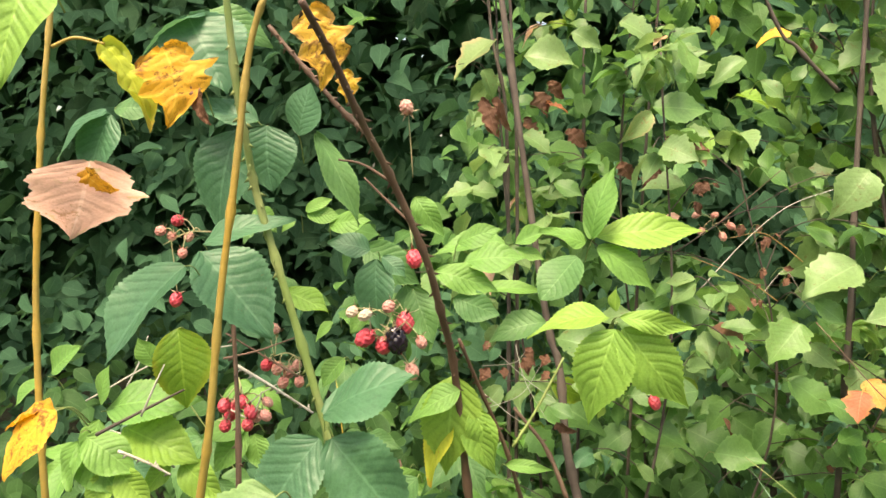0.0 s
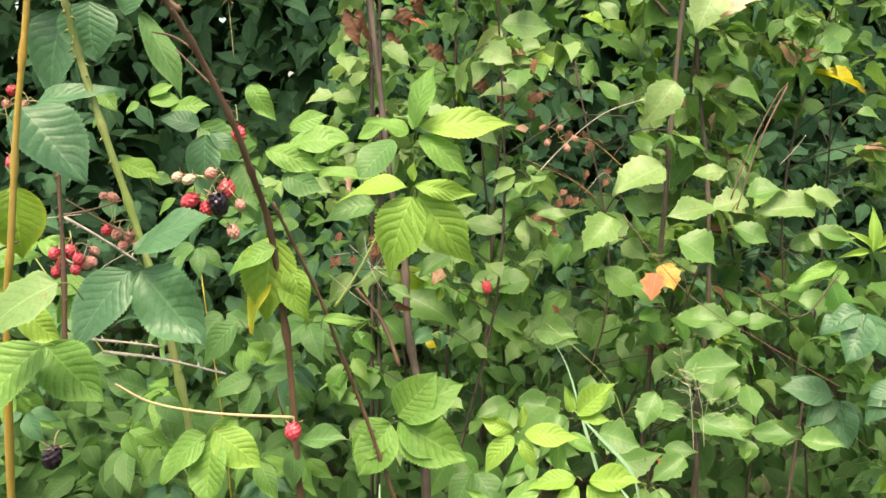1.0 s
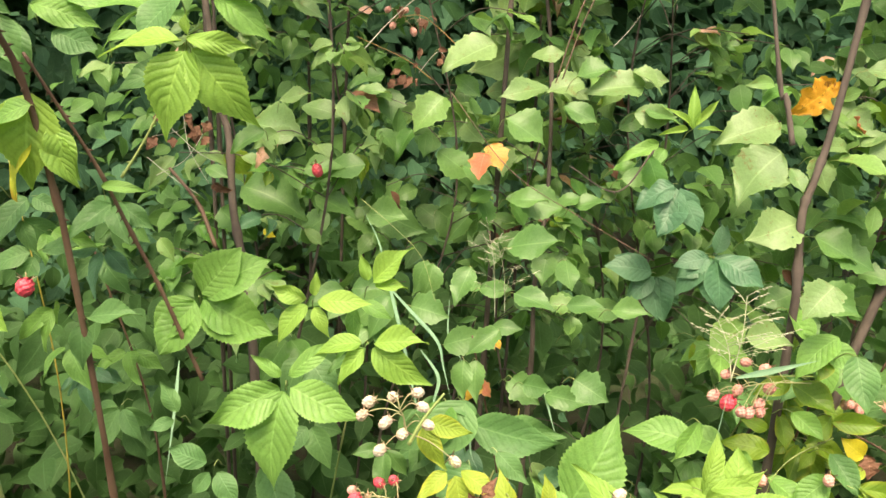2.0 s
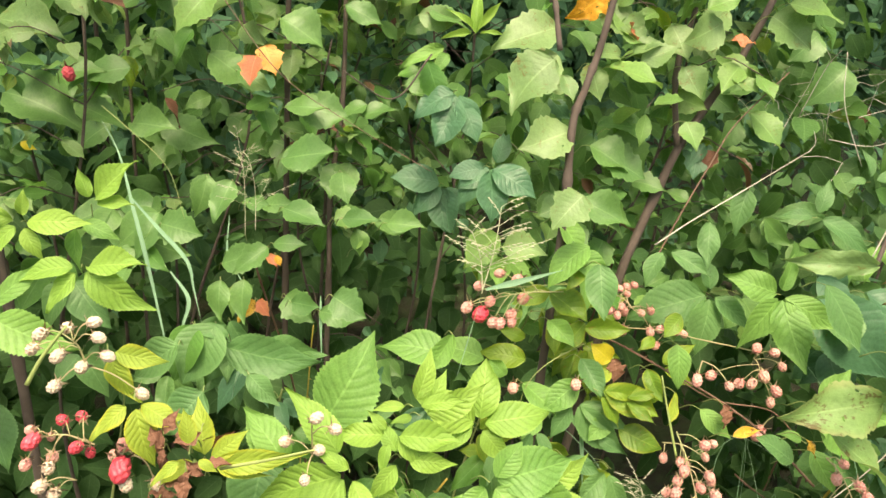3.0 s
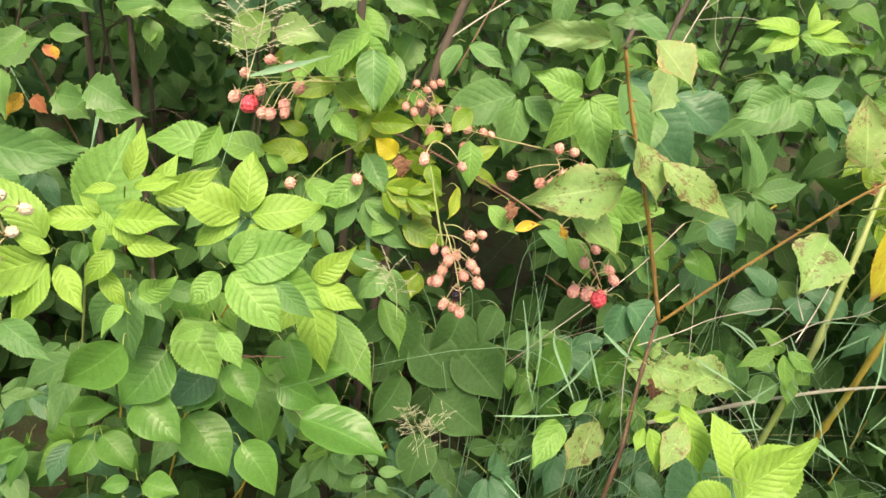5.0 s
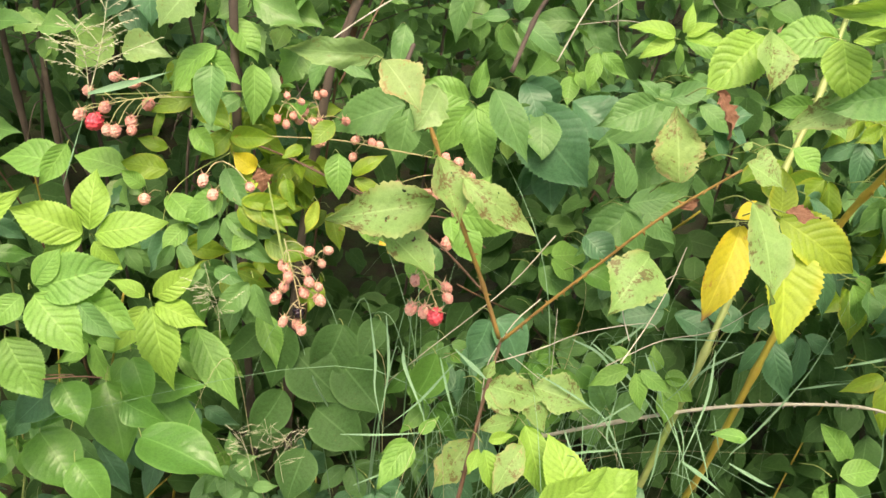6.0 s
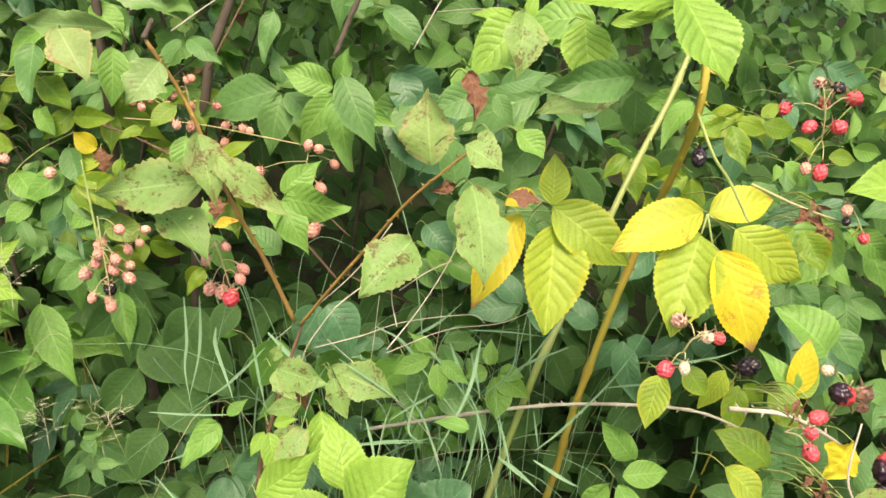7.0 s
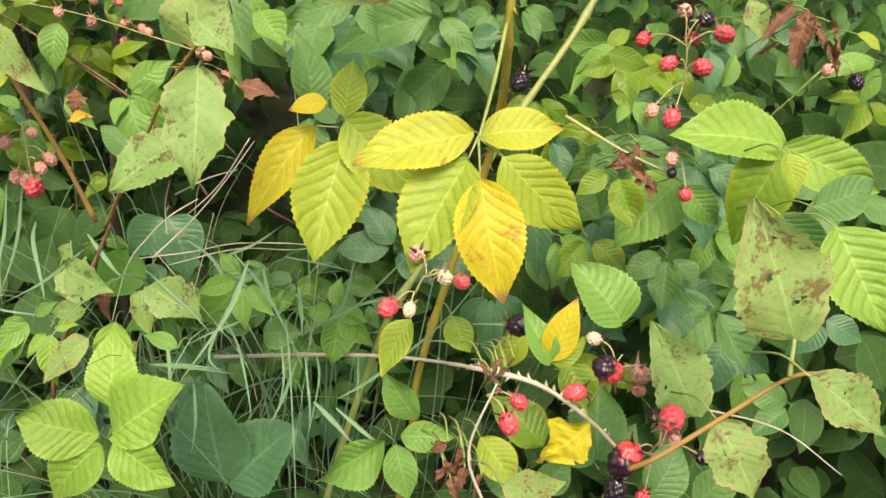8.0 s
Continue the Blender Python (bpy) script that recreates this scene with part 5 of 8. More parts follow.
spray(B, "lance", "lime", (0.676, 0.424, 0.988), (0.699, 0.424, 1.023), (0.726, 0.398, 1.017), (0.654, 0.424, 0.986))
spray(B, "lance", "mid", (1.500, 0.438, 0.867), (1.513, 0.462, 0.952), (1.400, 0.423, 0.829), (1.555, 0.406, 0.904), (1.516, 0.384, 0.841), w=1.2)
spray(B, "lance", "mid", (1.520, 0.420, 1.033), (1.396, 0.420, 1.003), (1.538, 0.414, 1.053), (1.550, 0.369, 1.020), (1.474, 0.436, 1.045))
spray(B, "lance", "bright", (1.514, 0.475, 1.099), (1.468, 0.491, 1.110), (1.538, 0.456, 1.109), (1.450, 0.482, 1.091), (1.508, 0.449, 1.077), (1.560, 0.418, 1.097), w=.8)
spray(B, "lance", "lime", (1.180, 0.179, 0.797), (1.178, 0.110, 0.751), w=.95)
spray(B, "lance", "lime", (1.100, 0.034, 0.872), (1.149, 0.021, 0.925), w=.9)
spray(B, "blighted", "rusty", (1.173, 0.274, 0.670), (1.114, 0.245, 0.631), w=.9)
spray(B, "lance", "bright", (1.080, 0.246, 0.744), (1.049, 0.242, 0.734), (1.100, 0.240, 0.765), (1.057, 0.221, 0.719), (1.032, 0.220, 0.711))
spray(B, "blighted", "spotted", (1.134, 0.206, 0.849), (1.148, 0.174, 0.838), (1.173, 0.165, 0.854), (1.143, 0.207, 0.868))
spray(B, "lance", "lime", (1.124, 0.172, 0.800), (1.146, 0.160, 0.813), (1.106, 0.157, 0.783), (1.124, 0.131, 0.773))
spray(B, "smooth", "bright", (1.404, 0.226, 0.757), (1.400, 0.239, 0.783), (1.375, 0.229, 0.753), (1.427, 0.207, 0.764), (1.426, 0.188, 0.747), (1.398, 0.182, 0.725), w=1.1)
spray(B, "blighted", "spotted", (1.158, 0.171, 0.822), (1.121, 0.173, 0.816))
spray(B, "smooth", "glossy", (1.278, 0.389, 0.653), (1.241, 0.364, 0.623), w=1.2)
spray(B, "smooth", "deep", (1.201, 0.392, 0.693), (1.152, 0.368, 0.660), (1.235, 0.371, 0.712))
spray(B, "bramble", "deep", (1.478, 0.310, 0.778), (1.412, 0.321, 0.776), (1.512, 0.261, 0.772), (1.447, 0.339, 0.819))
spray(B, "bramble", "deep", (1.567, 0.252, 0.765), (1.519, 0.286, 0.806), (1.593, 0.248, 0.801))
spray(B, "lance", "bright", (1.267, 0.000, 0.942), (1.243, 0.011, 0.952))
spray(B, "smooth", "deep", (1.214, 0.337, 0.816), (1.242, 0.281, 0.788), (1.181, 0.303, 0.782), w=1.3)
spray(B, "smooth", "glossy", (1.299, 0.267, 0.769), (1.258, 0.237, 0.737), (1.318, 0.237, 0.758), w=1.3)
spray(B, "blighted", "spotted", (1.211, 0.294, 0.739), (1.256, 0.256, 0.741), w=1.0)
spray(B, "lance", "lime", (1.425, 0.176, 1.205), (1.398, 0.183, 1.213), (1.472, 0.148, 1.224), w=.5)
spray(B, "lance", "bright", (1.538, 0.667, 1.014), (1.509, 0.630, 0.976), (1.559, 0.618, 0.987))
spray(B, "blighted", "rusty", (1.161, 0.151, 0.803), (1.115, 0.124, 0.783), w=.9)
spray(B, "blighted", "spotted", (1.201, 0.220, 0.812), (1.256, 0.176, 0.807), (1.203, 0.181, 0.786))
spray(B, "broad", "deep", (1.275, 0.133, 0.568), (1.250, 0.186, 0.677), (1.343, 0.146, 0.654), w=1.1)
spray(B, "smooth", "mid", (1.314, 0.202, 0.750), (1.279, 0.212, 0.768), (1.300, 0.222, 0.791), (1.353, 0.187, 0.764), w=1.2)
spray(B, "bramble", "deep", (1.378, 0.607, 0.956), (1.427, 0.484, 0.885), w=1.2)
spray(B, "bramble", "deep", (1.453, 0.593, 0.966), (1.514, 0.499, 0.922), w=1.0)
spray(B, "bramble", "deep", (1.547, 0.408, 1.007), (1.554, 0.373, 0.983), (1.590, 0.391, 1.023), (1.516, 0.407, 1.009), (1.546, 0.419, 1.034), (1.581, 0.367, 0.992))
spray(B, "lance", "bright", (1.175, 0.406, 0.930), (1.243, 0.354, 0.930), (1.195, 0.348, 0.899), (1.214, 0.397, 0.971), (1.166, 0.374, 0.917), w=1.15)
spray(B, "lance", "bright", (0.544, 0.401, 0.976), (0.517, 0.424, 1.024), w=1.0)
spray(B, "lance", "mid", (0.651, 0.404, 0.914), (0.633, 0.359, 0.869), (0.607, 0.387, 0.884), (0.668, 0.369, 0.899), w=1.1)
berries(B, (0.548, 0.150, 1.126), ("pink", (0.542, 0.118, 1.113), 8.4))
cane(B, "stalk", 2.5, (0.548, 0.150, 1.126), (0.544, 0.146, 1.117), (0.540, 0.140, 1.104))
spray(B, "smooth", "turning", (0.499, 0.130, 1.113), (0.530, 0.111, 1.131), w=1.2)
cane(B, "stalk", 3, (0.487, 0.363, 1.011), (0.524, 0.349, 1.023), (0.558, 0.337, 1.035))
spray(B, "lance", "mid", (0.768, 0.350, 0.937), (0.744, 0.340, 0.919), (0.786, 0.310, 0.919))
spray(B, "bramble", "deep", (0.894, 0.796, 1.123), (0.889, 0.742, 1.074), (0.855, 0.792, 1.106), (0.935, 0.739, 1.110), (0.843, 0.801, 1.115))
spray(B, "smooth", "lime", (1.486, 0.441, 1.112), (1.437, 0.462, 1.130), (1.497, 0.442, 1.147), (1.523, 0.402, 1.122), (1.441, 0.443, 1.098), (1.512, 0.424, 1.135), w=.7)
spray(B, "lance", "mid", (1.427, 0.377, 1.063), (1.352, 0.380, 1.039), (1.404, 0.392, 1.082), (1.432, 0.344, 1.041), (1.465, 0.349, 1.089), w=1.1)
spray(B, "lance", "mid", (1.376, 0.339, 0.958), (1.373, 0.360, 1.030), w=1.3)
spray(B, "lance", "mid", (1.371, 0.336, 0.950), (1.412, 0.305, 0.976), (1.381, 0.287, 0.918), w=1.2)
spray(B, "smooth", "glossy", (1.165, 0.378, 0.726), (1.127, 0.338, 0.674), w=1.3)
spray(B, "smooth", "glossy", (1.242, 0.334, 0.727), (1.200, 0.308, 0.686), w=1.2)
spray(B, "smooth", "deep", (1.354, 0.371, 0.886), (1.375, 0.325, 0.868), w=1.3)
spray(B, "lance", "mid", (1.475, 0.655, 1.124), (1.474, 0.666, 1.168), (1.445, 0.663, 1.126), (1.509, 0.630, 1.148), w=.9)
spray(B, "lance", "mid", (1.356, 0.629, 1.081), (1.312, 0.645, 1.089), (1.369, 0.635, 1.132), (1.399, 0.564, 1.065), w=.9)
spray(B, "lance", "mid", (1.349, 0.768, 1.082), (1.305, 0.732, 1.028), w=1.0)
spray(B, "lance", "mid", (1.220, 0.695, 1.058), (1.191, 0.648, 1.002), w=.9)
spray(B, "lance", "mid", (1.096, 0.629, 1.049), (1.055, 0.614, 1.018), (1.129, 0.579, 1.036), w=1.0)
spray(B, "lance", "bright", (1.306, 0.177, 0.850), (1.285, 0.191, 0.869), (1.260, 0.179, 0.837), (1.324, 0.143, 0.842), (1.300, 0.145, 0.823), w=1.0)

berries(C, (0.916, 0.585, 1.022), ("red", (0.805, 0.584, 1.003), 18), ("pink", (0.791, 0.595, 1.008), 13), ("pink", (0.817, 0.573, 0.996), 13), ("pink", (0.825, 0.569, 0.996), 12), ("pink", (0.843, 0.578, 1.002), 13), ("pink", (0.842, 0.572, 0.994), 11), ("pink", (0.864, 0.591, 1.015), 14), ("pink", (0.834, 0.603, 1.046), 11), ("pink", (0.853, 0.591, 1.042), 12), ("pink", (0.804, 0.596, 1.035), 11), ("pink", (0.818, 0.588, 1.017), 12))
spray(C, "bramble", "olive", (0.919, 0.623, 1.004), (0.866, 0.617, 0.998), w=0.75)
spray(C, "bramble", "olive", (0.920, 0.622, 1.003), (0.949, 0.568, 0.986), w=0.95)
spray(C, "bramble", "olive", (0.953, 0.583, 0.974), (0.914, 0.560, 0.955), w=0.9)
spray(C, "bramble", "olive", (0.952, 0.580, 0.969), (0.994, 0.541, 0.981), w=0.7)
spray(C, "bramble", "olive", (0.881, 0.630, 0.988), (0.863, 0.599, 0.971), w=0.5)
spray(C, "bramble", "olive", (0.875, 0.586, 0.929), (0.822, 0.598, 0.945), w=0.95)
spray(C, "bramble", "bright", (0.827, 0.607, 0.924), (0.774, 0.627, 0.951), w=1)
spray(C, "bramble", "olive", (0.879, 0.602, 0.951), (0.848, 0.602, 0.967), w=0.9)
spray(C, "bramble", "bright", (0.932, 0.545, 0.912), (0.880, 0.528, 0.892), w=1)
spray(C, "bramble", "bright", (0.912, 0.603, 0.973), (0.926, 0.557, 0.958), w=0.9)
spray(C, "bramble", "mid", (0.941, 0.560, 0.937), (0.949, 0.509, 0.911), w=0.9)
spray(C, "bramble", "olive", (0.955, 0.522, 0.914), (1.001, 0.464, 0.905), w=0.9)
spray(C, "bramble", "olive", (1.003, 0.507, 0.944), (0.999, 0.467, 0.924), w=0.8)
spray(C, "bramble", "turning", (1.035, 0.486, 0.919), (1.017, 0.452, 0.899), w=0.7)
spray(C, "bramble", "olive", (1.074, 0.548, 0.990), (1.040, 0.528, 0.977), w=1)
spray(C, "bramble", "olive", (1.031, 0.538, 0.966), (1.005, 0.525, 0.968), w=0.9)
spray(C, "bramble", "olive", (0.937, 0.599, 1.054), (0.911, 0.568, 1.033), w=0.95)
spray(C, "bramble", "bright", (0.945, 0.587, 1.080), (0.881, 0.578, 1.062), w=0.95)
spray(C, "bramble", "bright", (0.931, 0.601, 1.070), (0.955, 0.552, 1.058), w=0.9)
spray(C, "bramble", "bright", (1.081, 0.551, 0.945), (1.069, 0.508, 0.916), w=1.1)
spray(C, "bramble", "bright", (0.966, 0.515, 0.877), (0.931, 0.494, 0.863), w=1)
spray(C, "bramble", "olive", (0.973, 0.501, 0.864), (1.005, 0.458, 0.864), w=1)
spray(C, "bramble", "bright", (0.872, 0.578, 0.899), (0.898, 0.527, 0.885), w=1)
spray(C, "bramble", "bright", (0.845, 0.578, 0.915), (0.823, 0.580, 0.940), w=1)
spray(C, "bramble", "bright", (0.886, 0.549, 0.869), (0.852, 0.528, 0.856), w=1)
berries(C, (0.863, 0.576, 0.907), ("pink", (0.843, 0.550, 0.914), 13))
berries(C, (0.935, 0.549, 0.919), ("pink", (0.919, 0.530, 0.920), 13))
cane(C, "stalk", 1.5, (0.949, 0.569, 0.953), (0.902, 0.573, 0.928), (0.871, 0.567, 0.902), (0.856, 0.557, 0.861))
spray(C, "smooth", "yellow", (0.974, 0.544, 0.940), (0.947, 0.550, 0.960), w=1.2)
spray(C, "smooth", "turning", (0.976, 0.542, 0.926), (0.927, 0.540, 0.919), w=1.0)
spray(C, "ragged", "brown", (0.979, 0.545, 0.941), (0.981, 0.526, 0.917))
spray(C, "smooth", "bright", (1.003, 0.680, 1.019), (0.994, 0.635, 0.954), w=.8)
spray(C, "smooth", "bright", (0.987, 0.741, 1.059), (1.016, 0.697, 1.019), w=1.0)
spray(C, "ovate", "sage", (1.054, 0.782, 1.062), (1.109, 0.735, 1.044))
spray(C, "ovate", "shrub", (1.000, 0.798, 1.080), (0.987, 0.771, 1.036), w=1.2)
spray(C, "ovate", "shrub_light", (0.838, 0.626, 1.087), (0.788, 0.613, 1.057), w=1.1)
spray(C, "lance", "olive", (0.943, 0.516, 0.916), (0.959, 0.487, 0.888), (0.984, 0.492, 0.927), (1.002, 0.473, 0.915))
spray(C, "lance", "olive", (1.117, 0.620, 0.865), (1.151, 0.607, 0.904), (1.156, 0.587, 0.855))
berries(C, (1.088, 0.706, 0.955), ("pink", (1.069, 0.682, 0.945), 11.9), ("pink", (1.093, 0.691, 0.922), 12.1), ("pink", (1.062, 0.682, 0.933), 11.9), ("pink", (1.098, 0.686, 0.968), 10.6), ("pink", (1.092, 0.694, 0.962), 10.7), ("pink", (1.128, 0.676, 0.927), 12.1), ("pink", (1.089, 0.682, 0.895), 13.5))
berries(C, (1.162, 0.660, 0.891), ("pink", (1.137, 0.657, 0.905), 12.0), ("pink", (1.160, 0.650, 0.902), 12.0), ("pink", (1.169, 0.642, 0.901), 10.6), ("pink", (1.133, 0.655, 0.879), 12.0))
berries(C, (0.910, 0.324, 1.076), ("pink", (0.890, 0.304, 1.071), 8.7), ("pink", (0.928, 0.304, 1.059), 8.0))
cane(C, "pinkish", 2.2, (1.292, 0.603, 0.875), (1.176, 0.615, 0.906), (1.097, 0.614, 0.931), (1.006, 0.614, 0.947))
cane(C, "brown", 3.6, (1.252, 0.429, 0.773), (1.206, 0.480, 0.823), (1.155, 0.528, 0.859), (1.082, 0.562, 0.898), (1.008, 0.585, 0.938), (0.931, 0.595, 0.972))
cane(C, "stalk", 2, (0.992, 0.667, 0.988), (0.912, 0.637, 1.007), (0.811, 0.612, 1.022))
berries(C, (1.032, 0.654, 0.976), ("pink", (1.020, 0.628, 0.964), 10.0), ("pink", (1.030, 0.622, 0.958), 10.0), ("pink", (1.042, 0.631, 0.965), 10.1), ("pink", (1.056, 0.643, 0.978), 8.9), ("pink", (1.063, 0.614, 0.962), 10.0), ("pink", (1.071, 0.598, 0.940), 11.3), ("pink", (1.035, 0.633, 0.993), 8.7))
berries(C, (0.977, 0.407, 0.927), ("pink", (0.977, 0.359, 0.843), 11.2), ("pink", (0.957, 0.366, 0.880), 11.0), ("pink", (0.974, 0.379, 0.896), 11.1), ("pink", (0.999, 0.384, 0.921), 11.2), ("pink", (0.992, 0.360, 0.899), 11.0), ("pink", (1.002, 0.355, 0.875), 12.1), ("pink", (0.958, 0.381, 0.868), 10.2), ("pink", (0.969, 0.380, 0.882), 11.2), ("pink", (0.979, 0.346, 0.845), 11.1), ("black", (0.980, 0.360, 0.860), 13.2), ("pink", (0.961, 0.354, 0.855), 10.0), ("pink", (0.987, 0.364, 0.882), 11.1), ("pink", (0.974, 0.388, 0.901), 10.2), ("pink", (1.004, 0.368, 0.883), 10.2))
berries(C, (1.095, 0.313, 0.940), ("pink", (1.085, 0.292, 0.893), 12.7), ("pink", (1.097, 0.284, 0.893), 13.7), ("red", (1.105, 0.273, 0.893), 16.5), ("pink", (1.085, 0.288, 0.934), 10.5), ("pink", (1.121, 0.286, 0.918), 10.8), ("pink", (1.116, 0.271, 0.917), 10.6), ("pink", (1.106, 0.300, 0.939), 9.7))
berries(C, (1.241, 0.571, 0.892), ("pink", (1.172, 0.573, 0.871), 14.5), ("pink", (1.212, 0.558, 0.861), 14.6), ("pink", (1.223, 0.546, 0.866), 13.2), ("pink", (1.239, 0.543, 0.878), 14.5), ("pink", (1.250, 0.526, 0.862), 14.4), ("pink", (1.274, 0.548, 0.886), 12.0), ("pink", (1.242, 0.571, 0.907), 13.3), ("pink", (1.252, 0.548, 0.912), 13.1), ("pink", (1.244, 0.525, 0.845), 11.9))
berries(C, (1.272, 0.536, 0.809), ("pink", (1.238, 0.526, 0.793), 18.8))
cane(C, "brown", 2.4, (1.286, 0.498, 0.793), (1.236, 0.515, 0.839), (1.150, 0.535, 0.858), (1.077, 0.561, 0.900), (1.001, 0.589, 0.941), (0.939, 0.599, 0.964))
cane(C, "stalk", 3, (0.974, 0.394, 0.900), (0.971, 0.419, 0.943), (0.969, 0.440, 0.981))
spray(C, "ragged", "brown", (1.106, 0.475, 0.897), (1.108, 0.454, 0.877))
spray(C, "ragged", "dry", (1.067, 0.320, 0.963), (1.072, 0.304, 0.952), w=.7)
spray(C, "lance", "bright", (1.092, 0.497, 0.877), (1.117, 0.454, 0.858))
spray(C, "lance", "mid", (0.928, 0.540, 0.887), (0.973, 0.490, 0.879), (0.954, 0.475, 0.844), (0.894, 0.523, 0.856))
spray(C, "lance", "mid", (0.951, 0.478, 0.826), (0.902, 0.462, 0.792), (0.949, 0.435, 0.785))
spray(C, "lance", "mid", (0.871, 0.535, 0.860), (0.847, 0.516, 0.838), (0.882, 0.501, 0.842), w=1.0)
spray(C, "lance", "mid", (0.905, 0.514, 0.828), (0.876, 0.506, 0.815), (0.935, 0.477, 0.824), w=.9)
spray(C, "lance", "mid", (0.945, 0.513, 0.854), (0.922, 0.528, 0.872), (0.963, 0.485, 0.846))
spray(C, "lance", "olive", (0.966, 0.499, 0.913), (0.998, 0.478, 0.928), (0.987, 0.463, 0.902), w=.8)
berries(C, (0.983, 0.432, 0.893), ("pink", (0.975, 0.416, 0.885), 9.1), ("pink", (1.001, 0.408, 0.877), 10.2), ("pink", (1.024, 0.398, 0.908), 10.0), ("pink", (1.016, 0.396, 0.893), 9.1))
spray(C, "lance", "bright", (1.094, 0.339, 0.939), (1.070, 0.345, 0.953), (1.103, 0.297, 0.911))
spray(C, "smooth", "dry", (1.101, 0.443, 0.872), (1.131, 0.430, 0.887), w=.6)
spray(C, "ovate", "sage", (0.928, 0.592, 1.146), (0.881, 0.577, 1.114), w=1.1)
spray(C, "smooth", "mid", (0.934, 0.542, 1.076), (0.918, 0.495, 1.027), w=.8)
spray(C, "ovate", "sage", (0.847, 0.629, 1.070), (0.887, 0.594, 1.081), w=1.1)

spray(D, "smooth", "mid", (0.503, 0.689, 0.966), (0.456, 0.654, 0.912), w=1.3)
spray(D, "smooth", "mid", (0.460, 0.650, 0.967), (0.403, 0.640, 0.941), w=1.0)
spray(D, "smooth", "mid", (0.482, 0.569, 0.952), (0.440, 0.548, 0.917), w=1.2)
spray(D, "lance", "mid", (0.560, 0.720, 0.914), (0.632, 0.659, 0.922), w=.9)
spray(D, "lance", "mid", (0.537, 0.647, 0.918), (0.565, 0.603, 0.896))
spray(D, "lance", "mid", (0.530, 0.826, 0.898), (0.546, 0.779, 0.863), w=1.2)
spray(D, "smooth", "glossy", (0.765, 0.467, 0.714), (0.775, 0.382, 0.662), w=1.0)
spray(D, "smooth", "glossy", (0.811, 0.439, 0.695), (0.858, 0.359, 0.672), w=1.0)
spray(D, "smooth", "glossy", (0.690, 0.425, 0.697), (0.725, 0.353, 0.670), w=1.2)
spray(D, "smooth", "glossy", (0.740, 0.435, 0.744), (0.682, 0.415, 0.716), w=1.0)
spray(D, "smooth", "glossy", (0.786, 0.461, 0.722), (0.871, 0.392, 0.742), w=.7)
spray(D, "smooth", "glossy", (0.674, 0.397, 0.826), (0.624, 0.366, 0.790), w=1.3)
spray(D, "smooth", "glossy", (0.639, 0.381, 0.782), (0.674, 0.330, 0.769), w=1.1)
spray(D, "smooth", "glossy", (0.589, 0.473, 0.641), (0.557, 0.447, 0.614), w=1.1)
spray(D, "smooth", "glossy", (0.598, 0.472, 0.647), (0.627, 0.427, 0.634), w=1.1)
spray(D, "smooth", "glossy", (0.732, 0.333, 0.736), (0.755, 0.280, 0.715), w=1.1)
spray(D, "smooth", "glossy", (0.799, 0.342, 0.741), (0.877, 0.268, 0.748), w=0.85)
spray(D, "smooth", "glossy", (0.628, 0.355, 0.694), (0.658, 0.328, 0.697), (0.599, 0.358, 0.694))
spray(D, "smooth", "glossy", (0.802, 0.415, 0.801), (0.781, 0.399, 0.782), (0.808, 0.367, 0.772))
spray(D, "lance", "bright", (0.647, 0.337, 0.947), (0.678, 0.324, 0.967), (0.621, 0.327, 0.933), w=1.2)
spray(D, "lance", "bright", (0.702, 0.258, 0.971), (0.712, 0.228, 0.957), (0.676, 0.258, 0.967), w=1.2)
spray(D, "lance", "bright", (0.878, 0.480, 0.760), (0.906, 0.383, 0.710), w=.85)
spray(D, "lance", "bright", (0.966, 0.528, 0.727), (0.972, 0.456, 0.681), w=.9)
spray(D, "lance", "lime", (0.630, 0.387, 0.946), (0.637, 0.350, 0.924), w=.9)
spray(D, "lance", "mid", (0.674, 0.407, 0.903), (0.655, 0.393, 0.887), (0.705, 0.379, 0.906))
spray(D, "lance", "mid", (0.676, 0.441, 0.842), (0.645, 0.413, 0.813), w=1.0)
spray(D, "lance", "mid", (0.895, 0.405, 0.588), (0.875, 0.395, 0.576), (0.898, 0.416, 0.621), (0.919, 0.390, 0.600), (0.910, 0.382, 0.582))
spray(D, "lance", "mid", (0.908, 0.377, 0.562), (0.879, 0.372, 0.553), (0.933, 0.360, 0.572), (0.911, 0.387, 0.590), (0.916, 0.352, 0.550))
cane(D, "brown", 2, (0.723, 0.352, 0.842), (0.751, 0.341, 0.848), (0.777, 0.329, 0.850))
spray(D, "smooth", "mid", (0.535, 0.498, 0.913), (0.516, 0.449, 0.864), w=1.3)
spray(D, "lance", "mid", (0.547, 0.365, 0.924), (0.578, 0.319, 0.912), w=1.0)
spray(D, "smooth", "glossy", (0.635, 0.277, 0.951), (0.588, 0.264, 0.924), w=1.2)
spray(D, "smooth", "glossy", (0.732, 0.388, 0.799), (0.748, 0.342, 0.776), w=1.2)
spray(D, "smooth", "deep", (0.720, 0.425, 0.764), (0.671, 0.410, 0.734), w=1.2)
spray(D, "smooth", "glossy", (0.785, 0.384, 0.760), (0.816, 0.340, 0.752), w=1.1)
# these nine borrow the thicket's darkened tone, shade included in the colour
spray(D, "smooth", "fill_shaded", (0.996, 0.505, 0.711), (0.953, 0.451, 0.669), w=1.2)
spray(D, "smooth", "fill_shaded", (1.001, 0.481, 0.683), (1.043, 0.401, 0.652), w=1.2)
spray(D, "smooth", "fill_shaded", (1.068, 0.480, 0.717), (1.021, 0.425, 0.672), w=1.2)
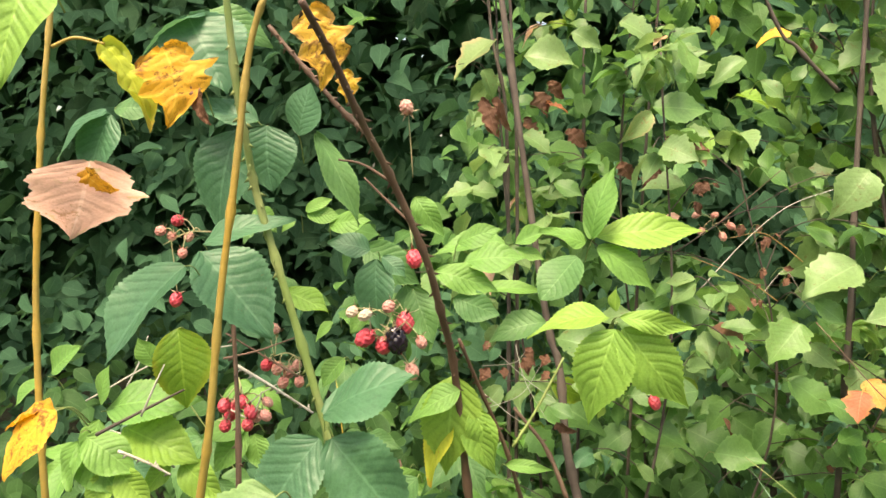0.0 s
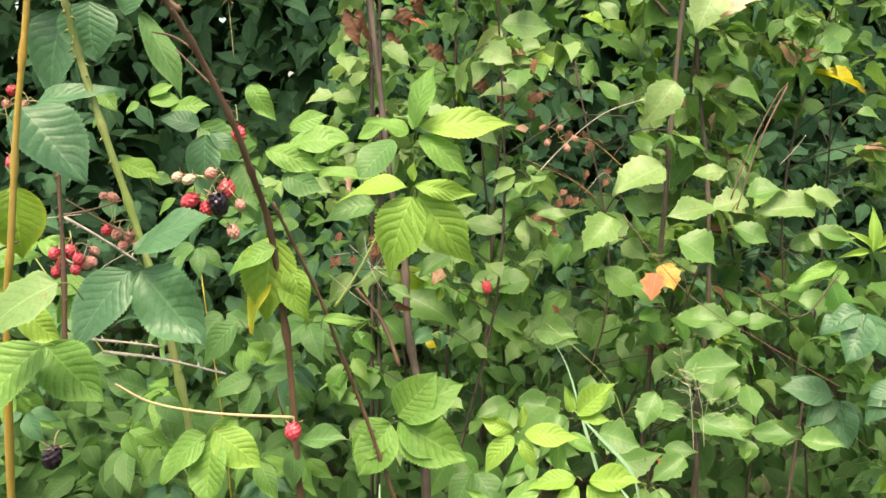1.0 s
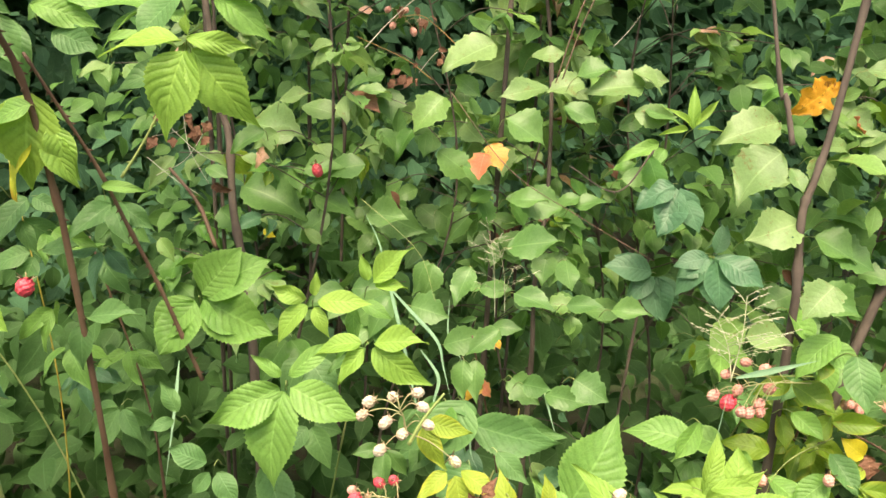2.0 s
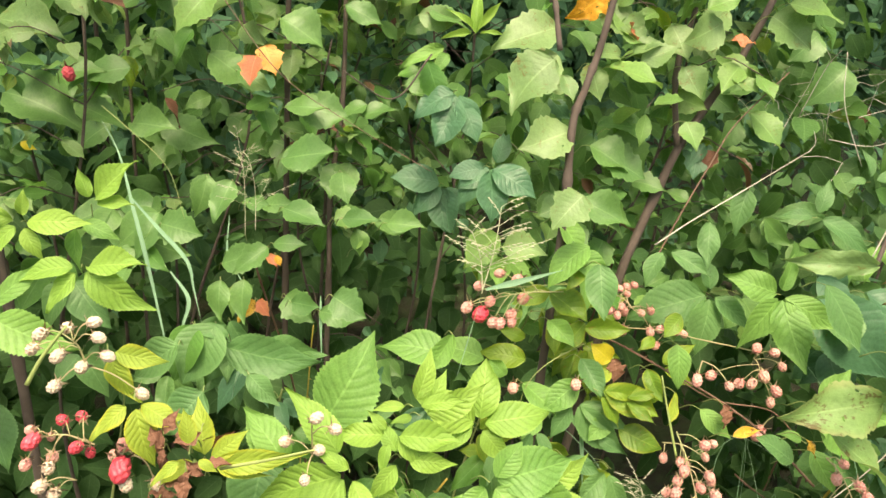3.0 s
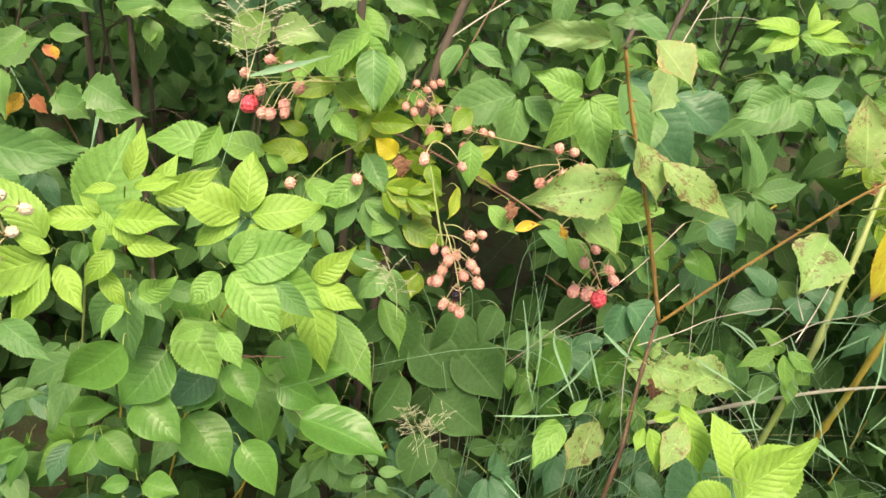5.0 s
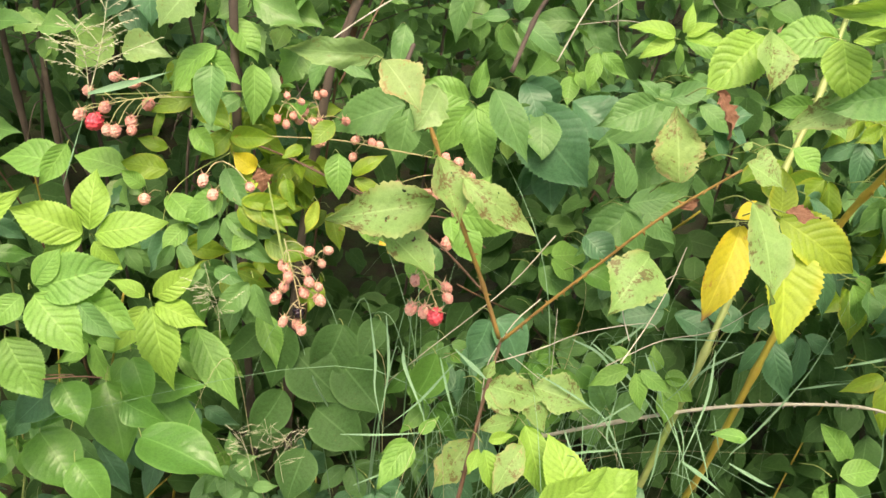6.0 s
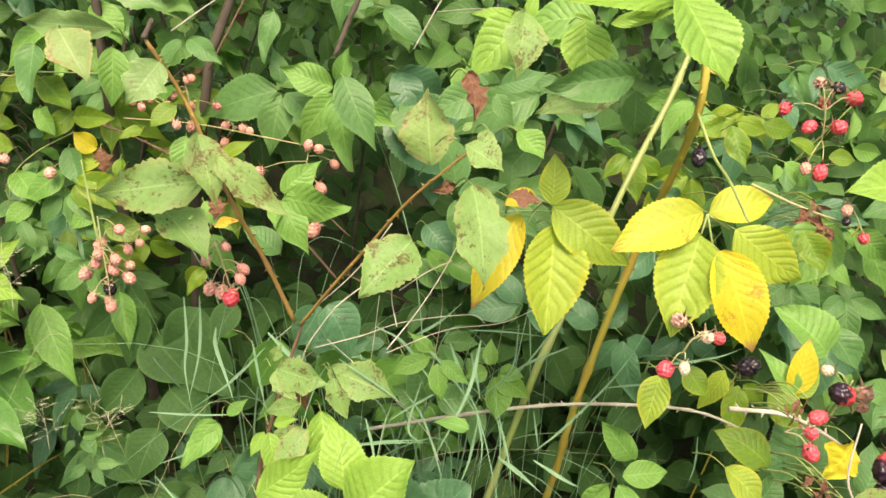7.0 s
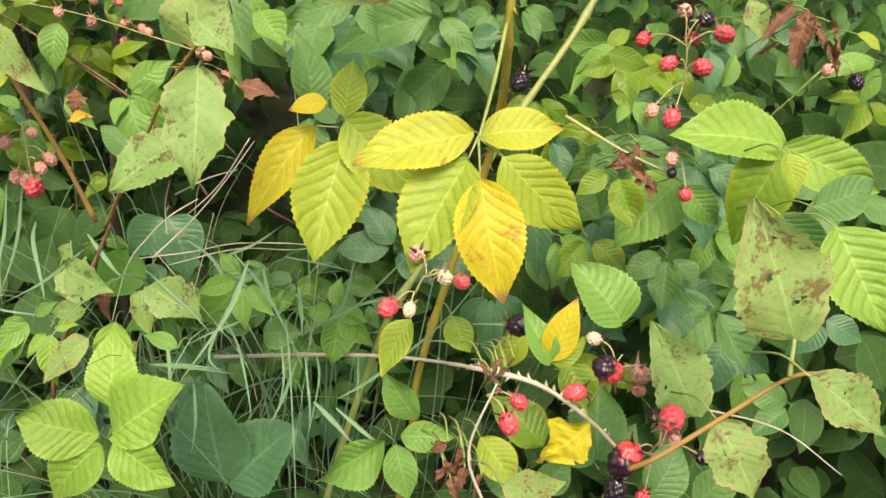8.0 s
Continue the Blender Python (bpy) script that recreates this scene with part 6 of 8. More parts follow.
spray(D, "smooth", "fill_shaded", (1.056, 0.453, 0.675), (1.091, 0.373, 0.641), w=1.2)
spray(D, "smooth", "fill_shaded", (0.977, 0.458, 0.640), (0.925, 0.412, 0.602), w=1.2)
spray(D, "smooth", "fill_shaded", (1.015, 0.429, 0.621), (1.061, 0.356, 0.601), w=1.2)
spray(D, "smooth", "fill_shaded", (0.966, 0.517, 0.712), (0.917, 0.481, 0.691), w=1.1)
spray(D, "smooth", "fill_shaded", (1.118, 0.465, 0.725), (1.076, 0.427, 0.704), w=1.1)
spray(D, "smooth", "fill_shaded", (0.993, 0.403, 0.575), (0.951, 0.354, 0.540), w=1.2)
cane(D, "brown", 2, (0.700, 0.384, 0.825), (0.724, 0.372, 0.829), (0.749, 0.360, 0.833))

spray(E, "blighted", "sage", (1.038, 0.282, 1.179), (0.958, 0.301, 1.182), w=.45)
spray(E, "blighted", "blushing", (1.008, 0.198, 1.209), (1.024, 0.159, 1.188), w=.95)
spray(E, "blighted", "sage", (1.070, 0.238, 1.166), (1.043, 0.209, 1.147), w=1.1)
spray(E, "blighted", "rusty", (1.092, 0.275, 1.084), (1.100, 0.221, 1.039), w=.8)
spray(E, "blighted", "rusty", (1.107, 0.248, 1.073), (1.148, 0.182, 1.049), w=.6)
spray(E, "blighted", "spotted", (1.092, 0.272, 1.036), (0.988, 0.287, 1.027), w=.7)
spray(E, "blighted", "spotted", (1.046, 0.301, 1.000), (1.093, 0.229, 0.975), w=.8)
spray(E, "bramble", "mid", (1.175, 0.411, 0.842), (1.138, 0.432, 0.878))
cane(E, "trunk", 6, (1.253, 0.442, 1.085), (1.284, 0.458, 1.144), (1.320, 0.467, 1.194), (1.370, 0.486, 1.276), (1.406, 0.498, 1.332))
spray(E, "blighted", "spotted", (1.264, 0.162, 1.017), (1.205, 0.127, 0.993), w=1.1)
spray(E, "blighted", "rusty", (1.280, 0.170, 1.089), (1.277, 0.194, 1.152), w=1.0)
spray(E, "ragged", "brown", (1.313, 0.191, 1.163), (1.320, 0.155, 1.143), w=.8)
spray(E, "ragged", "brown", (1.302, 0.162, 1.071), (1.277, 0.153, 1.072), w=.5)
spray(E, "blighted", "spotted", (1.366, 0.203, 1.210), (1.347, 0.159, 1.169), w=.9)
spray(E, "blighted", "spotted", (1.441, 0.140, 1.166), (1.360, 0.137, 1.155), w=.6)
spray(E, "blighted", "spotted", (1.287, 0.094, 1.112), (1.284, 0.027, 1.064), w=.8)
spray(E, "blighted", "spotted", (1.280, 0.118, 1.140), (1.306, 0.090, 1.130), (1.287, 0.119, 1.148))
spray(E, "ragged", "brown", (1.168, 0.218, 0.807), (1.159, 0.195, 0.790))
spray(E, "ragged", "brown", (1.312, 0.082, 1.106), (1.338, 0.067, 1.110), w=.6)
spray(E, "bramble", "bright", (1.327, 0.110, 1.147), (1.342, 0.085, 1.134))
spray(E, "blighted", "spotted", (1.305, 0.116, 1.147), (1.295, 0.100, 1.133))
cane(E, "brown", 6, (1.115, 0.181, 0.742), (1.147, 0.218, 0.810), (1.175, 0.247, 0.866), to_ground=True)
cane(E, "rust", 5, (1.165, 0.237, 0.877), (1.140, 0.251, 0.953), (1.114, 0.259, 1.021), (1.086, 0.285, 1.109), (1.060, 0.286, 1.168))
cane(E, "trunk", 5, (1.059, 0.285, 1.169), (1.068, 0.292, 1.183))
cane(E, "rust", 3.6, (1.171, 0.241, 0.867), (1.200, 0.213, 0.935), (1.230, 0.184, 1.002), (1.257, 0.155, 1.065), (1.292, 0.120, 1.127))
cane(E, "dead", 2, (1.234, 0.127, 0.921), (1.267, 0.141, 0.950), (1.295, 0.156, 0.980), (1.319, 0.173, 1.009))
cane(E, "dead", 1.8, (1.246, 0.137, 0.938), (1.245, 0.154, 0.958), (1.249, 0.165, 0.974))
cane(E, "dead", 2, (1.253, 0.157, 0.965), (1.281, 0.160, 0.980), (1.305, 0.161, 0.988))
cane(E, "dead", 1.5, (1.242, 0.153, 0.891), (1.302, 0.151, 0.910), (1.361, 0.140, 0.918), (1.419, 0.141, 0.940))
cane(E, "dead", 2.5, (1.308, 0.369, 0.896), (1.260, 0.387, 0.808), (1.157, 0.416, 0.689), (1.084, 0.443, 0.592))
cane(E, "dead", 1.8, (1.222, 0.285, 0.832), (1.263, 0.381, 0.730), (1.238, 0.494, 0.594), (1.182, 0.608, 0.431))
cane(E, "dead", 3, (1.080, 0.635, 1.054), (1.131, 0.629, 1.090), (1.187, 0.621, 1.126), (1.235, 0.614, 1.158), (1.285, 0.607, 1.191))
cane(E, "dead", 1.6, (1.280, 0.607, 1.187), (1.291, 0.609, 1.200), (1.291, 0.617, 1.215))
cane(E, "dead", 1.4, (1.269, 0.609, 1.181), (1.297, 0.597, 1.184), (1.321, 0.582, 1.178))
cane(E, "dead", 3, (1.381, 0.545, 1.050), (1.422, 0.559, 1.113), (1.468, 0.570, 1.177), (1.505, 0.585, 1.240), (1.546, 0.595, 1.295))
cane(E, "dead", 2, (1.437, 0.559, 1.128), (1.487, 0.548, 1.154), (1.547, 0.535, 1.186))
cane(E, "dead", 1.6, (1.458, 0.568, 1.164), (1.501, 0.565, 1.197), (1.550, 0.556, 1.226))
cane(E, "dead", 1.5, (1.455, 0.678, 1.249), (1.506, 0.638, 1.223), (1.557, 0.599, 1.198))
cane(E, "dead", 1.5, (1.433, 0.673, 1.220), (1.490, 0.657, 1.244), (1.550, 0.655, 1.295))
cane(E, "dead", 1.5, (1.412, 0.554, 1.096), (1.473, 0.529, 1.106), (1.524, 0.499, 1.097))
cane(E, "brown", 3, (1.123, 0.695, 0.975), (1.178, 0.715, 1.061), (1.228, 0.730, 1.137), (1.269, 0.741, 1.195), (1.350, 0.743, 1.274))

twig_rnd = random.Random(91)
for k in range(22):
    a = Vector((twig_rnd.uniform(1.42, 1.98), twig_rnd.uniform(0.62, 0.92), twig_rnd.uniform(0.98, 1.22)))
    run = Vector((twig_rnd.uniform(-0.10, 0.26), twig_rnd.uniform(-0.05, 0.05), twig_rnd.uniform(-0.02, 0.20)))
    cane(E, "dead", twig_rnd.uniform(1.4, 2.4), a, a + run * 0.5 + Vector((twig_rnd.gauss(0, 0.012), 0, twig_rnd.gauss(0, 0.015))), a + run, name="dead_twig")

spray(F, "bramble", "lime", (1.412, 0.070, 1.266), (1.427, 0.005, 1.225), w=1.0)
spray(F, "bramble", "bright", (1.428, 0.177, 1.207), (1.391, 0.177, 1.203), (1.403, 0.147, 1.175), (1.373, 0.186, 1.215), w=1.0)
spray(F, "bramble", "lemon", (1.468, 0.040, 1.097), (1.384, 0.027, 1.089), w=.72)
spray(F, "bramble", "lemon", (1.473, 0.038, 1.097), (1.521, 0.022, 1.119), w=.95)
spray(F, "bramble", "turning", (1.484, 0.017, 1.093), (1.519, -0.036, 1.070), w=.98)
spray(F, "bramble", "yellow", (1.468, 0.009, 1.080), (1.475, -0.059, 1.034), w=.95)
spray(F, "bramble", "turning", (1.465, 0.032, 1.081), (1.414, -0.023, 1.035), w=1.0)
spray(F, "bramble", "turning", (1.391, 0.133, 1.034), (1.360, 0.057, 0.975), w=.9)
spray(F, "bramble", "yellow", (1.368, 0.162, 1.032), (1.305, 0.104, 0.983), w=.6)
cane(F, "stalk", 3, (1.502, 0.117, 1.144), (1.485, 0.067, 1.133), (1.470, 0.025, 1.133), (1.453, -0.020, 1.129))
cane(F, "stalk", 2.2, (1.471, 0.038, 1.096), (1.487, 0.026, 1.087))
cane(F, "stalk", 2.2, (1.471, 0.038, 1.096), (1.472, 0.020, 1.073))
cane(F, "stalk", 2.2, (1.471, 0.038, 1.096), (1.464, 0.030, 1.083))
cane(F, "stalk", 2, (1.471, 0.173, 1.005), (1.436, 0.187, 1.009), (1.404, 0.196, 1.010))
cane(F, "stalk", 2, (1.404, 0.196, 1.010), (1.371, 0.204, 1.008))
cane(F, "stalk", 2, (1.404, 0.196, 1.010), (1.397, 0.191, 1.000))
spray(F, "bramble", "lime", (1.695, 0.020, 1.104), (1.610, 0.028, 1.119), w=.95)
spray(F, "bramble", "lime", (1.693, 0.020, 1.104), (1.748, -0.032, 1.098), w=.8)
spray(F, "bramble", "olive", (1.682, 0.007, 1.106), (1.649, -0.035, 1.070), w=1.2)
spray(F, "bramble", "turning", (1.647, -0.037, 1.132), (1.652, -0.059, 1.118), w=1.1)
spray(F, "bramble", "mid", (1.664, -0.061, 1.108), (1.699, -0.071, 1.131), w=1.1)
spray(F, "bramble", "lime", (1.640, -0.105, 1.126), (1.655, -0.159, 1.096), w=1.2)
spray(F, "bramble", "mid", (1.638, -0.066, 1.106), (1.659, -0.099, 1.092), w=1.0)
spray(F, "blighted", "rusty", (1.563, -0.187, 1.125), (1.538, -0.158, 1.182), w=1.0)
spray(F, "blighted", "rusty", (1.562, -0.204, 1.120), (1.589, -0.235, 1.113), w=.9)
spray(F, "blighted", "rusty", (1.546, -0.187, 1.070), (1.559, -0.223, 1.052), w=1.1)
spray(F, "broad", "bright", (1.583, -0.033, 0.983), (1.553, -0.011, 1.022), w=1.2)
spray(F, "blighted", "spotted", (1.597, -0.122, 0.986), (1.568, -0.092, 1.042), w=1.0)
spray(F, "bramble", "bright", (1.656, 0.068, 1.043), (1.598, 0.033, 1.011), w=1.1)
spray(F, "bramble", "bright", (1.635, 0.028, 1.063), (1.651, -0.002, 1.048), w=1.1)
spray(F, "bramble", "olive", (1.584, 0.046, 1.066), (1.560, 0.036, 1.057), (1.589, 0.012, 1.044))
spray(F, "smooth", "yellow", (1.516, -0.068, 0.986), (1.529, -0.054, 1.029), w=.8)
spray(F, "smooth", "bright", (1.515, -0.070, 0.984), (1.501, -0.052, 1.018), w=.8)
spray(F, "smooth", "olive", (1.518, -0.070, 0.984), (1.537, -0.069, 1.006), w=.7)
spray(F, "ragged", "yellow", (1.524, -0.123, 0.988), (1.491, -0.142, 0.971), w=.9)
spray(F, "blighted", "rusty", (1.446, -0.183, 1.022), (1.473, -0.196, 1.031), w=1.0)
spray(F, "bramble", "turning", (1.429, -0.014, 0.976), (1.400, -0.041, 0.954), w=.9)
spray(F, "bramble", "olive", (1.462, -0.004, 0.968), (1.472, -0.029, 0.954), w=1.1)
spray(F, "bramble", "bright", (1.620, 0.127, 1.086), (1.638, 0.102, 1.076), (1.613, 0.115, 1.076))
spray(F, "bramble", "olive", (1.661, 0.116, 1.088), (1.639, 0.125, 1.103), (1.683, 0.102, 1.091))
spray(F, "bramble", "bright", (1.703, 0.128, 1.089), (1.712, 0.135, 1.116), (1.725, 0.110, 1.088))
spray(F, "bramble", "olive", (1.591, 0.141, 1.118), (1.617, 0.121, 1.118), (1.606, 0.140, 1.133))
spray(F, "bramble", "mid", (1.726, 0.141, 0.904), (1.686, 0.129, 0.893), (1.747, 0.110, 0.892), (1.712, 0.100, 0.872))
spray(F, "bramble", "mid", (1.624, 0.167, 0.900), (1.608, 0.135, 0.874), (1.647, 0.136, 0.888))
spray(F, "bramble", "olive", (1.626, 0.130, 0.936), (1.652, 0.099, 0.926), (1.595, 0.106, 0.914), w=1.0)
spray(F, "bramble", "deep", (1.876, 0.167, 0.746), (1.839, 0.127, 0.711), (1.906, 0.124, 0.730), (1.877, 0.184, 0.787), w=1.2)
spray(F, "bramble", "mid", (1.882, 0.047, 0.763), (1.837, 0.032, 0.748), (1.831, 0.059, 0.781))
spray(F, "smooth", "deep", (1.913, 0.103, 0.844), (1.944, 0.072, 0.839), (1.886, 0.077, 0.820), w=1.2)
spray(F, "bramble", "lime", (1.183, 0.074, 0.752), (1.111, 0.082, 0.773), (1.133, 0.037, 0.723), (1.234, 0.027, 0.742), w=1.1)
spray(F, "bramble", "lime", (1.185, 0.091, 0.774), (1.189, 0.116, 0.833), w=1.1)
spray(F, "bramble", "lime", (1.187, 0.075, 0.754), (1.251, 0.077, 0.816), w=1.1)
spray(F, "bramble", "bright", (1.431, 0.002, 0.822), (1.372, -0.024, 0.801), (1.470, -0.014, 0.836), (1.441, -0.039, 0.798), w=1.0)
spray(F, "bramble", "bright", (1.451, 0.007, 0.836), (1.422, 0.028, 0.874), w=.8)
berries(F, (1.425, -0.031, 1.016), ("pink", (1.427, -0.015, 1.037), 11.3), ("red", (1.407, -0.038, 1.011), 12.4), ("pale", (1.443, -0.032, 1.031), 9.9), ("pale", (1.420, -0.043, 1.014), 8.0), ("red", (1.455, -0.032, 1.027), 10.0))
berries(F, (1.499, -0.024, 0.956), ("black", (1.506, -0.027, 0.979), 15.7))
berries(F, (1.455, -0.116, 1.012), ("red", (1.465, -0.133, 1.007), 10.9), ("red", (1.473, -0.122, 1.012), 8.9))
berries(F, (1.545, -0.085, 0.956), ("red", (1.531, -0.086, 0.973), 11.5), ("mixed", (1.551, -0.082, 0.990), 17.1), ("pink", (1.576, -0.083, 0.985), 12.9), ("pink", (1.578, -0.085, 0.971), 9.8), ("pale", (1.543, -0.067, 1.004), 8.9))
berries(F, (1.563, -0.138, 0.974), ("mixed", (1.543, -0.143, 0.977), 18.0), ("red", (1.568, -0.136, 1.004), 14.4), ("black", (1.561, -0.131, 1.000), 8.7), ("black", (1.538, -0.153, 0.959), 13.5), ("pink", (1.574, -0.137, 0.987), 10.0), ("black", (1.587, -0.153, 0.987), 8.6), ("red", (1.555, -0.158, 0.956), 8.8))
berries(F, (1.665, 0.124, 1.099), ("black", (1.672, 0.136, 1.150), 12.1), ("red", (1.674, 0.146, 1.130), 10.9), ("red", (1.686, 0.126, 1.143), 13.6), ("red", (1.633, 0.152, 1.125), 11.7), ("red", (1.650, 0.131, 1.114), 11.6), ("red", (1.672, 0.118, 1.118), 13.7), ("red", (1.649, 0.099, 1.082), 13.0), ("pink", (1.631, 0.101, 1.087), 9.9), ("pink", (1.656, 0.144, 1.153), 10.6))
berries(F, (1.627, 0.048, 1.085), ("pink", (1.618, 0.033, 1.084), 9.0), ("red", (1.625, 0.012, 1.067), 8.9), ("black", (1.621, 0.031, 1.073), 7.0))
berries(F, (1.537, 0.153, 1.095), ("black", (1.525, 0.126, 1.096), 13.4))
berries(F, (1.785, 0.113, 1.135), ("black", (1.798, 0.094, 1.122), 11.6), ("pink", (1.771, 0.099, 1.129), 9.2))
cane(F, "dead", 4, (1.462, -0.061, 0.976), (1.506, -0.077, 0.973), (1.539, -0.097, 0.959), (1.561, -0.116, 0.944))
cane(F, "rust", 3.0, (1.508, -0.189, 1.037), (1.518, -0.193, 1.052), (1.543, -0.192, 1.078), (1.568, -0.192, 1.105), (1.582, -0.200, 1.115))
cane(F, "stalk", 2.5, (1.561, -0.197, 1.111), (1.563, -0.187, 1.125))
cane(F, "dead", 2.4, (1.429, -0.204, 1.039), (1.422, -0.186, 1.058), (1.435, -0.169, 1.085))
cane(F, "pinkish", 3, (1.548, 0.078, 1.092), (1.588, 0.054, 1.078), (1.625, 0.036, 1.068))
cane(F, "dead", 2, (1.613, -0.102, 0.970), (1.669, -0.123, 0.966), (1.710, -0.150, 0.947))
spray(F, "ragged", "brown", (1.601, 0.040, 1.065), (1.595, 0.028, 1.055), w=0.43)
spray(F, "ragged", "brown", (1.600, 0.056, 1.084), (1.597, 0.042, 1.074), w=0.43)
spray(F, "ragged", "brown", (1.603, 0.046, 1.073), (1.600, 0.038, 1.067), w=0.63)
spray(F, "ragged", "brown", (1.596, 0.044, 1.068), (1.611, 0.028, 1.064), w=0.61)
spray(F, "ragged", "brown", (1.603, 0.051, 1.080), (1.613, 0.041, 1.077), w=0.52)
spray(F, "ragged", "brown", (1.609, 0.037, 1.064), (1.611, 0.027, 1.058), w=0.64)
spray(F, "ragged", "brown", (1.608, 0.037, 1.064), (1.607, 0.023, 1.054), w=0.47)
spray(F, "ragged", "brown", (1.590, 0.048, 1.071), (1.604, 0.034, 1.068), w=0.43)
spray(F, "ragged", "brown", (1.597, 0.051, 1.077), (1.577, 0.042, 1.068), w=0.61)
spray(F, "ragged", "brown", (1.424, -0.173, 1.043), (1.419, -0.179, 1.038), w=0.52)
spray(F, "ragged", "brown", (1.425, -0.176, 1.039), (1.412, -0.183, 1.033), w=0.49)
spray(F, "ragged", "brown", (1.418, -0.181, 1.031), (1.421, -0.195, 1.023), w=0.49)
spray(F, "ragged", "brown", (1.425, -0.179, 1.036), (1.417, -0.190, 1.027), w=0.52)
spray(F, "ragged", "brown", (1.415, -0.177, 1.035), (1.410, -0.183, 1.030), w=0.56)
spray(F, "ragged", "brown", (1.415, -0.175, 1.037), (1.420, -0.182, 1.035), w=0.47)
spray(F, "ragged", "brown", (1.428, -0.178, 1.039), (1.425, -0.186, 1.033), w=0.39)
spray(F, "ragged", "brown", (1.433, -0.183, 1.034), (1.426, -0.190, 1.028), w=0.59)
spray(F, "ragged", "brown", (1.417, -0.170, 1.045), (1.407, -0.174, 1.041), w=0.70)
spray(F, "ragged", "brown", (1.464, -0.114, 1.033), (1.457, -0.118, 1.029), w=0.48)
spray(F, "ragged", "brown", (1.458, -0.119, 1.024), (1.461, -0.124, 1.022), w=0.63)
spray(F, "ragged", "brown", (1.459, -0.110, 1.035), (1.455, -0.113, 1.033), w=0.44)
spray(F, "ragged", "brown", (1.457, -0.116, 1.027), (1.460, -0.121, 1.026), w=0.47)
spray(F, "ragged", "brown", (1.468, -0.111, 1.038), (1.463, -0.116, 1.034), w=0.44)
spray(F, "ragged", "brown", (1.463, -0.113, 1.033), (1.460, -0.117, 1.030), w=0.42)
spray(F, "ragged", "brown", (1.462, -0.110, 1.037), (1.454, -0.115, 1.033), w=0.50)
spray(F, "ragged", "brown", (1.450, -0.109, 1.034), (1.453, -0.117, 1.029), w=0.45)
spray(F, "ragged", "brown", (1.458, -0.113, 1.032), (1.452, -0.122, 1.025), w=0.36)
spray(F, "ragged", "brown", (1.682, 0.057, 1.193), (1.661, 0.043, 1.179), w=0.44)
spray(F, "ragged", "brown", (1.671, 0.043, 1.172), (1.656, 0.035, 1.164), w=0.38)
spray(F, "ragged", "brown", (1.697, 0.048, 1.187), (1.696, 0.033, 1.176), w=0.65)
spray(F, "ragged", "brown", (1.692, 0.053, 1.191), (1.687, 0.036, 1.178), w=0.52)
spray(F, "ragged", "brown", (1.696, 0.045, 1.183), (1.704, 0.027, 1.174), w=0.60)
spray(F, "ragged", "brown", (1.692, 0.050, 1.188), (1.674, 0.029, 1.168), w=0.62)
spray(F, "ragged", "brown", (1.695, 0.050, 1.189), (1.693, 0.037, 1.179), w=0.62)
spray(F, "ragged", "brown", (1.703, 0.037, 1.176), (1.710, 0.015, 1.163), w=0.46)
spray(F, "ragged", "brown", (1.706, 0.045, 1.187), (1.711, 0.019, 1.170), w=0.45)
spray(F, "blighted", "rusty", (1.686, 0.109, 1.177), (1.688, 0.080, 1.156), w=.8)
spray(F, "bramble", "turning", (1.764, 0.079, 1.167), (1.779, 0.065, 1.165), w=.8)
spray(F, "bramble", "lime", (1.384, 0.227, 1.196), (1.322, 0.205, 1.165), w=1.1)
spray(F, "bramble", "lime", (1.397, 0.157, 1.216), (1.383, 0.116, 1.189), w=1.25)
spray(F, "bramble", "lime", (1.444, 0.120, 1.267), (1.369, 0.119, 1.255), w=0.8)
spray(F, "bramble", "lime", (1.432, 0.089, 1.253), (1.321, 0.116, 1.259), w=0.36)
spray(F, "bramble", "mid", (1.418, 0.101, 1.191), (1.342, 0.104, 1.185), w=0.7)
cane(F, "olive", 9.5, (1.499, 0.180, 0.592), (1.493, 0.170, 0.706), (1.509, 0.173, 0.851), (1.527, 0.172, 0.990), (1.519, 0.144, 1.080), (1.504, 0.121, 1.155), (1.511, 0.145, 1.207), (1.523, 0.179, 1.257), (1.533, 0.220, 1.314), to_ground=True)
cane(F, "green", 10, (1.465, 0.223, 0.761), (1.537, 0.271, 0.864), (1.601, 0.318, 0.961), (1.665, 0.359, 1.050), (1.718, 0.404, 1.137), (1.755, 0.421, 1.196), (1.800, 0.459, 1.290), to_ground=True)
cane(F, "dead", 5, (1.260, 0.270, 0.644), (1.380, 0.221, 0.692), (1.465, 0.176, 0.731), (1.536, 0.128, 0.762), (1.593, 0.079, 0.786), (1.627, 0.026, 0.796))
spray(F, "bramble", "turning", (1.391, 0.141, 1.050), (1.438, 0.072, 1.028), w=1.0)
spray(F, "bramble", "turning", (1.390, 0.142, 1.052), (1.395, 0.156, 1.095), w=1.1)
spray(F, "bramble", "yellow", (1.377, 0.152, 1.058), (1.346, 0.152, 1.055), w=1.0)
spray(F, "bramble", "mid", (1.612, -0.106, 0.868), (1.633, -0.096, 0.908), w=1.2)
spray(F, "bramble", "mid", (1.645, -0.115, 0.869), (1.679, -0.113, 0.906), w=1.2)
spray(F, "bramble", "olive", (1.558, -0.017, 0.926), (1.574, -0.053, 0.907), w=1.2)
spray(F, "bramble", "turning", (1.481, -0.066, 0.903), (1.503, -0.100, 0.889), w=1.1)
spray(F, "bramble", "turning", (1.534, 0.016, 0.926), (1.508, -0.007, 0.906), w=1.0)
spray(F, "bramble", "olive", (1.532, -0.067, 0.888), (1.504, -0.046, 0.924), w=1.1)
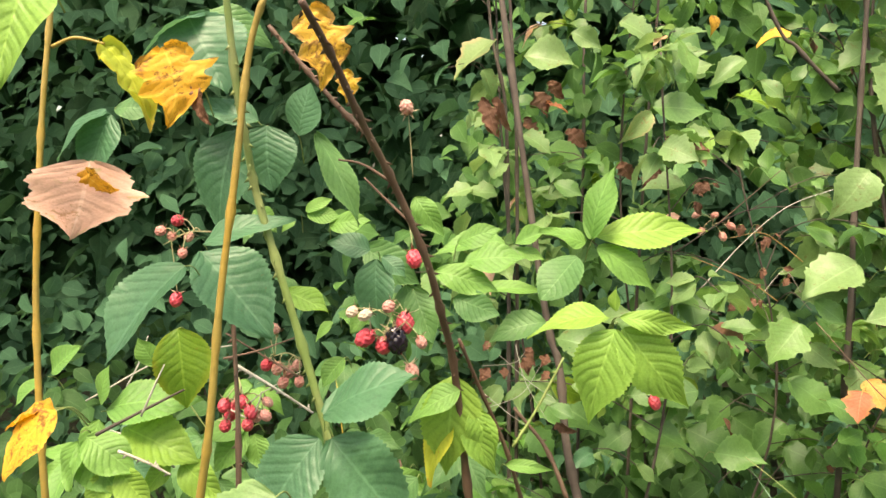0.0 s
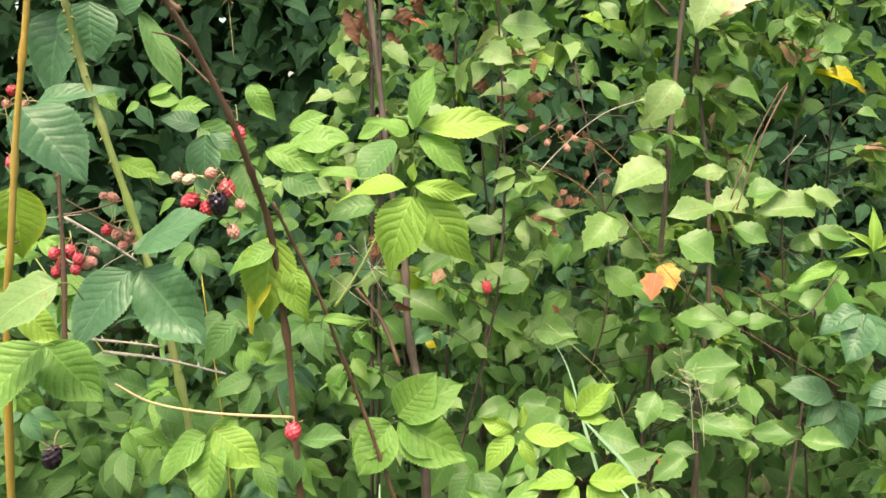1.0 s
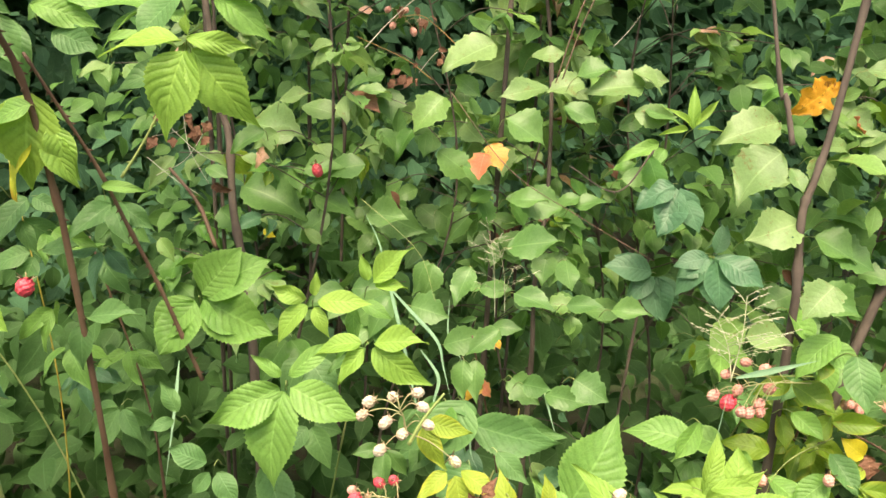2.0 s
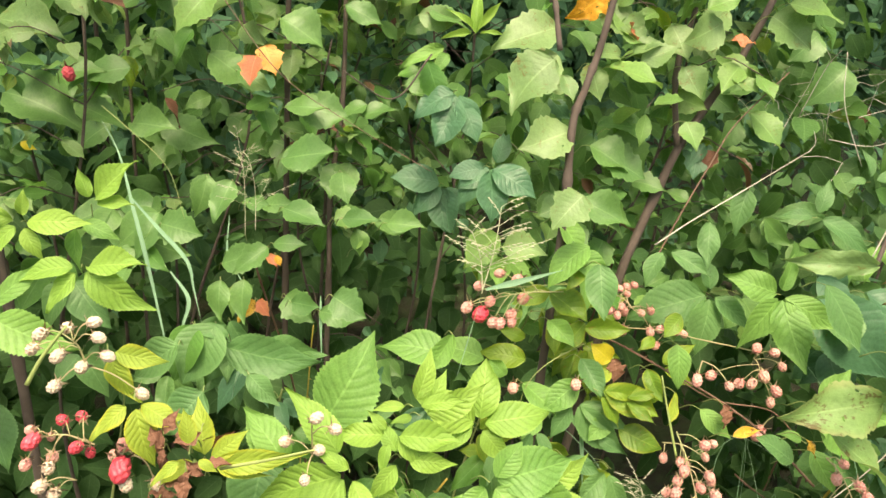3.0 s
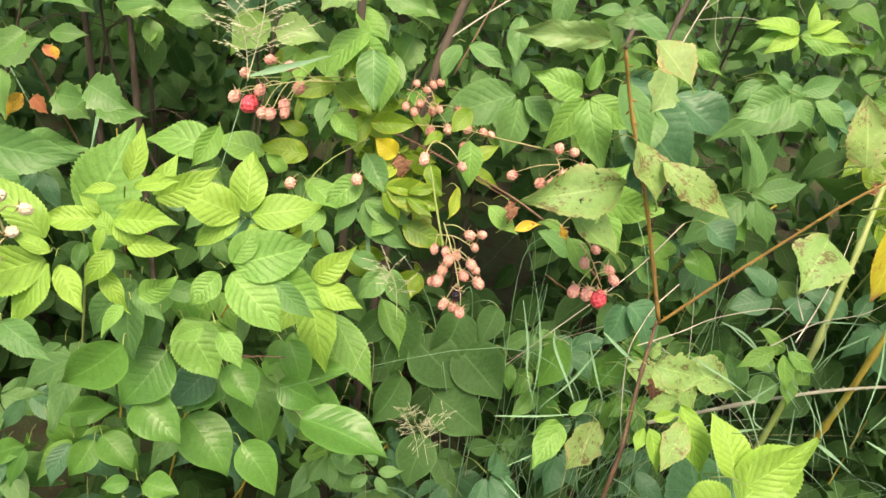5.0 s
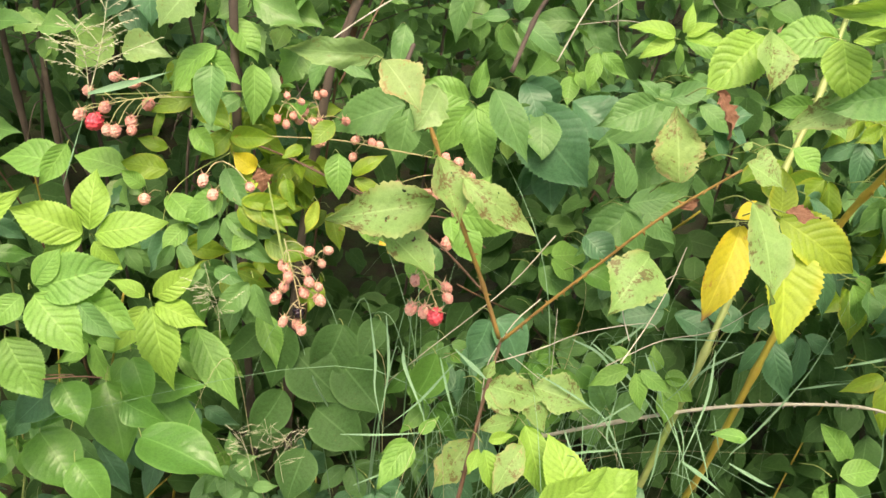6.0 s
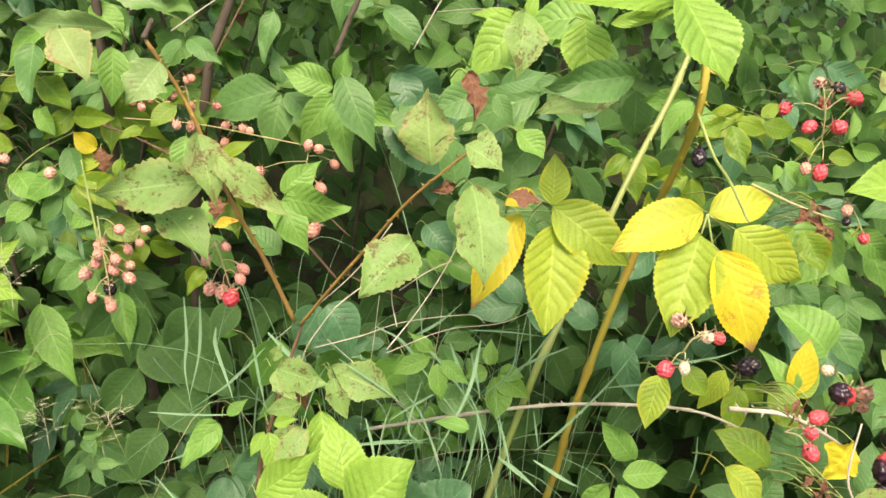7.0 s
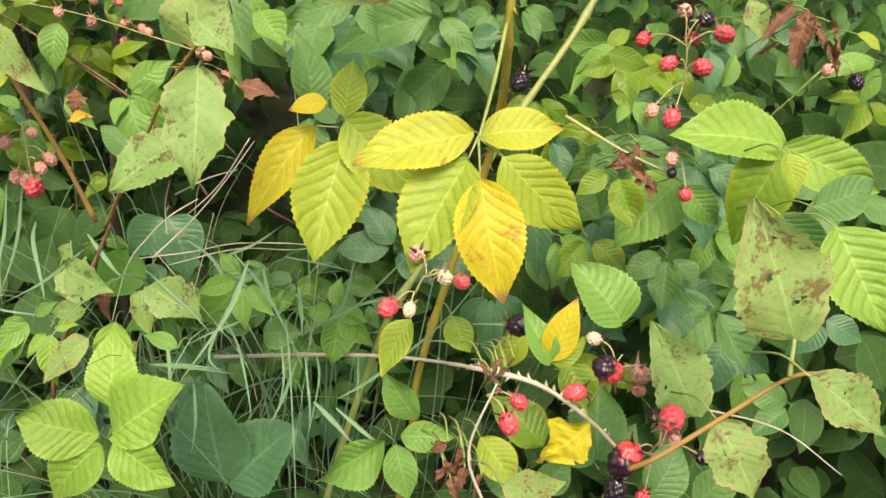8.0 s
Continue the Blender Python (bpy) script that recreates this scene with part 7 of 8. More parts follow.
spray(F, "bramble", "mid", (1.591, -0.064, 0.847), (1.555, -0.045, 0.878), (1.613, -0.058, 0.881), (1.580, -0.036, 0.906), w=1.1)
spray(F, "bramble", "mid", (1.537, -0.068, 0.822), (1.502, -0.054, 0.845), (1.560, -0.064, 0.852), w=1.1)

cane(J, "brown", 6, (-0.066, 0.667, 1.583), (-0.089, 0.669, 1.603), (-0.127, 0.674, 1.646), (-0.157, 0.677, 1.681))
cane(J, "brown", 3, (-0.048, 0.663, 1.542), (-0.073, 0.664, 1.557), (-0.094, 0.665, 1.561))
cane(J, "brown", 3, (-0.027, 0.659, 1.502), (-0.048, 0.661, 1.522), (-0.071, 0.663, 1.545))
cane(J, "brown", 9, (0.028, 0.753, 1.197), (0.012, 0.728, 1.347), (-0.001, 0.695, 1.412), (-0.016, 0.662, 1.473), (-0.043, 0.629, 1.542), (-0.065, 0.594, 1.590), (-0.082, 0.558, 1.634), (-0.098, 0.522, 1.668), to_ground=True)
cane(J, "brown", 6, (0.165, 0.815, 0.956), (0.140, 0.811, 1.032), (0.116, 0.806, 1.104), (0.090, 0.792, 1.179), (0.067, 0.770, 1.254), (0.039, 0.747, 1.324), (0.016, 0.723, 1.383))
cane(J, "dead", 2.2, (1.254, 0.299, 0.861), (1.223, 0.294, 0.841), (1.201, 0.286, 0.820), (1.178, 0.272, 0.792), (1.160, 0.238, 0.739), (1.153, 0.216, 0.708))
cane(J, "dead", 2.0, (1.191, 0.274, 0.800), (1.245, 0.266, 0.814), (1.295, 0.260, 0.830), (1.369, 0.242, 0.841), (1.385, 0.231, 0.834))
cane(J, "dead", 1.2, (1.207, 0.275, 0.809), (1.256, 0.227, 0.770), (1.301, 0.181, 0.730), (1.314, 0.151, 0.698))
cane(J, "dead", 1.0, (1.271, 0.286, 0.853), (1.255, 0.252, 0.801), (1.239, 0.225, 0.759), (1.230, 0.203, 0.726))
cane(J, "dead", 1.4, (0.054, 1.128, 1.211), (0.102, 1.082, 1.183), (0.139, 1.064, 1.163), thorny=False, name="dead_twig")
cane(J, "dead", 1.4, (0.089, 1.136, 1.262), (0.137, 1.088, 1.228), (0.166, 1.074, 1.212), thorny=False, name="dead_twig")
cane(J, "dead", 1.4, (0.069, 1.114, 1.183), (0.119, 1.088, 1.213), (0.151, 1.095, 1.259), thorny=False, name="dead_twig")
cane(J, "dead", 1.4, (0.114, 1.135, 1.279), (0.126, 1.092, 1.231), (0.156, 1.065, 1.180), thorny=False, name="dead_twig")
cane(J, "dead", 1.4, (0.063, 1.137, 1.244), (0.109, 1.107, 1.257), (0.127, 1.107, 1.274), thorny=False, name="dead_twig")
spray(J, "ragged", "brown", (0.159, 1.095, 1.274), (0.151, 1.081, 1.258), w=.9, stem=0)
spray(J, "ragged", "brown", (0.132, 1.085, 1.287), (0.126, 1.069, 1.266), w=.9, stem=0)
spray(J, "ragged", "brown", (0.140, 1.126, 1.264), (0.128, 1.113, 1.247), w=.9, stem=0)
spray(J, "ragged", "brown", (0.075, 1.157, 1.280), (0.066, 1.145, 1.268), w=.9, stem=0)
spray(J, "ragged", "brown", (0.166, 1.045, 1.183), (0.184, 1.024, 1.170), w=.9, stem=0)
spray(J, "ragged", "brown", (0.128, 1.140, 1.257), (0.136, 1.119, 1.236), w=.9, stem=0)
spray(J, "ragged", "brown", (0.159, 1.078, 1.252), (0.149, 1.066, 1.241), w=.9, stem=0)
spray(J, "ragged", "brown", (0.073, 1.122, 1.245), (0.057, 1.109, 1.227), w=.9, stem=0)
spray(J, "ragged", "brown", (0.096, 1.133, 1.243), (0.097, 1.117, 1.230), w=.9, stem=0)

cane(W, "golden", 6, (-0.271, 0.479, 1.329), (-0.275, 0.485, 1.382), (-0.278, 0.494, 1.462), (-0.276, 0.500, 1.528), (-0.273, 0.507, 1.594), (-0.267, 0.515, 1.667), to_ground=True, thorny=False)
cane(W, "golden", 3, (-0.267, 0.512, 1.635), (-0.251, 0.512, 1.641), (-0.231, 0.512, 1.637))
spray(W, "ragged", "lemon", (-0.233, 0.512, 1.638), (-0.181, 0.487, 1.594), w=.55)
spray(W, "ragged", "scorched", (-0.192, 0.512, 1.635), (-0.164, 0.487, 1.596), w=1.3)
spray(W, "ragged", "brown", (-0.168, 0.509, 1.609), (-0.167, 0.496, 1.585), w=.7)
spray(W, "blighted", "pink", (-0.226, 0.473, 1.557), (-0.227, 0.448, 1.512), w=2.2)
spray(W, "ragged", "scorched", (-0.227, 0.468, 1.552), (-0.217, 0.456, 1.534), w=1.2)
spray(W, "blighted", "scorched", (-0.243, 0.447, 1.401), (-0.276, 0.424, 1.375), w=1.35)
spray(W, "ragged", "scorched", (-0.250, 0.457, 1.399), (-0.275, 0.448, 1.402), w=.9)
spray(W, "blighted", "sage", (-0.101, 0.424, 1.355), (-0.155, 0.394, 1.333), w=1.1)
spray(W, "smooth", "lime", (-0.237, 0.435, 1.667), (-0.249, 0.407, 1.597), w=1.1)
spray(W, "ragged", "dry", (-0.113, 0.638, 1.690), (-0.085, 0.614, 1.631), w=1.0)
spray(W, "ragged", "dry", (-0.083, 0.632, 1.636), (-0.076, 0.623, 1.612))
cane(W, "golden", 7, (-0.167, 0.483, 1.327), (-0.158, 0.481, 1.380), (-0.149, 0.483, 1.464), (-0.137, 0.485, 1.547), (-0.126, 0.486, 1.626), (-0.114, 0.483, 1.663), to_ground=True, thorny=False)

berries(S, (0.514, 1.397, 1.448), ("pink", (0.486, 1.374, 1.439), 13.6), ("pink", (0.529, 1.380, 1.429), 13.7), ("pink", (0.546, 1.387, 1.448), 13.7), ("pink", (0.477, 1.381, 1.469), 11.9), ("pink", (0.511, 1.377, 1.469), 11.9))
cane(S, "dead", 2.4, (0.388, 1.088, 1.377), (0.452, 1.095, 1.446), (0.517, 1.101, 1.498), (0.586, 1.103, 1.524))
cane(S, "trunk", 9, (0.125, 1.397, 1.448), (0.119, 1.421, 1.673), (0.098, 1.432, 1.785), (0.087, 1.442, 1.877), (0.048, 1.478, 2.427), to_ground=True)
cane(S, "trunk", 9, (0.142, 1.397, 1.448), (0.139, 1.421, 1.673), (0.128, 1.442, 1.877), (0.110, 1.476, 2.427), to_ground=True)
cane(S, "trunk", 9, (0.327, 1.725, 1.699), (0.327, 1.738, 1.823), (0.331, 1.751, 1.947), (0.342, 1.786, 2.497), to_ground=True)
cane(S, "trunk", 8, (0.410, 1.506, 1.528), (0.424, 1.526, 1.714), (0.441, 1.545, 1.900), (0.471, 1.579, 2.450), to_ground=True)
cane(S, "trunk", 9, (0.790, 1.405, 1.042), (0.811, 1.427, 1.253), (0.822, 1.462, 1.592), (0.852, 1.494, 1.889), (0.885, 1.530, 2.439), to_ground=True)
cane(S, "trunk", 8, (0.702, 1.322, 1.692), (0.630, 1.330, 1.768), (0.573, 1.339, 1.854), (0.354, 1.374, 2.404))
# sage gives way to the darker shrub tone under 1.18 m, standing for shade
spray(S, "ovate", "blushing", (0.094, 1.383, 1.791), (0.010, 1.348, 1.733))
spray(S, "ovate", "sage", (0.149, 1.380, 1.762), (0.247, 1.349, 1.751), w=1.1)
spray(S, "ovate", "shrub", (0.134, 1.421, 1.678), (0.195, 1.404, 1.686))
spray(S, "ragged", "red", (0.195, 1.421, 1.681), (0.239, 1.408, 1.674), w=.5)
spray(S, "ragged", "brown", (0.099, 1.372, 1.688), (0.108, 1.349, 1.628), w=.5)
spray(S, "ragged", "brown", (0.074, 1.372, 1.688), (0.093, 1.346, 1.623), w=.5)
spray(S, "ovate", "shrub", (0.211, 1.406, 1.529), (0.269, 1.384, 1.505))
spray(S, "ovate", "blushing", (0.370, 1.318, 1.656), (0.320, 1.293, 1.604), w=.75)
spray(S, "ovate", "shrub", (0.372, 1.319, 1.664), (0.468, 1.289, 1.666))
spray(S, "ovate", "shrub", (0.391, 1.333, 1.797), (0.461, 1.305, 1.760))
spray(S, "ovate", "sage", (0.436, 1.377, 1.732), (0.493, 1.359, 1.756))
spray(S, "ovate", "dry", (0.514, 1.439, 1.848), (0.518, 1.425, 1.812))
spray(S, "ovate", "dry", (0.639, 1.384, 1.806), (0.567, 1.365, 1.797))
spray(S, "ovate", "shrub", (0.644, 1.375, 1.717), (0.666, 1.366, 1.750))
spray(S, "ovate", "lime", (0.540, 1.372, 1.690), (0.598, 1.352, 1.676))
spray(S, "ovate", "shrub", (0.758, 1.372, 1.690), (0.719, 1.349, 1.636))
spray(S, "ovate", "sage", (0.764, 1.330, 1.768), (0.691, 1.308, 1.737))
spray(S, "ovate", "sage", (0.640, 1.106, 1.552), (0.582, 1.078, 1.491), w=1.2)
spray(S, "ovate", "sage", (0.622, 1.092, 1.412), (0.524, 1.061, 1.374), w=1.2)
spray(S, "ovate", "shrub_light", (0.537, 1.082, 1.323), (0.479, 1.056, 1.273))
spray(S, "ovate", "shrub", (0.564, 1.171, 1.213), (0.622, 1.140, 1.164), w=1.1)
spray(S, "maple", "apricot", (0.608, 1.026, 1.253), (0.623, 0.997, 1.217), w=1.2)
spray(S, "maple", "red", (0.595, 1.014, 1.240), (0.578, 0.994, 1.201), w=1.1)
spray(S, "ovate", "shrub", (0.561, 1.308, 1.559), (0.613, 1.284, 1.522))
spray(S, "ovate", "shrub", (0.473, 1.386, 1.345), (0.393, 1.362, 1.323))
spray(S, "ovate", "shrub", (0.308, 1.168, 1.186), (0.379, 1.148, 1.199))
spray(S, "ovate", "shrub", (0.326, 1.163, 1.138), (0.406, 1.133, 1.109))
spray(S, "ovate", "shrub", (0.153, 1.259, 1.094), (0.196, 1.236, 1.052))
spray(S, "ovate", "shrub", (0.557, 1.086, 1.357), (0.600, 1.064, 1.325))
spray(S, "ovate", "shrub", (0.449, 1.275, 1.246), (0.489, 1.252, 1.204))
spray(S, "ovate", "glossy", (0.515, 1.275, 1.246), (0.475, 1.251, 1.194))
spray(S, "ovate", "sage", (0.722, 1.094, 1.342), (0.629, 1.077, 1.332))
spray(S, "ovate", "sage", (0.792, 1.424, 1.413), (0.651, 1.385, 1.352), w=1.2)
spray(S, "ovate", "sage", (0.716, 1.178, 1.392), (0.775, 1.156, 1.411))
spray(S, "ovate", "sage", (0.890, 1.746, 1.600), (0.806, 1.703, 1.507), w=1.2)
spray(S, "ovate", "shrub", (0.786, 1.226, 1.551), (0.860, 1.192, 1.542), w=1.1)
spray(S, "ovate", "shrub", (0.762, 1.066, 1.362), (0.821, 1.043, 1.388), w=1.2)
spray(S, "ovate", "sage", (0.800, 1.056, 1.342), (0.849, 1.036, 1.353))
spray(S, "ovate", "sage", (0.858, 1.060, 1.360), (0.918, 1.035, 1.370))
spray(S, "ovate", "shrub", (0.835, 1.038, 1.280), (0.878, 1.022, 1.313))
spray(S, "ovate", "shrub", (0.858, 0.997, 1.316), (0.923, 0.964, 1.299))
spray(S, "ovate", "shrub", (0.738, 1.052, 1.316), (0.795, 1.021, 1.292))
spray(S, "ovate", "shrub", (0.636, 1.041, 1.293), (0.701, 1.004, 1.260), w=1.2)
spray(S, "ovate", "shrub_light", (0.692, 1.456, 1.277), (0.594, 1.421, 1.212))
spray(S, "ovate", "shrub", (0.663, 1.044, 1.158), (0.744, 1.007, 1.149), w=1.2)
spray(S, "ovate", "shrub", (0.766, 1.035, 1.146), (0.821, 1.014, 1.166))
spray(S, "ovate", "shrub", (0.649, 1.088, 1.076), (0.717, 1.056, 1.064), w=1.2)
spray(S, "ovate", "shrub", (0.751, 1.042, 1.061), (0.722, 1.017, 1.007), w=1.2)
spray(S, "ovate", "shrub_light", (0.707, 0.963, 0.992), (0.754, 0.945, 1.000))
spray(S, "ovate", "shrub", (0.780, 0.983, 0.972), (0.846, 0.956, 0.984))
spray(S, "ovate", "shrub", (0.744, 0.959, 0.975), (0.746, 0.937, 0.933))
spray(S, "ovate", "shrub", (0.942, 1.062, 1.508), (0.981, 1.045, 1.510))
spray(S, "ovate", "shrub", (0.861, 1.533, 1.736), (0.939, 1.499, 1.735))
spray(S, "ovate", "yellow", (0.906, 1.142, 1.579), (0.987, 1.102, 1.561), w=.45)
spray(S, "ovate", "shrub", (0.533, 1.095, 1.231), (0.595, 1.059, 1.196), w=1.2)
spray(S, "ovate", "shrub", (0.414, 1.161, 1.196), (0.318, 1.142, 1.190))
spray(S, "ovate", "shrub", (0.402, 1.486, 1.022), (0.529, 1.432, 1.013))
spray(S, "ovate", "shrub", (0.690, 1.439, 1.048), (0.610, 1.409, 0.994))
spray(S, "ovate", "glossy", (0.831, 0.915, 1.253), (0.851, 0.881, 1.194))
spray(S, "ovate", "glossy", (0.813, 0.996, 1.217), (0.849, 0.983, 1.238))
spray(S, "maple", "pink", (0.791, 1.194, 1.747), (0.725, 1.156, 1.672), w=1.0)
spray(S, "maple", "sage", (0.736, 1.183, 1.724), (0.687, 1.154, 1.645), w=1.1)
spray(S, "ovate", "sage", (0.987, 0.812, 1.274), (0.904, 0.796, 1.222), w=1.25)
spray(S, "ovate", "sage", (0.994, 0.793, 1.255), (0.998, 0.759, 1.225), w=1)
spray(S, "ovate", "shrub_light", (1.065, 0.788, 1.269), (1.131, 0.743, 1.258), w=1.1)
spray(S, "ovate", "sage", (1.121, 0.796, 1.276), (1.167, 0.771, 1.306), w=1.1)
spray(S, "ovate", "sage", (1.182, 0.777, 1.273), (1.197, 0.737, 1.234), w=1.2)
spray(S, "ovate", "shrub_light", (1.130, 0.683, 1.213), (1.134, 0.649, 1.183), w=1.2)
spray(S, "ovate", "sage", (1.111, 0.819, 1.395), (1.188, 0.773, 1.391), w=0.9)
spray(S, "ovate", "sage", (1.007, 0.773, 1.180), (0.924, 0.766, 1.156), w=1.3)
spray(S, "ovate", "shrub", (1.082, 0.801, 1.135), (1.141, 0.755, 1.115), w=1.2)
spray(S, "ovate", "shrub", (1.158, 0.814, 1.171), (1.081, 0.820, 1.186), w=1.2)
spray(S, "ovate", "shrub", (1.019, 0.736, 1.086), (1.075, 0.691, 1.067), w=1.1)
spray(S, "ovate", "sage", (1.227, 0.765, 1.338), (1.158, 0.752, 1.306), w=1.2)
spray(S, "ovate", "shrub_light", (1.199, 0.769, 1.356), (1.241, 0.744, 1.383), w=1.1)
spray(S, "ovate", "sage", (1.268, 0.769, 1.258), (1.300, 0.733, 1.246), w=1.1)
spray(S, "ovate", "shrub_light", (1.107, 0.838, 1.321), (1.134, 0.801, 1.301), w=1.2)
spray(S, "ovate", "sage", (1.048, 0.815, 1.269), (1.052, 0.776, 1.226), w=1.2)
spray(S, "ovate", "sage", (1.343, 0.795, 1.349), (1.385, 0.740, 1.313), w=1.2)
spray(S, "ovate", "shrub_light", (1.353, 0.777, 1.370), (1.416, 0.723, 1.357), w=0.9)
spray(S, "ovate", "sage", (1.172, 0.807, 1.328), (1.180, 0.761, 1.284), w=1.2)
spray(S, "ovate", "sage", (1.266, 0.804, 1.353), (1.210, 0.788, 1.320), w=1.1)
spray(S, "ovate", "shrub", (1.475, 0.825, 1.324), (1.413, 0.807, 1.280), w=1.1)
spray(S, "ovate", "shrub", (1.559, 0.827, 1.271), (1.484, 0.809, 1.217), w=1.2)
spray(S, "ovate", "shrub_light", (1.325, 0.774, 1.205), (1.356, 0.720, 1.163), w=1.1)
spray(S, "ovate", "sage", (1.115, 0.811, 1.286), (1.150, 0.787, 1.318), w=1.1)
spray(S, "ovate", "shrub", (1.115, 0.839, 1.165), (1.149, 0.780, 1.112), w=1.3)
cane(S, "dead", 1.4, (1.513, 0.872, 1.212), (1.576, 0.870, 1.228), (1.648, 0.868, 1.252), (1.702, 0.863, 1.256), thorny=False, name="dead_twig")
cane(S, "dead", 1.0, (1.439, 0.791, 1.194), (1.476, 0.795, 1.200), (1.507, 0.798, 1.197), (1.542, 0.795, 1.190), thorny=False, name="dead_twig")
cane(S, "dead", 1.0, (1.419, 0.846, 1.198), (1.452, 0.861, 1.226), (1.474, 0.879, 1.251), (1.501, 0.889, 1.268), thorny=False, name="dead_twig")
cane(S, "dead", 1.6, (1.486, 0.872, 1.141), (1.465, 0.904, 1.158), (1.458, 0.935, 1.185), (1.438, 0.966, 1.206), thorny=False, name="dead_twig")
cane(S, "dead", 1.0, (1.439, 0.893, 1.226), (1.501, 0.877, 1.206), (1.554, 0.858, 1.173), (1.593, 0.861, 1.185), thorny=False, name="dead_twig")
cane(S, "dead", 1.5, (1.427, 0.813, 1.140), (1.467, 0.834, 1.186), (1.515, 0.855, 1.243), (1.547, 0.878, 1.292), thorny=False, name="dead_twig")
cane(S, "dead", 1.4, (1.475, 0.858, 1.235), (1.542, 0.853, 1.246), (1.589, 0.856, 1.259), (1.638, 0.853, 1.265), thorny=False, name="dead_twig")
cane(S, "dead", 1.5, (1.498, 0.968, 1.299), (1.527, 0.986, 1.329), (1.569, 0.992, 1.344), (1.598, 1.009, 1.376), thorny=False, name="dead_twig")
cane(S, "dead", 1.7, (1.533, 0.812, 1.213), (1.584, 0.822, 1.246), (1.626, 0.820, 1.243), (1.674, 0.825, 1.266), thorny=False, name="dead_twig")
cane(S, "dead", 1.5, (1.554, 0.873, 1.132), (1.536, 0.920, 1.186), (1.525, 0.961, 1.235), (1.515, 0.995, 1.273), thorny=False, name="dead_twig")
cane(S, "dead", 1.0, (1.550, 0.830, 1.153), (1.561, 0.851, 1.173), (1.558, 0.879, 1.196), (1.562, 0.900, 1.218), thorny=False, name="dead_twig")
cane(S, "trunk", 12, (0.672, 1.192, 1.335), (0.683, 1.218, 1.524), (0.703, 1.252, 1.773), (0.74, 1.30, 2.30), to_ground=True)
cane(S, "brown", 3, (0.747, 0.947, 1.543), (0.708, 0.936, 1.463), (0.673, 0.921, 1.359))
cane(S, "brown", 1.6, (0.543, 1.051, 1.333), (0.623, 0.966, 1.223), (0.718, 0.895, 1.162), (0.824, 0.843, 1.104), thorny=False)
spray(S, "ovate", "sage", (0.207, 1.310, 1.249), (0.315, 1.241, 1.241))
spray(S, "ovate", "sage", (0.307, 1.266, 1.287), (0.382, 1.220, 1.286))
spray(S, "ovate", "sage", (0.266, 1.235, 1.298), (0.322, 1.208, 1.320))
spray(S, "ovate", "shrub", (0.248, 0.976, 1.276), (0.196, 0.962, 1.249))
spray(S, "ovate", "shrub", (0.148, 1.464, 1.169), (0.185, 1.415, 1.121))
spray(S, "ovate", "shrub", (0.183, 1.426, 1.104), (0.310, 1.343, 1.091), w=1.2)
spray(S, "ovate", "shrub", (0.361, 1.369, 1.055), (0.286, 1.351, 1.019), w=1.2)
spray(S, "ovate", "shrub", (0.426, 1.328, 1.172), (0.331, 1.315, 1.146))
spray(S, "ovate", "shrub_light", (0.535, 1.582, 1.214), (0.604, 1.558, 1.306), w=.8)
spray(S, "ovate", "sage", (0.705, 1.453, 1.309), (0.803, 1.397, 1.331))
spray(S, "ovate", "shrub", (0.645, 1.099, 1.052), (0.717, 1.063, 1.082), w=1.2)
spray(S, "ovate", "shrub", (0.639, 1.026, 1.161), (0.702, 0.989, 1.171))
spray(S, "ovate", "shrub", (0.516, 1.011, 1.054), (0.500, 0.979, 1.003), w=1.1)
spray(S, "ovate", "shrub", (0.516, 0.760, 0.993), (0.504, 0.731, 0.949))
spray(S, "ovate", "shrub", (0.466, 1.318, 1.211), (0.506, 1.302, 1.239))
spray(S, "ovate", "shrub", (0.485, 1.432, 1.314), (0.491, 1.382, 1.245), w=1.2)
spray(S, "ovate", "shrub", (0.695, 1.630, 1.312), (0.690, 1.591, 1.254))
spray(S, "ovate", "shrub", (0.572, 1.064, 1.211), (0.619, 1.025, 1.192))
spray(S, "ovate", "shrub", (0.157, 1.047, 1.208), (0.193, 1.021, 1.197))
spray(S, "ovate", "shrub_light", (0.103, 0.922, 1.127), (0.122, 0.898, 1.104))
spray(S, "ovate", "shrub", (0.620, 1.521, 1.029), (0.706, 1.438, 0.973), w=1.1)
spray(S, "ovate", "shrub", (0.454, 1.322, 1.074), (0.541, 1.254, 1.046))
spray(S, "ovate", "shrub", (0.543, 0.846, 0.919), (0.565, 0.839, 0.947))
spray(S, "ovate", "shrub", (0.614, 0.873, 0.901), (0.632, 0.851, 0.883))
spray(S, "ovate", "dry", (0.610, 0.933, 0.949), (0.615, 0.921, 0.935))
spray(S, "ovate", "dry", (0.567, 0.846, 0.917), (0.534, 0.835, 0.894))
spray(S, "ovate", "yellow", (0.233, 1.229, 1.061), (0.252, 1.213, 1.050))
berries(S, (0.318, 1.136, 1.201), ("red", (0.329, 1.109, 1.194), 17.5))
cane(S, "trunk", 17, (0.220, 1.009, 0.921), (0.212, 1.046, 1.016), (0.191, 1.091, 1.126), (0.184, 1.135, 1.245), (0.163, 1.178, 1.347), (0.095, 1.317, 1.897), to_ground=True)
cane(S, "brown", 7, (0.173, 0.976, 1.097), (0.146, 1.006, 1.160), (0.103, 1.036, 1.209))
spray(S, "ovate", "sage", (1.021, 0.866, 1.273), (0.935, 0.843, 1.219), w=1.2)
spray(S, "ovate", "sage", (1.022, 0.877, 1.312), (0.912, 0.869, 1.286))
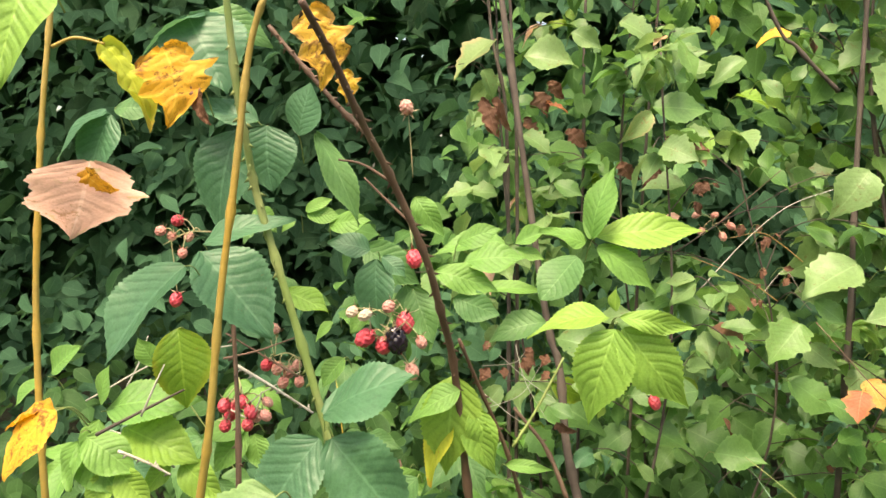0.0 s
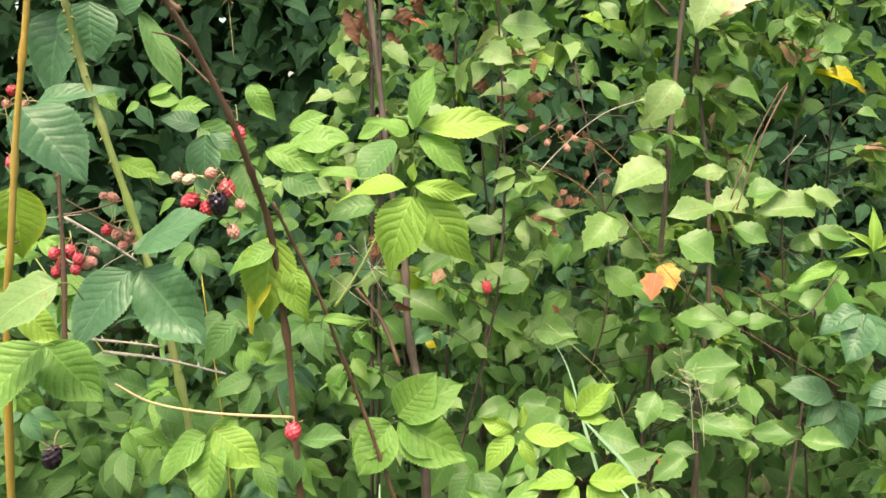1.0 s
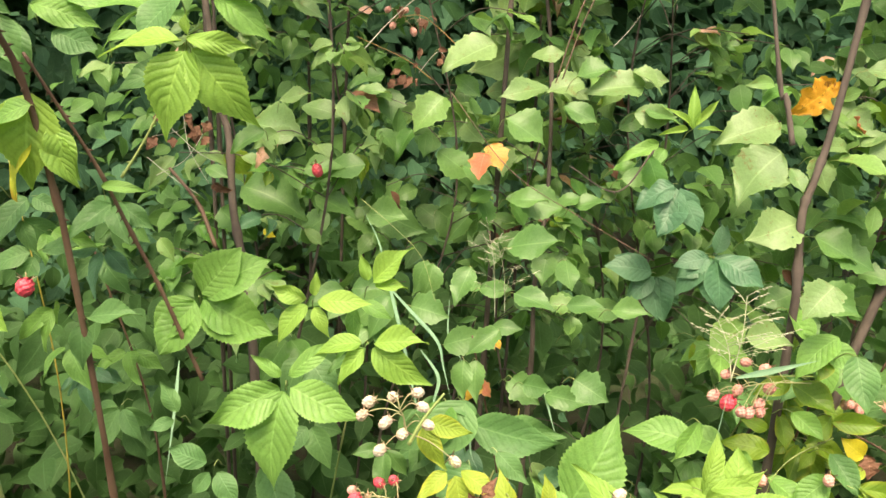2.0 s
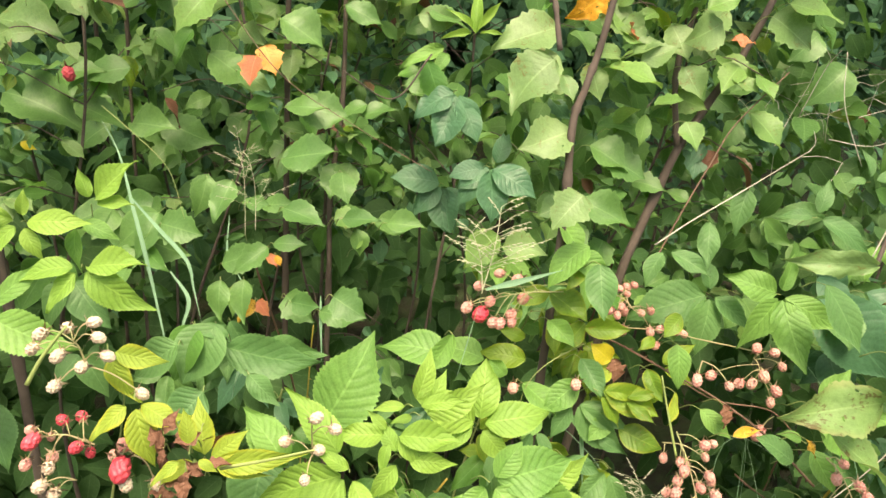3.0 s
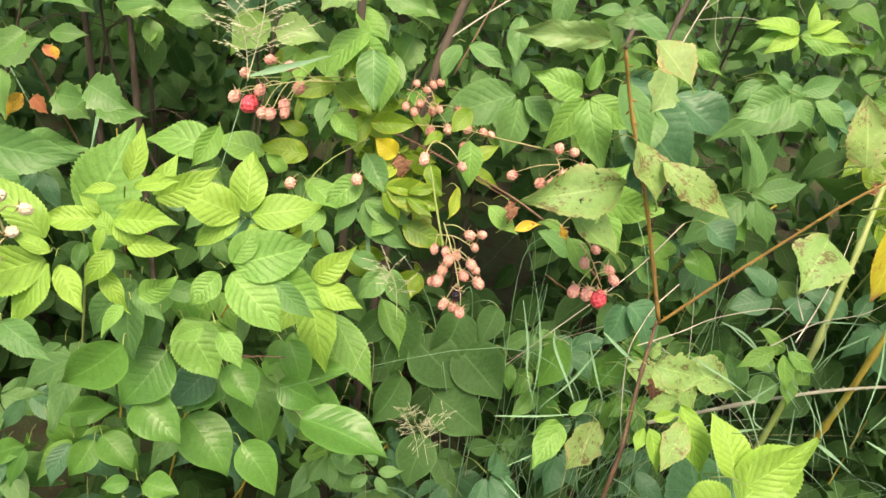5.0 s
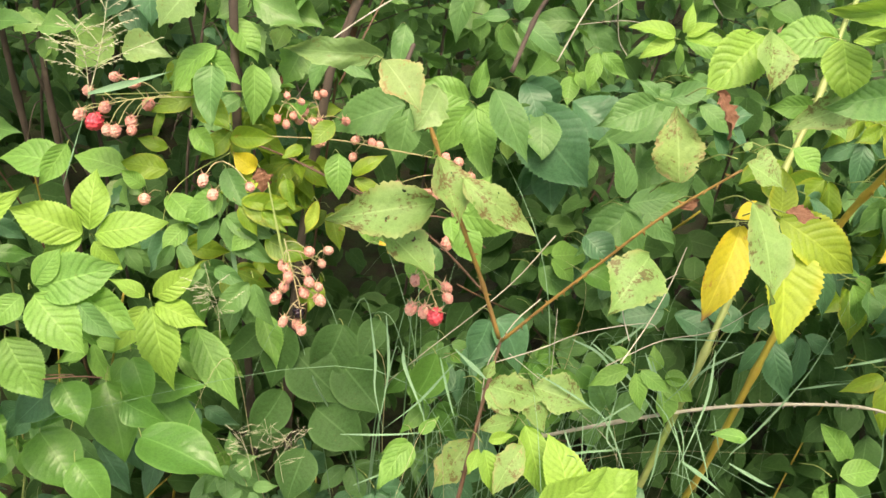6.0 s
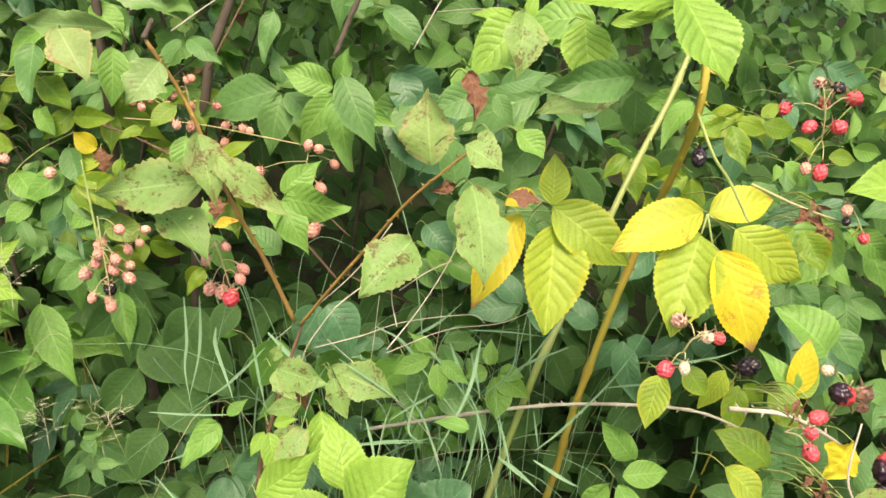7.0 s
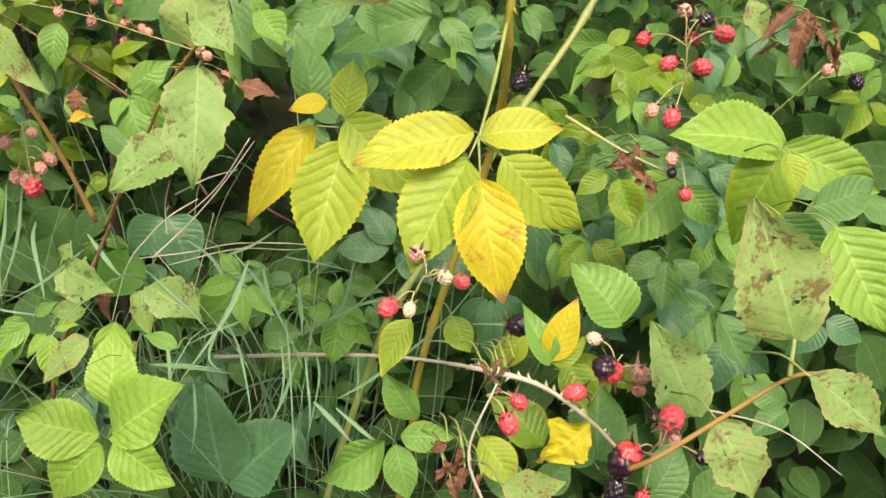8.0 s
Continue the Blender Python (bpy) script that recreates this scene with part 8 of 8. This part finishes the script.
spray(S, "ovate", "sage", (1.005, 0.863, 1.224), (1.041, 0.840, 1.228))
spray(S, "ovate", "shrub", (0.969, 0.826, 1.140), (1.019, 0.799, 1.159), w=1.2)
spray(S, "ovate", "shrub", (1.061, 0.805, 1.149), (1.111, 0.759, 1.127), w=1.2)
spray(S, "ovate", "shrub", (1.275, 0.850, 1.171), (1.295, 0.819, 1.142))
spray(S, "ovate", "shrub", (1.290, 0.904, 1.251), (1.313, 0.861, 1.207))
spray(S, "ovate", "sage", (1.313, 0.929, 1.306), (1.343, 0.891, 1.274))
spray(S, "ovate", "shrub", (0.791, 0.987, 0.972), (0.848, 0.954, 0.986))
spray(S, "ovate", "shrub", (0.713, 0.970, 0.986), (0.760, 0.945, 1.003))
spray(S, "ovate", "sage", (0.804, 1.145, 1.352), (0.735, 1.141, 1.340))
spray(S, "ovate", "sage", (0.872, 1.038, 1.352), (0.769, 1.037, 1.352))
spray(S, "ovate", "sage", (0.853, 1.044, 1.376), (0.898, 1.008, 1.363))
spray(S, "ovate", "sage", (0.845, 1.007, 1.310), (0.903, 0.967, 1.308))
spray(S, "ovate", "shrub", (0.743, 1.063, 1.311), (0.772, 1.033, 1.289))
spray(S, "ovate", "shrub", (0.815, 0.965, 1.208), (0.859, 0.941, 1.222))
spray(S, "ovate", "shrub", (0.728, 1.067, 1.100), (0.774, 1.019, 1.065))
spray(S, "ovate", "shrub", (0.774, 1.039, 1.163), (0.715, 1.028, 1.138))
spray(S, "ovate", "sage", (1.081, 0.859, 1.331), (1.143, 0.812, 1.322))
spray(S, "ovate", "sage", (1.163, 0.875, 1.274), (1.213, 0.832, 1.256))
spray(S, "ovate", "sage", (1.205, 0.907, 1.373), (1.163, 0.914, 1.403))
spray(S, "ovate", "shrub", (1.508, 1.016, 1.351), (1.536, 1.004, 1.391))
spray(S, "ovate", "shrub", (1.383, 0.915, 1.208), (1.438, 0.884, 1.233))
spray(S, "ovate", "shrub", (1.477, 0.911, 1.190), (1.443, 0.884, 1.138))
spray(S, "smooth", "lime", (0.918, 0.946, 1.292), (0.919, 0.948, 1.363), w=.4)
spray(S, "smooth", "lime", (0.915, 0.940, 1.292), (0.869, 0.939, 1.289), (0.948, 0.920, 1.297), (0.886, 0.946, 1.327), (0.945, 0.929, 1.337), w=.35)
spray(S, "smooth", "bright", (0.877, 0.949, 1.259), (0.852, 0.937, 1.233), w=.8)
spray(S, "smooth", "bright", (0.878, 0.975, 1.265), (0.803, 0.964, 1.237), w=.5)
spray(S, "ragged", "scorched", (1.097, 0.861, 1.377), (1.032, 0.841, 1.330), w=.8)
spray(S, "ragged", "red", (1.118, 0.837, 1.327), (1.134, 0.809, 1.299))
spray(S, "ragged", "red", (1.269, 0.788, 1.312), (1.298, 0.769, 1.319))
cane(S, "trunk", 15, (0.990, 0.732, 1.081), (1.005, 0.768, 1.195), (1.026, 0.780, 1.247), (1.072, 0.813, 1.376), (1.190, 0.897, 1.926), to_ground=True)
cane(S, "trunk", 17, (1.130, 0.762, 0.972), (1.213, 0.796, 1.136), (1.265, 0.808, 1.210), (1.371, 0.833, 1.368), (1.592, 0.885, 1.918), to_ground=True)
cane(S, "trunk", 10, (1.196, 0.775, 1.155), (1.200, 0.814, 1.267), (1.249, 0.850, 1.409), (1.363, 0.934, 1.959))
cane(S, "trunk", 8, (0.965, 0.760, 1.293), (0.960, 0.783, 1.356), (0.952, 0.805, 1.410), (0.903, 0.939, 1.960))
cane(S, "trunk", 11, (0.723, 1.075, 0.867), (0.732, 1.114, 0.986), (0.765, 1.175, 1.154), (0.783, 1.267, 1.394), (0.758, 1.317, 1.679), (0.74, 1.42, 2.35), to_ground=True)
cane(S, "trunk", 3, (0.832, 0.898, 1.265), (0.775, 0.892, 1.201), (0.707, 0.924, 1.235))
spray(S, "ovate", "shrub", (0.523, 1.097, 1.033), (0.494, 1.060, 0.980), w=.9)
spray(S, "ovate", "shrub", (0.449, 0.815, 1.054), (0.493, 0.775, 1.053), w=1.1)
spray(S, "ovate", "shrub", (0.664, 1.378, 1.017), (0.739, 1.298, 1.000), w=1.2)
spray(S, "ovate", "shrub", (0.728, 1.050, 1.059), (0.707, 1.013, 1.011), w=1.2)
spray(S, "ovate", "shrub", (0.531, 0.970, 0.925), (0.592, 0.935, 0.960))
spray(S, "ovate", "shrub_light", (0.553, 0.888, 0.928), (0.531, 0.859, 0.889), w=.9)
spray(S, "ovate", "shrub", (0.713, 0.979, 0.989), (0.759, 0.945, 1.003))
spray(S, "ovate", "shrub", (0.785, 0.994, 0.970), (0.844, 0.949, 0.988))
spray(S, "ovate", "shrub", (0.645, 0.679, 0.996), (0.676, 0.640, 0.983), w=1.1)
spray(S, "ovate", "shrub", (0.609, 0.830, 0.928), (0.637, 0.785, 0.905))
spray(S, "ovate", "shrub", (0.566, 0.981, 1.021), (0.595, 0.960, 1.028), w=.8)
spray(S, "ovate", "shrub", (0.596, 0.991, 1.012), (0.643, 0.956, 1.026), w=.9)
spray(S, "ovate", "shrub", (0.648, 0.967, 1.005), (0.667, 0.940, 0.992))
spray(S, "ovate", "shrub", (0.610, 0.965, 0.956), (0.653, 0.934, 0.969))
spray(S, "ovate", "shrub_light", (0.737, 0.953, 0.942), (0.753, 0.949, 0.970))
spray(S, "ovate", "shrub", (0.412, 1.074, 1.126), (0.472, 1.025, 1.133), w=1.1)
spray(S, "ovate", "shrub", (0.611, 1.745, 0.990), (0.679, 1.661, 0.959), w=1.1)
spray(S, "ovate", "red", (0.600, 0.961, 0.940), (0.613, 0.938, 0.927))
spray(S, "ovate", "red", (0.576, 0.895, 0.892), (0.588, 0.871, 0.876))
berries(S, (1.705, 0.761, 1.175), ("pink", (1.669, 0.750, 1.154), 12.7), ("pink", (1.683, 0.737, 1.148), 12.7), ("pink", (1.714, 0.734, 1.162), 12.7), ("pink", (1.696, 0.746, 1.188), 11.0))
spray(S, "ovate", "shrub", (0.998, 0.752, 1.054), (1.024, 0.700, 1.023), w=1.0)
spray(S, "ovate", "shrub", (1.021, 0.776, 1.070), (0.969, 0.775, 1.052), w=1.3)
spray(S, "ovate", "shrub", (1.065, 0.790, 1.063), (1.110, 0.733, 1.047))
spray(S, "ovate", "shrub", (1.028, 0.688, 1.011), (1.002, 0.648, 0.957), w=.8)
spray(S, "ovate", "shrub", (1.031, 0.824, 1.169), (0.980, 0.824, 1.154), w=1.2)
spray(S, "ovate", "shrub", (1.366, 0.934, 1.210), (1.394, 0.885, 1.183), w=1.0)
spray(S, "ovate", "shrub", (1.233, 0.779, 1.164), (1.203, 0.792, 1.185), w=.9)
spray(S, "ovate", "shrub", (1.423, 0.899, 1.161), (1.373, 0.880, 1.118))
spray(S, "ovate", "shrub", (1.438, 0.886, 1.025), (1.408, 0.867, 0.991))
spray(S, "ovate", "shrub", (1.233, 0.823, 1.064), (1.263, 0.787, 1.056))
spray(S, "ovate", "shrub", (1.745, 0.988, 1.119), (1.689, 0.980, 1.088))
spray(S, "ovate", "shrub", (0.542, 0.853, 1.097), (0.509, 0.819, 1.052), w=1.0)
spray(S, "ovate", "shrub", (0.564, 0.879, 1.055), (0.592, 0.854, 1.061))
spray(S, "ovate", "shrub", (0.556, 0.858, 1.015), (0.528, 0.860, 1.011), w=.6)
spray(S, "ovate", "shrub", (0.585, 0.834, 1.004), (0.531, 0.822, 0.976), w=.8)
spray(S, "ovate", "shrub", (0.551, 0.826, 0.961), (0.535, 0.784, 0.918), w=.9)
spray(S, "ovate", "shrub", (0.609, 0.779, 0.943), (0.641, 0.748, 0.947), w=1.2)
spray(S, "ovate", "shrub", (0.610, 0.852, 1.055), (0.658, 0.797, 1.051), w=.9)
spray(S, "ovate", "shrub", (0.695, 0.854, 1.033), (0.741, 0.815, 1.046), w=.8)
spray(S, "ovate", "shrub", (0.753, 0.821, 1.035), (0.798, 0.781, 1.046), w=.9)
spray(S, "ovate", "shrub", (0.701, 0.890, 1.093), (0.700, 0.852, 1.060), w=1.3)
spray(S, "ovate", "shrub", (0.622, 0.941, 1.101), (0.692, 0.888, 1.130), w=1.1)
spray(S, "ovate", "shrub", (0.653, 0.801, 0.913), (0.704, 0.751, 0.919), w=.9)
spray(S, "ragged", "brown", (0.175, 1.424, 1.703), (0.205, 1.404, 1.659))
spray(S, "ragged", "brown", (0.154, 1.418, 1.652), (0.185, 1.402, 1.619))
spray(S, "ragged", "brown", (0.238, 1.416, 1.632), (0.267, 1.400, 1.599))
spray(S, "ragged", "brown", (0.206, 1.426, 1.724), (0.220, 1.412, 1.690))
spray(S, "ragged", "brown", (0.339, 1.410, 1.570), (0.356, 1.393, 1.530))
spray(S, "ragged", "brown", (0.411, 1.409, 1.560), (0.387, 1.392, 1.520))
spray(S, "ovate", "sage", (0.052, 1.304, 1.521), (0.000, 1.288, 1.512))
spray(S, "ovate", "sage", (0.086, 1.306, 1.540), (0.114, 1.298, 1.569))
spray(S, "ovate", "sage", (0.095, 1.303, 1.512), (0.038, 1.288, 1.522))
spray(S, "ovate", "sage", (0.149, 1.365, 1.619), (0.201, 1.344, 1.589))
spray(S, "ovate", "sage", (0.315, 1.335, 1.816), (0.376, 1.311, 1.784))
spray(S, "ovate", "sage", (0.535, 1.328, 1.749), (0.471, 1.307, 1.718))
spray(S, "ovate", "sage", (0.563, 1.324, 1.711), (0.603, 1.304, 1.676))
spray(S, "ovate", "sage", (0.668, 1.333, 1.797), (0.700, 1.323, 1.813))
spray(S, "ovate", "sage", (0.229, 1.333, 1.797), (0.282, 1.312, 1.765))
spray(S, "ovate", "lime", (0.477, 1.315, 1.621), (0.429, 1.293, 1.578))
cane(S, "brown", 2, (0.420, 1.118, 1.471), (0.464, 1.120, 1.509), (0.515, 1.123, 1.553))
cane(S, "rust", 2, (0.566, 1.144, 1.409), (0.531, 1.153, 1.439), (0.502, 1.158, 1.454), (0.454, 1.161, 1.445))
cane(S, "rust", 2, (0.526, 1.137, 1.348), (0.479, 1.147, 1.381), (0.397, 1.161, 1.415))
cane(S, "dead", 1.5, (0.503, 1.141, 1.359), (0.538, 1.144, 1.395), (0.562, 1.136, 1.361))
cane(S, "brown", 2.5, (0.737, 1.068, 1.359), (0.770, 1.081, 1.449), (0.810, 1.091, 1.529), (0.832, 1.094, 1.557))
cane(S, "dead", 1.5, (0.844, 1.118, 1.414), (0.873, 1.121, 1.444), (0.893, 1.124, 1.470))
spray(S, "ragged", "brown", (0.508, 1.157, 1.449), (0.516, 1.147, 1.431))
spray(S, "ragged", "brown", (0.514, 1.155, 1.443), (0.498, 1.149, 1.431))
spray(S, "ragged", "brown", (0.525, 1.156, 1.453), (0.536, 1.150, 1.447))
spray(S, "ragged", "brown", (0.500, 1.161, 1.467), (0.500, 1.155, 1.454))
spray(S, "ragged", "brown", (0.476, 1.163, 1.467), (0.468, 1.155, 1.449))
spray(S, "ragged", "brown", (0.433, 1.179, 1.532), (0.441, 1.174, 1.526))
spray(S, "ragged", "brown", (0.425, 1.180, 1.534), (0.407, 1.171, 1.516))
spray(S, "ragged", "brown", (0.404, 1.181, 1.530), (0.417, 1.170, 1.512))
spray(S, "ragged", "brown", (0.408, 1.176, 1.502), (0.408, 1.169, 1.487))
spray(S, "ragged", "brown", (0.404, 1.176, 1.503), (0.409, 1.167, 1.484))
spray(S, "ragged", "brown", (0.547, 1.143, 1.391), (0.541, 1.139, 1.384))
spray(S, "ragged", "brown", (0.508, 1.148, 1.399), (0.500, 1.142, 1.385))
spray(S, "ragged", "brown", (0.500, 1.144, 1.375), (0.494, 1.140, 1.366))
spray(S, "ragged", "brown", (0.543, 1.142, 1.384), (0.536, 1.136, 1.372))
spray(S, "ragged", "brown", (0.537, 1.145, 1.400), (0.550, 1.139, 1.396))
spray(S, "ragged", "brown", (0.492, 1.141, 1.351), (0.476, 1.133, 1.336))
spray(S, "ragged", "brown", (0.472, 1.144, 1.362), (0.455, 1.140, 1.357))
spray(S, "ragged", "brown", (0.462, 1.143, 1.347), (0.452, 1.136, 1.331))
spray(S, "ragged", "brown", (0.501, 1.139, 1.349), (0.495, 1.135, 1.339))
spray(S, "ragged", "brown", (0.480, 1.142, 1.354), (0.467, 1.135, 1.338))

blade(G, 6, (0.445, 0.705, 0.944), (0.431, 0.756, 1.022), (0.418, 0.799, 1.082), (0.405, 0.841, 1.141), (0.384, 0.878, 1.181))
cane(G, "stalk", 0.9, (0.386, 0.904, 1.188), (0.425, 0.864, 1.159), (0.462, 0.823, 1.124), (0.477, 0.783, 1.071), name="grass_stem")
blade(G, 6.5, (0.414, 0.846, 1.081), (0.445, 0.799, 1.054), (0.476, 0.757, 1.025), (0.482, 0.736, 0.996), (0.488, 0.707, 0.962))
blade(G, 6, (0.456, 0.764, 1.009), (0.475, 0.733, 0.983), (0.466, 0.713, 0.955), (0.461, 0.689, 0.920))
blade(G, 5, (0.142, 0.781, 1.001), (0.141, 0.735, 0.958), (0.134, 0.680, 0.885))
blade(G, 4, (0.548, 1.019, 0.987), (0.540, 0.977, 0.938), (0.555, 0.936, 0.911), (0.582, 0.870, 0.851))
blade(G, 6, (0.664, 0.853, 0.912), (0.648, 0.770, 0.904), (0.633, 0.687, 0.898))
blade(G, 5, (0.564, 0.891, 0.833), (0.532, 0.759, 0.851), (0.515, 0.633, 0.894))
blade(G, 8, (0.935, 0.537, 0.883), (0.935, 0.515, 0.822), (0.934, 0.495, 0.760))
blade(G, 5, (1.314, 0.095, 0.943), (1.295, 0.069, 0.905), (1.249, 0.037, 0.848))
panicle(G, (0.545, 0.724, 1.069), (0.544, 0.787, 1.184))
panicle(G, (0.557, 0.721, 1.075), (0.555, 0.767, 1.158))
panicle(G, (0.941, 0.296, 0.657), (0.929, 0.345, 0.711), 0.035, 0.4)
panicle(G, (0.926, 0.311, 0.666), (0.968, 0.323, 0.710), 0.035, 0.4)
panicle(G, (0.901, 0.254, 0.736), (0.891, 0.288, 0.775), 0.035, 0.4)
panicle(G, (0.891, 0.323, 0.875), (0.887, 0.354, 0.929))
blade(G, 4, (1.250, 0.222, 0.865), (1.275, 0.203, 0.854), (1.294, 0.175, 0.829), (1.328, 0.125, 0.783))
blade(G, 4, (1.393, 0.087, 0.772), (1.429, 0.091, 0.798), (1.494, 0.106, 0.857), (1.550, 0.135, 0.928))
blade(G, 3.5, (1.517, 0.097, 0.858), (1.582, 0.079, 0.872), (1.616, 0.073, 0.885))
blade(G, 3, (1.474, 0.099, 0.836), (1.507, 0.089, 0.842), (1.535, 0.080, 0.846))
blade(G, 3, (1.340, 0.134, 0.801), (1.341, 0.109, 0.771), (1.331, 0.088, 0.737))
blade(G, 3, (1.362, 0.122, 0.800), (1.366, 0.089, 0.759), (1.365, 0.075, 0.740))
blade(G, 4, (1.227, 0.170, 0.782), (1.230, 0.147, 0.755), (1.228, 0.128, 0.729))
blade(G, 4, (1.283, 0.202, 0.859), (1.314, 0.201, 0.875), (1.345, 0.205, 0.898))
blade(G, 5, (1.323, 0.184, 0.858), (1.329, 0.161, 0.832), (1.330, 0.148, 0.814))
blade(G, 3.5, (1.210, 0.158, 0.757), (1.247, 0.147, 0.765), (1.287, 0.133, 0.770))
blade(G, 5, (1.391, 0.082, 0.764), (1.420, 0.058, 0.750), (1.434, 0.048, 0.745))
blade(G, 4, (1.558, 0.036, 0.802), (1.551, 0.020, 0.777), (1.538, 0.008, 0.754))
blade(G, 3.5, (1.288, 0.171, 0.820), (1.269, 0.148, 0.778), (1.282, 0.132, 0.766))
blade(G, 2.5, (1.344, 0.185, 0.872), (1.384, 0.169, 0.874), (1.427, 0.149, 0.874))
blade(G, 3, (1.208, 0.216, 0.832), (1.248, 0.182, 0.811), (1.279, 0.152, 0.790))
blade(G, 3, (1.316, 0.158, 0.820), (1.272, 0.160, 0.796), (1.241, 0.159, 0.776))
blade(G, 4, (1.056, 0.337, 0.852), (1.053, 0.307, 0.813), (1.047, 0.288, 0.786), (1.049, 0.257, 0.746))
blade(G, 5, (1.086, 0.306, 0.826), (1.083, 0.294, 0.809), (1.091, 0.266, 0.777), (1.095, 0.249, 0.758))
blade(G, 4, (1.073, 0.332, 0.854), (1.065, 0.296, 0.804), (1.044, 0.264, 0.752))
blade(G, 4, (1.123, 0.285, 0.817), (1.125, 0.257, 0.781), (1.128, 0.235, 0.755))
blade(G, 6, (1.141, 0.285, 0.825), (1.163, 0.261, 0.804), (1.178, 0.247, 0.793))
blade(G, 3, (1.003, 0.273, 0.745), (1.059, 0.253, 0.746), (1.126, 0.233, 0.751))
blade(G, 4, (1.136, 0.276, 0.811), (1.093, 0.265, 0.777), (1.047, 0.260, 0.750))
blade(G, 4.5, (1.292, 0.238, 0.835), (1.321, 0.210, 0.811), (1.342, 0.181, 0.784), (1.366, 0.141, 0.744))
blade(G, 5, (1.358, 0.202, 0.819), (1.361, 0.181, 0.792), (1.361, 0.168, 0.776))
blade(G, 3.5, (1.415, 0.204, 0.848), (1.400, 0.178, 0.806), (1.357, 0.169, 0.775))
blade(G, 3, (1.279, 0.201, 0.780), (1.296, 0.176, 0.756), (1.307, 0.135, 0.707), (1.304, 0.128, 0.697))
blade(G, 4.5, (1.355, 0.154, 0.756), (1.339, 0.131, 0.718), (1.325, 0.119, 0.696))
blade(G, 6.5, (1.372, 0.124, 0.725), (1.394, 0.105, 0.710), (1.416, 0.084, 0.692))
blade(G, 3, (1.376, 0.154, 0.764), (1.377, 0.133, 0.738), (1.358, 0.086, 0.668))
blade(G, 3, (1.418, 0.142, 0.769), (1.417, 0.109, 0.726))
blade(G, 4, (1.203, 0.186, 0.726), (1.250, 0.173, 0.731), (1.302, 0.157, 0.734))
blade(G, 4, (1.249, 0.164, 0.718), (1.250, 0.138, 0.685), (1.245, 0.117, 0.656))
blade(G, 3, (1.470, 0.196, 0.863), (1.424, 0.178, 0.819), (1.390, 0.168, 0.789))
blade(G, 2.5, (1.000, 0.230, 0.688), (1.023, 0.203, 0.664), (1.060, 0.170, 0.639))
blade(G, 3, (1.007, 0.236, 0.699), (1.056, 0.231, 0.716), (1.076, 0.229, 0.723))
blade(G, 4, (1.466, 0.172, 0.830), (1.416, 0.176, 0.811), (1.382, 0.170, 0.788))
panicle(G, (0.803, 0.583, 1.031), (0.839, 0.628, 1.123), 0.075, 1.3)
panicle(G, (0.804, 0.583, 1.032), (0.802, 0.625, 1.094), 0.07, 1.2)
blade(G, 1.5, (0.762, 0.540, 0.949), (0.784, 0.562, 0.993), (0.805, 0.585, 1.035))
blade(G, 9, (0.804, 0.575, 1.040), (0.848, 0.563, 1.054), (0.892, 0.551, 1.069))
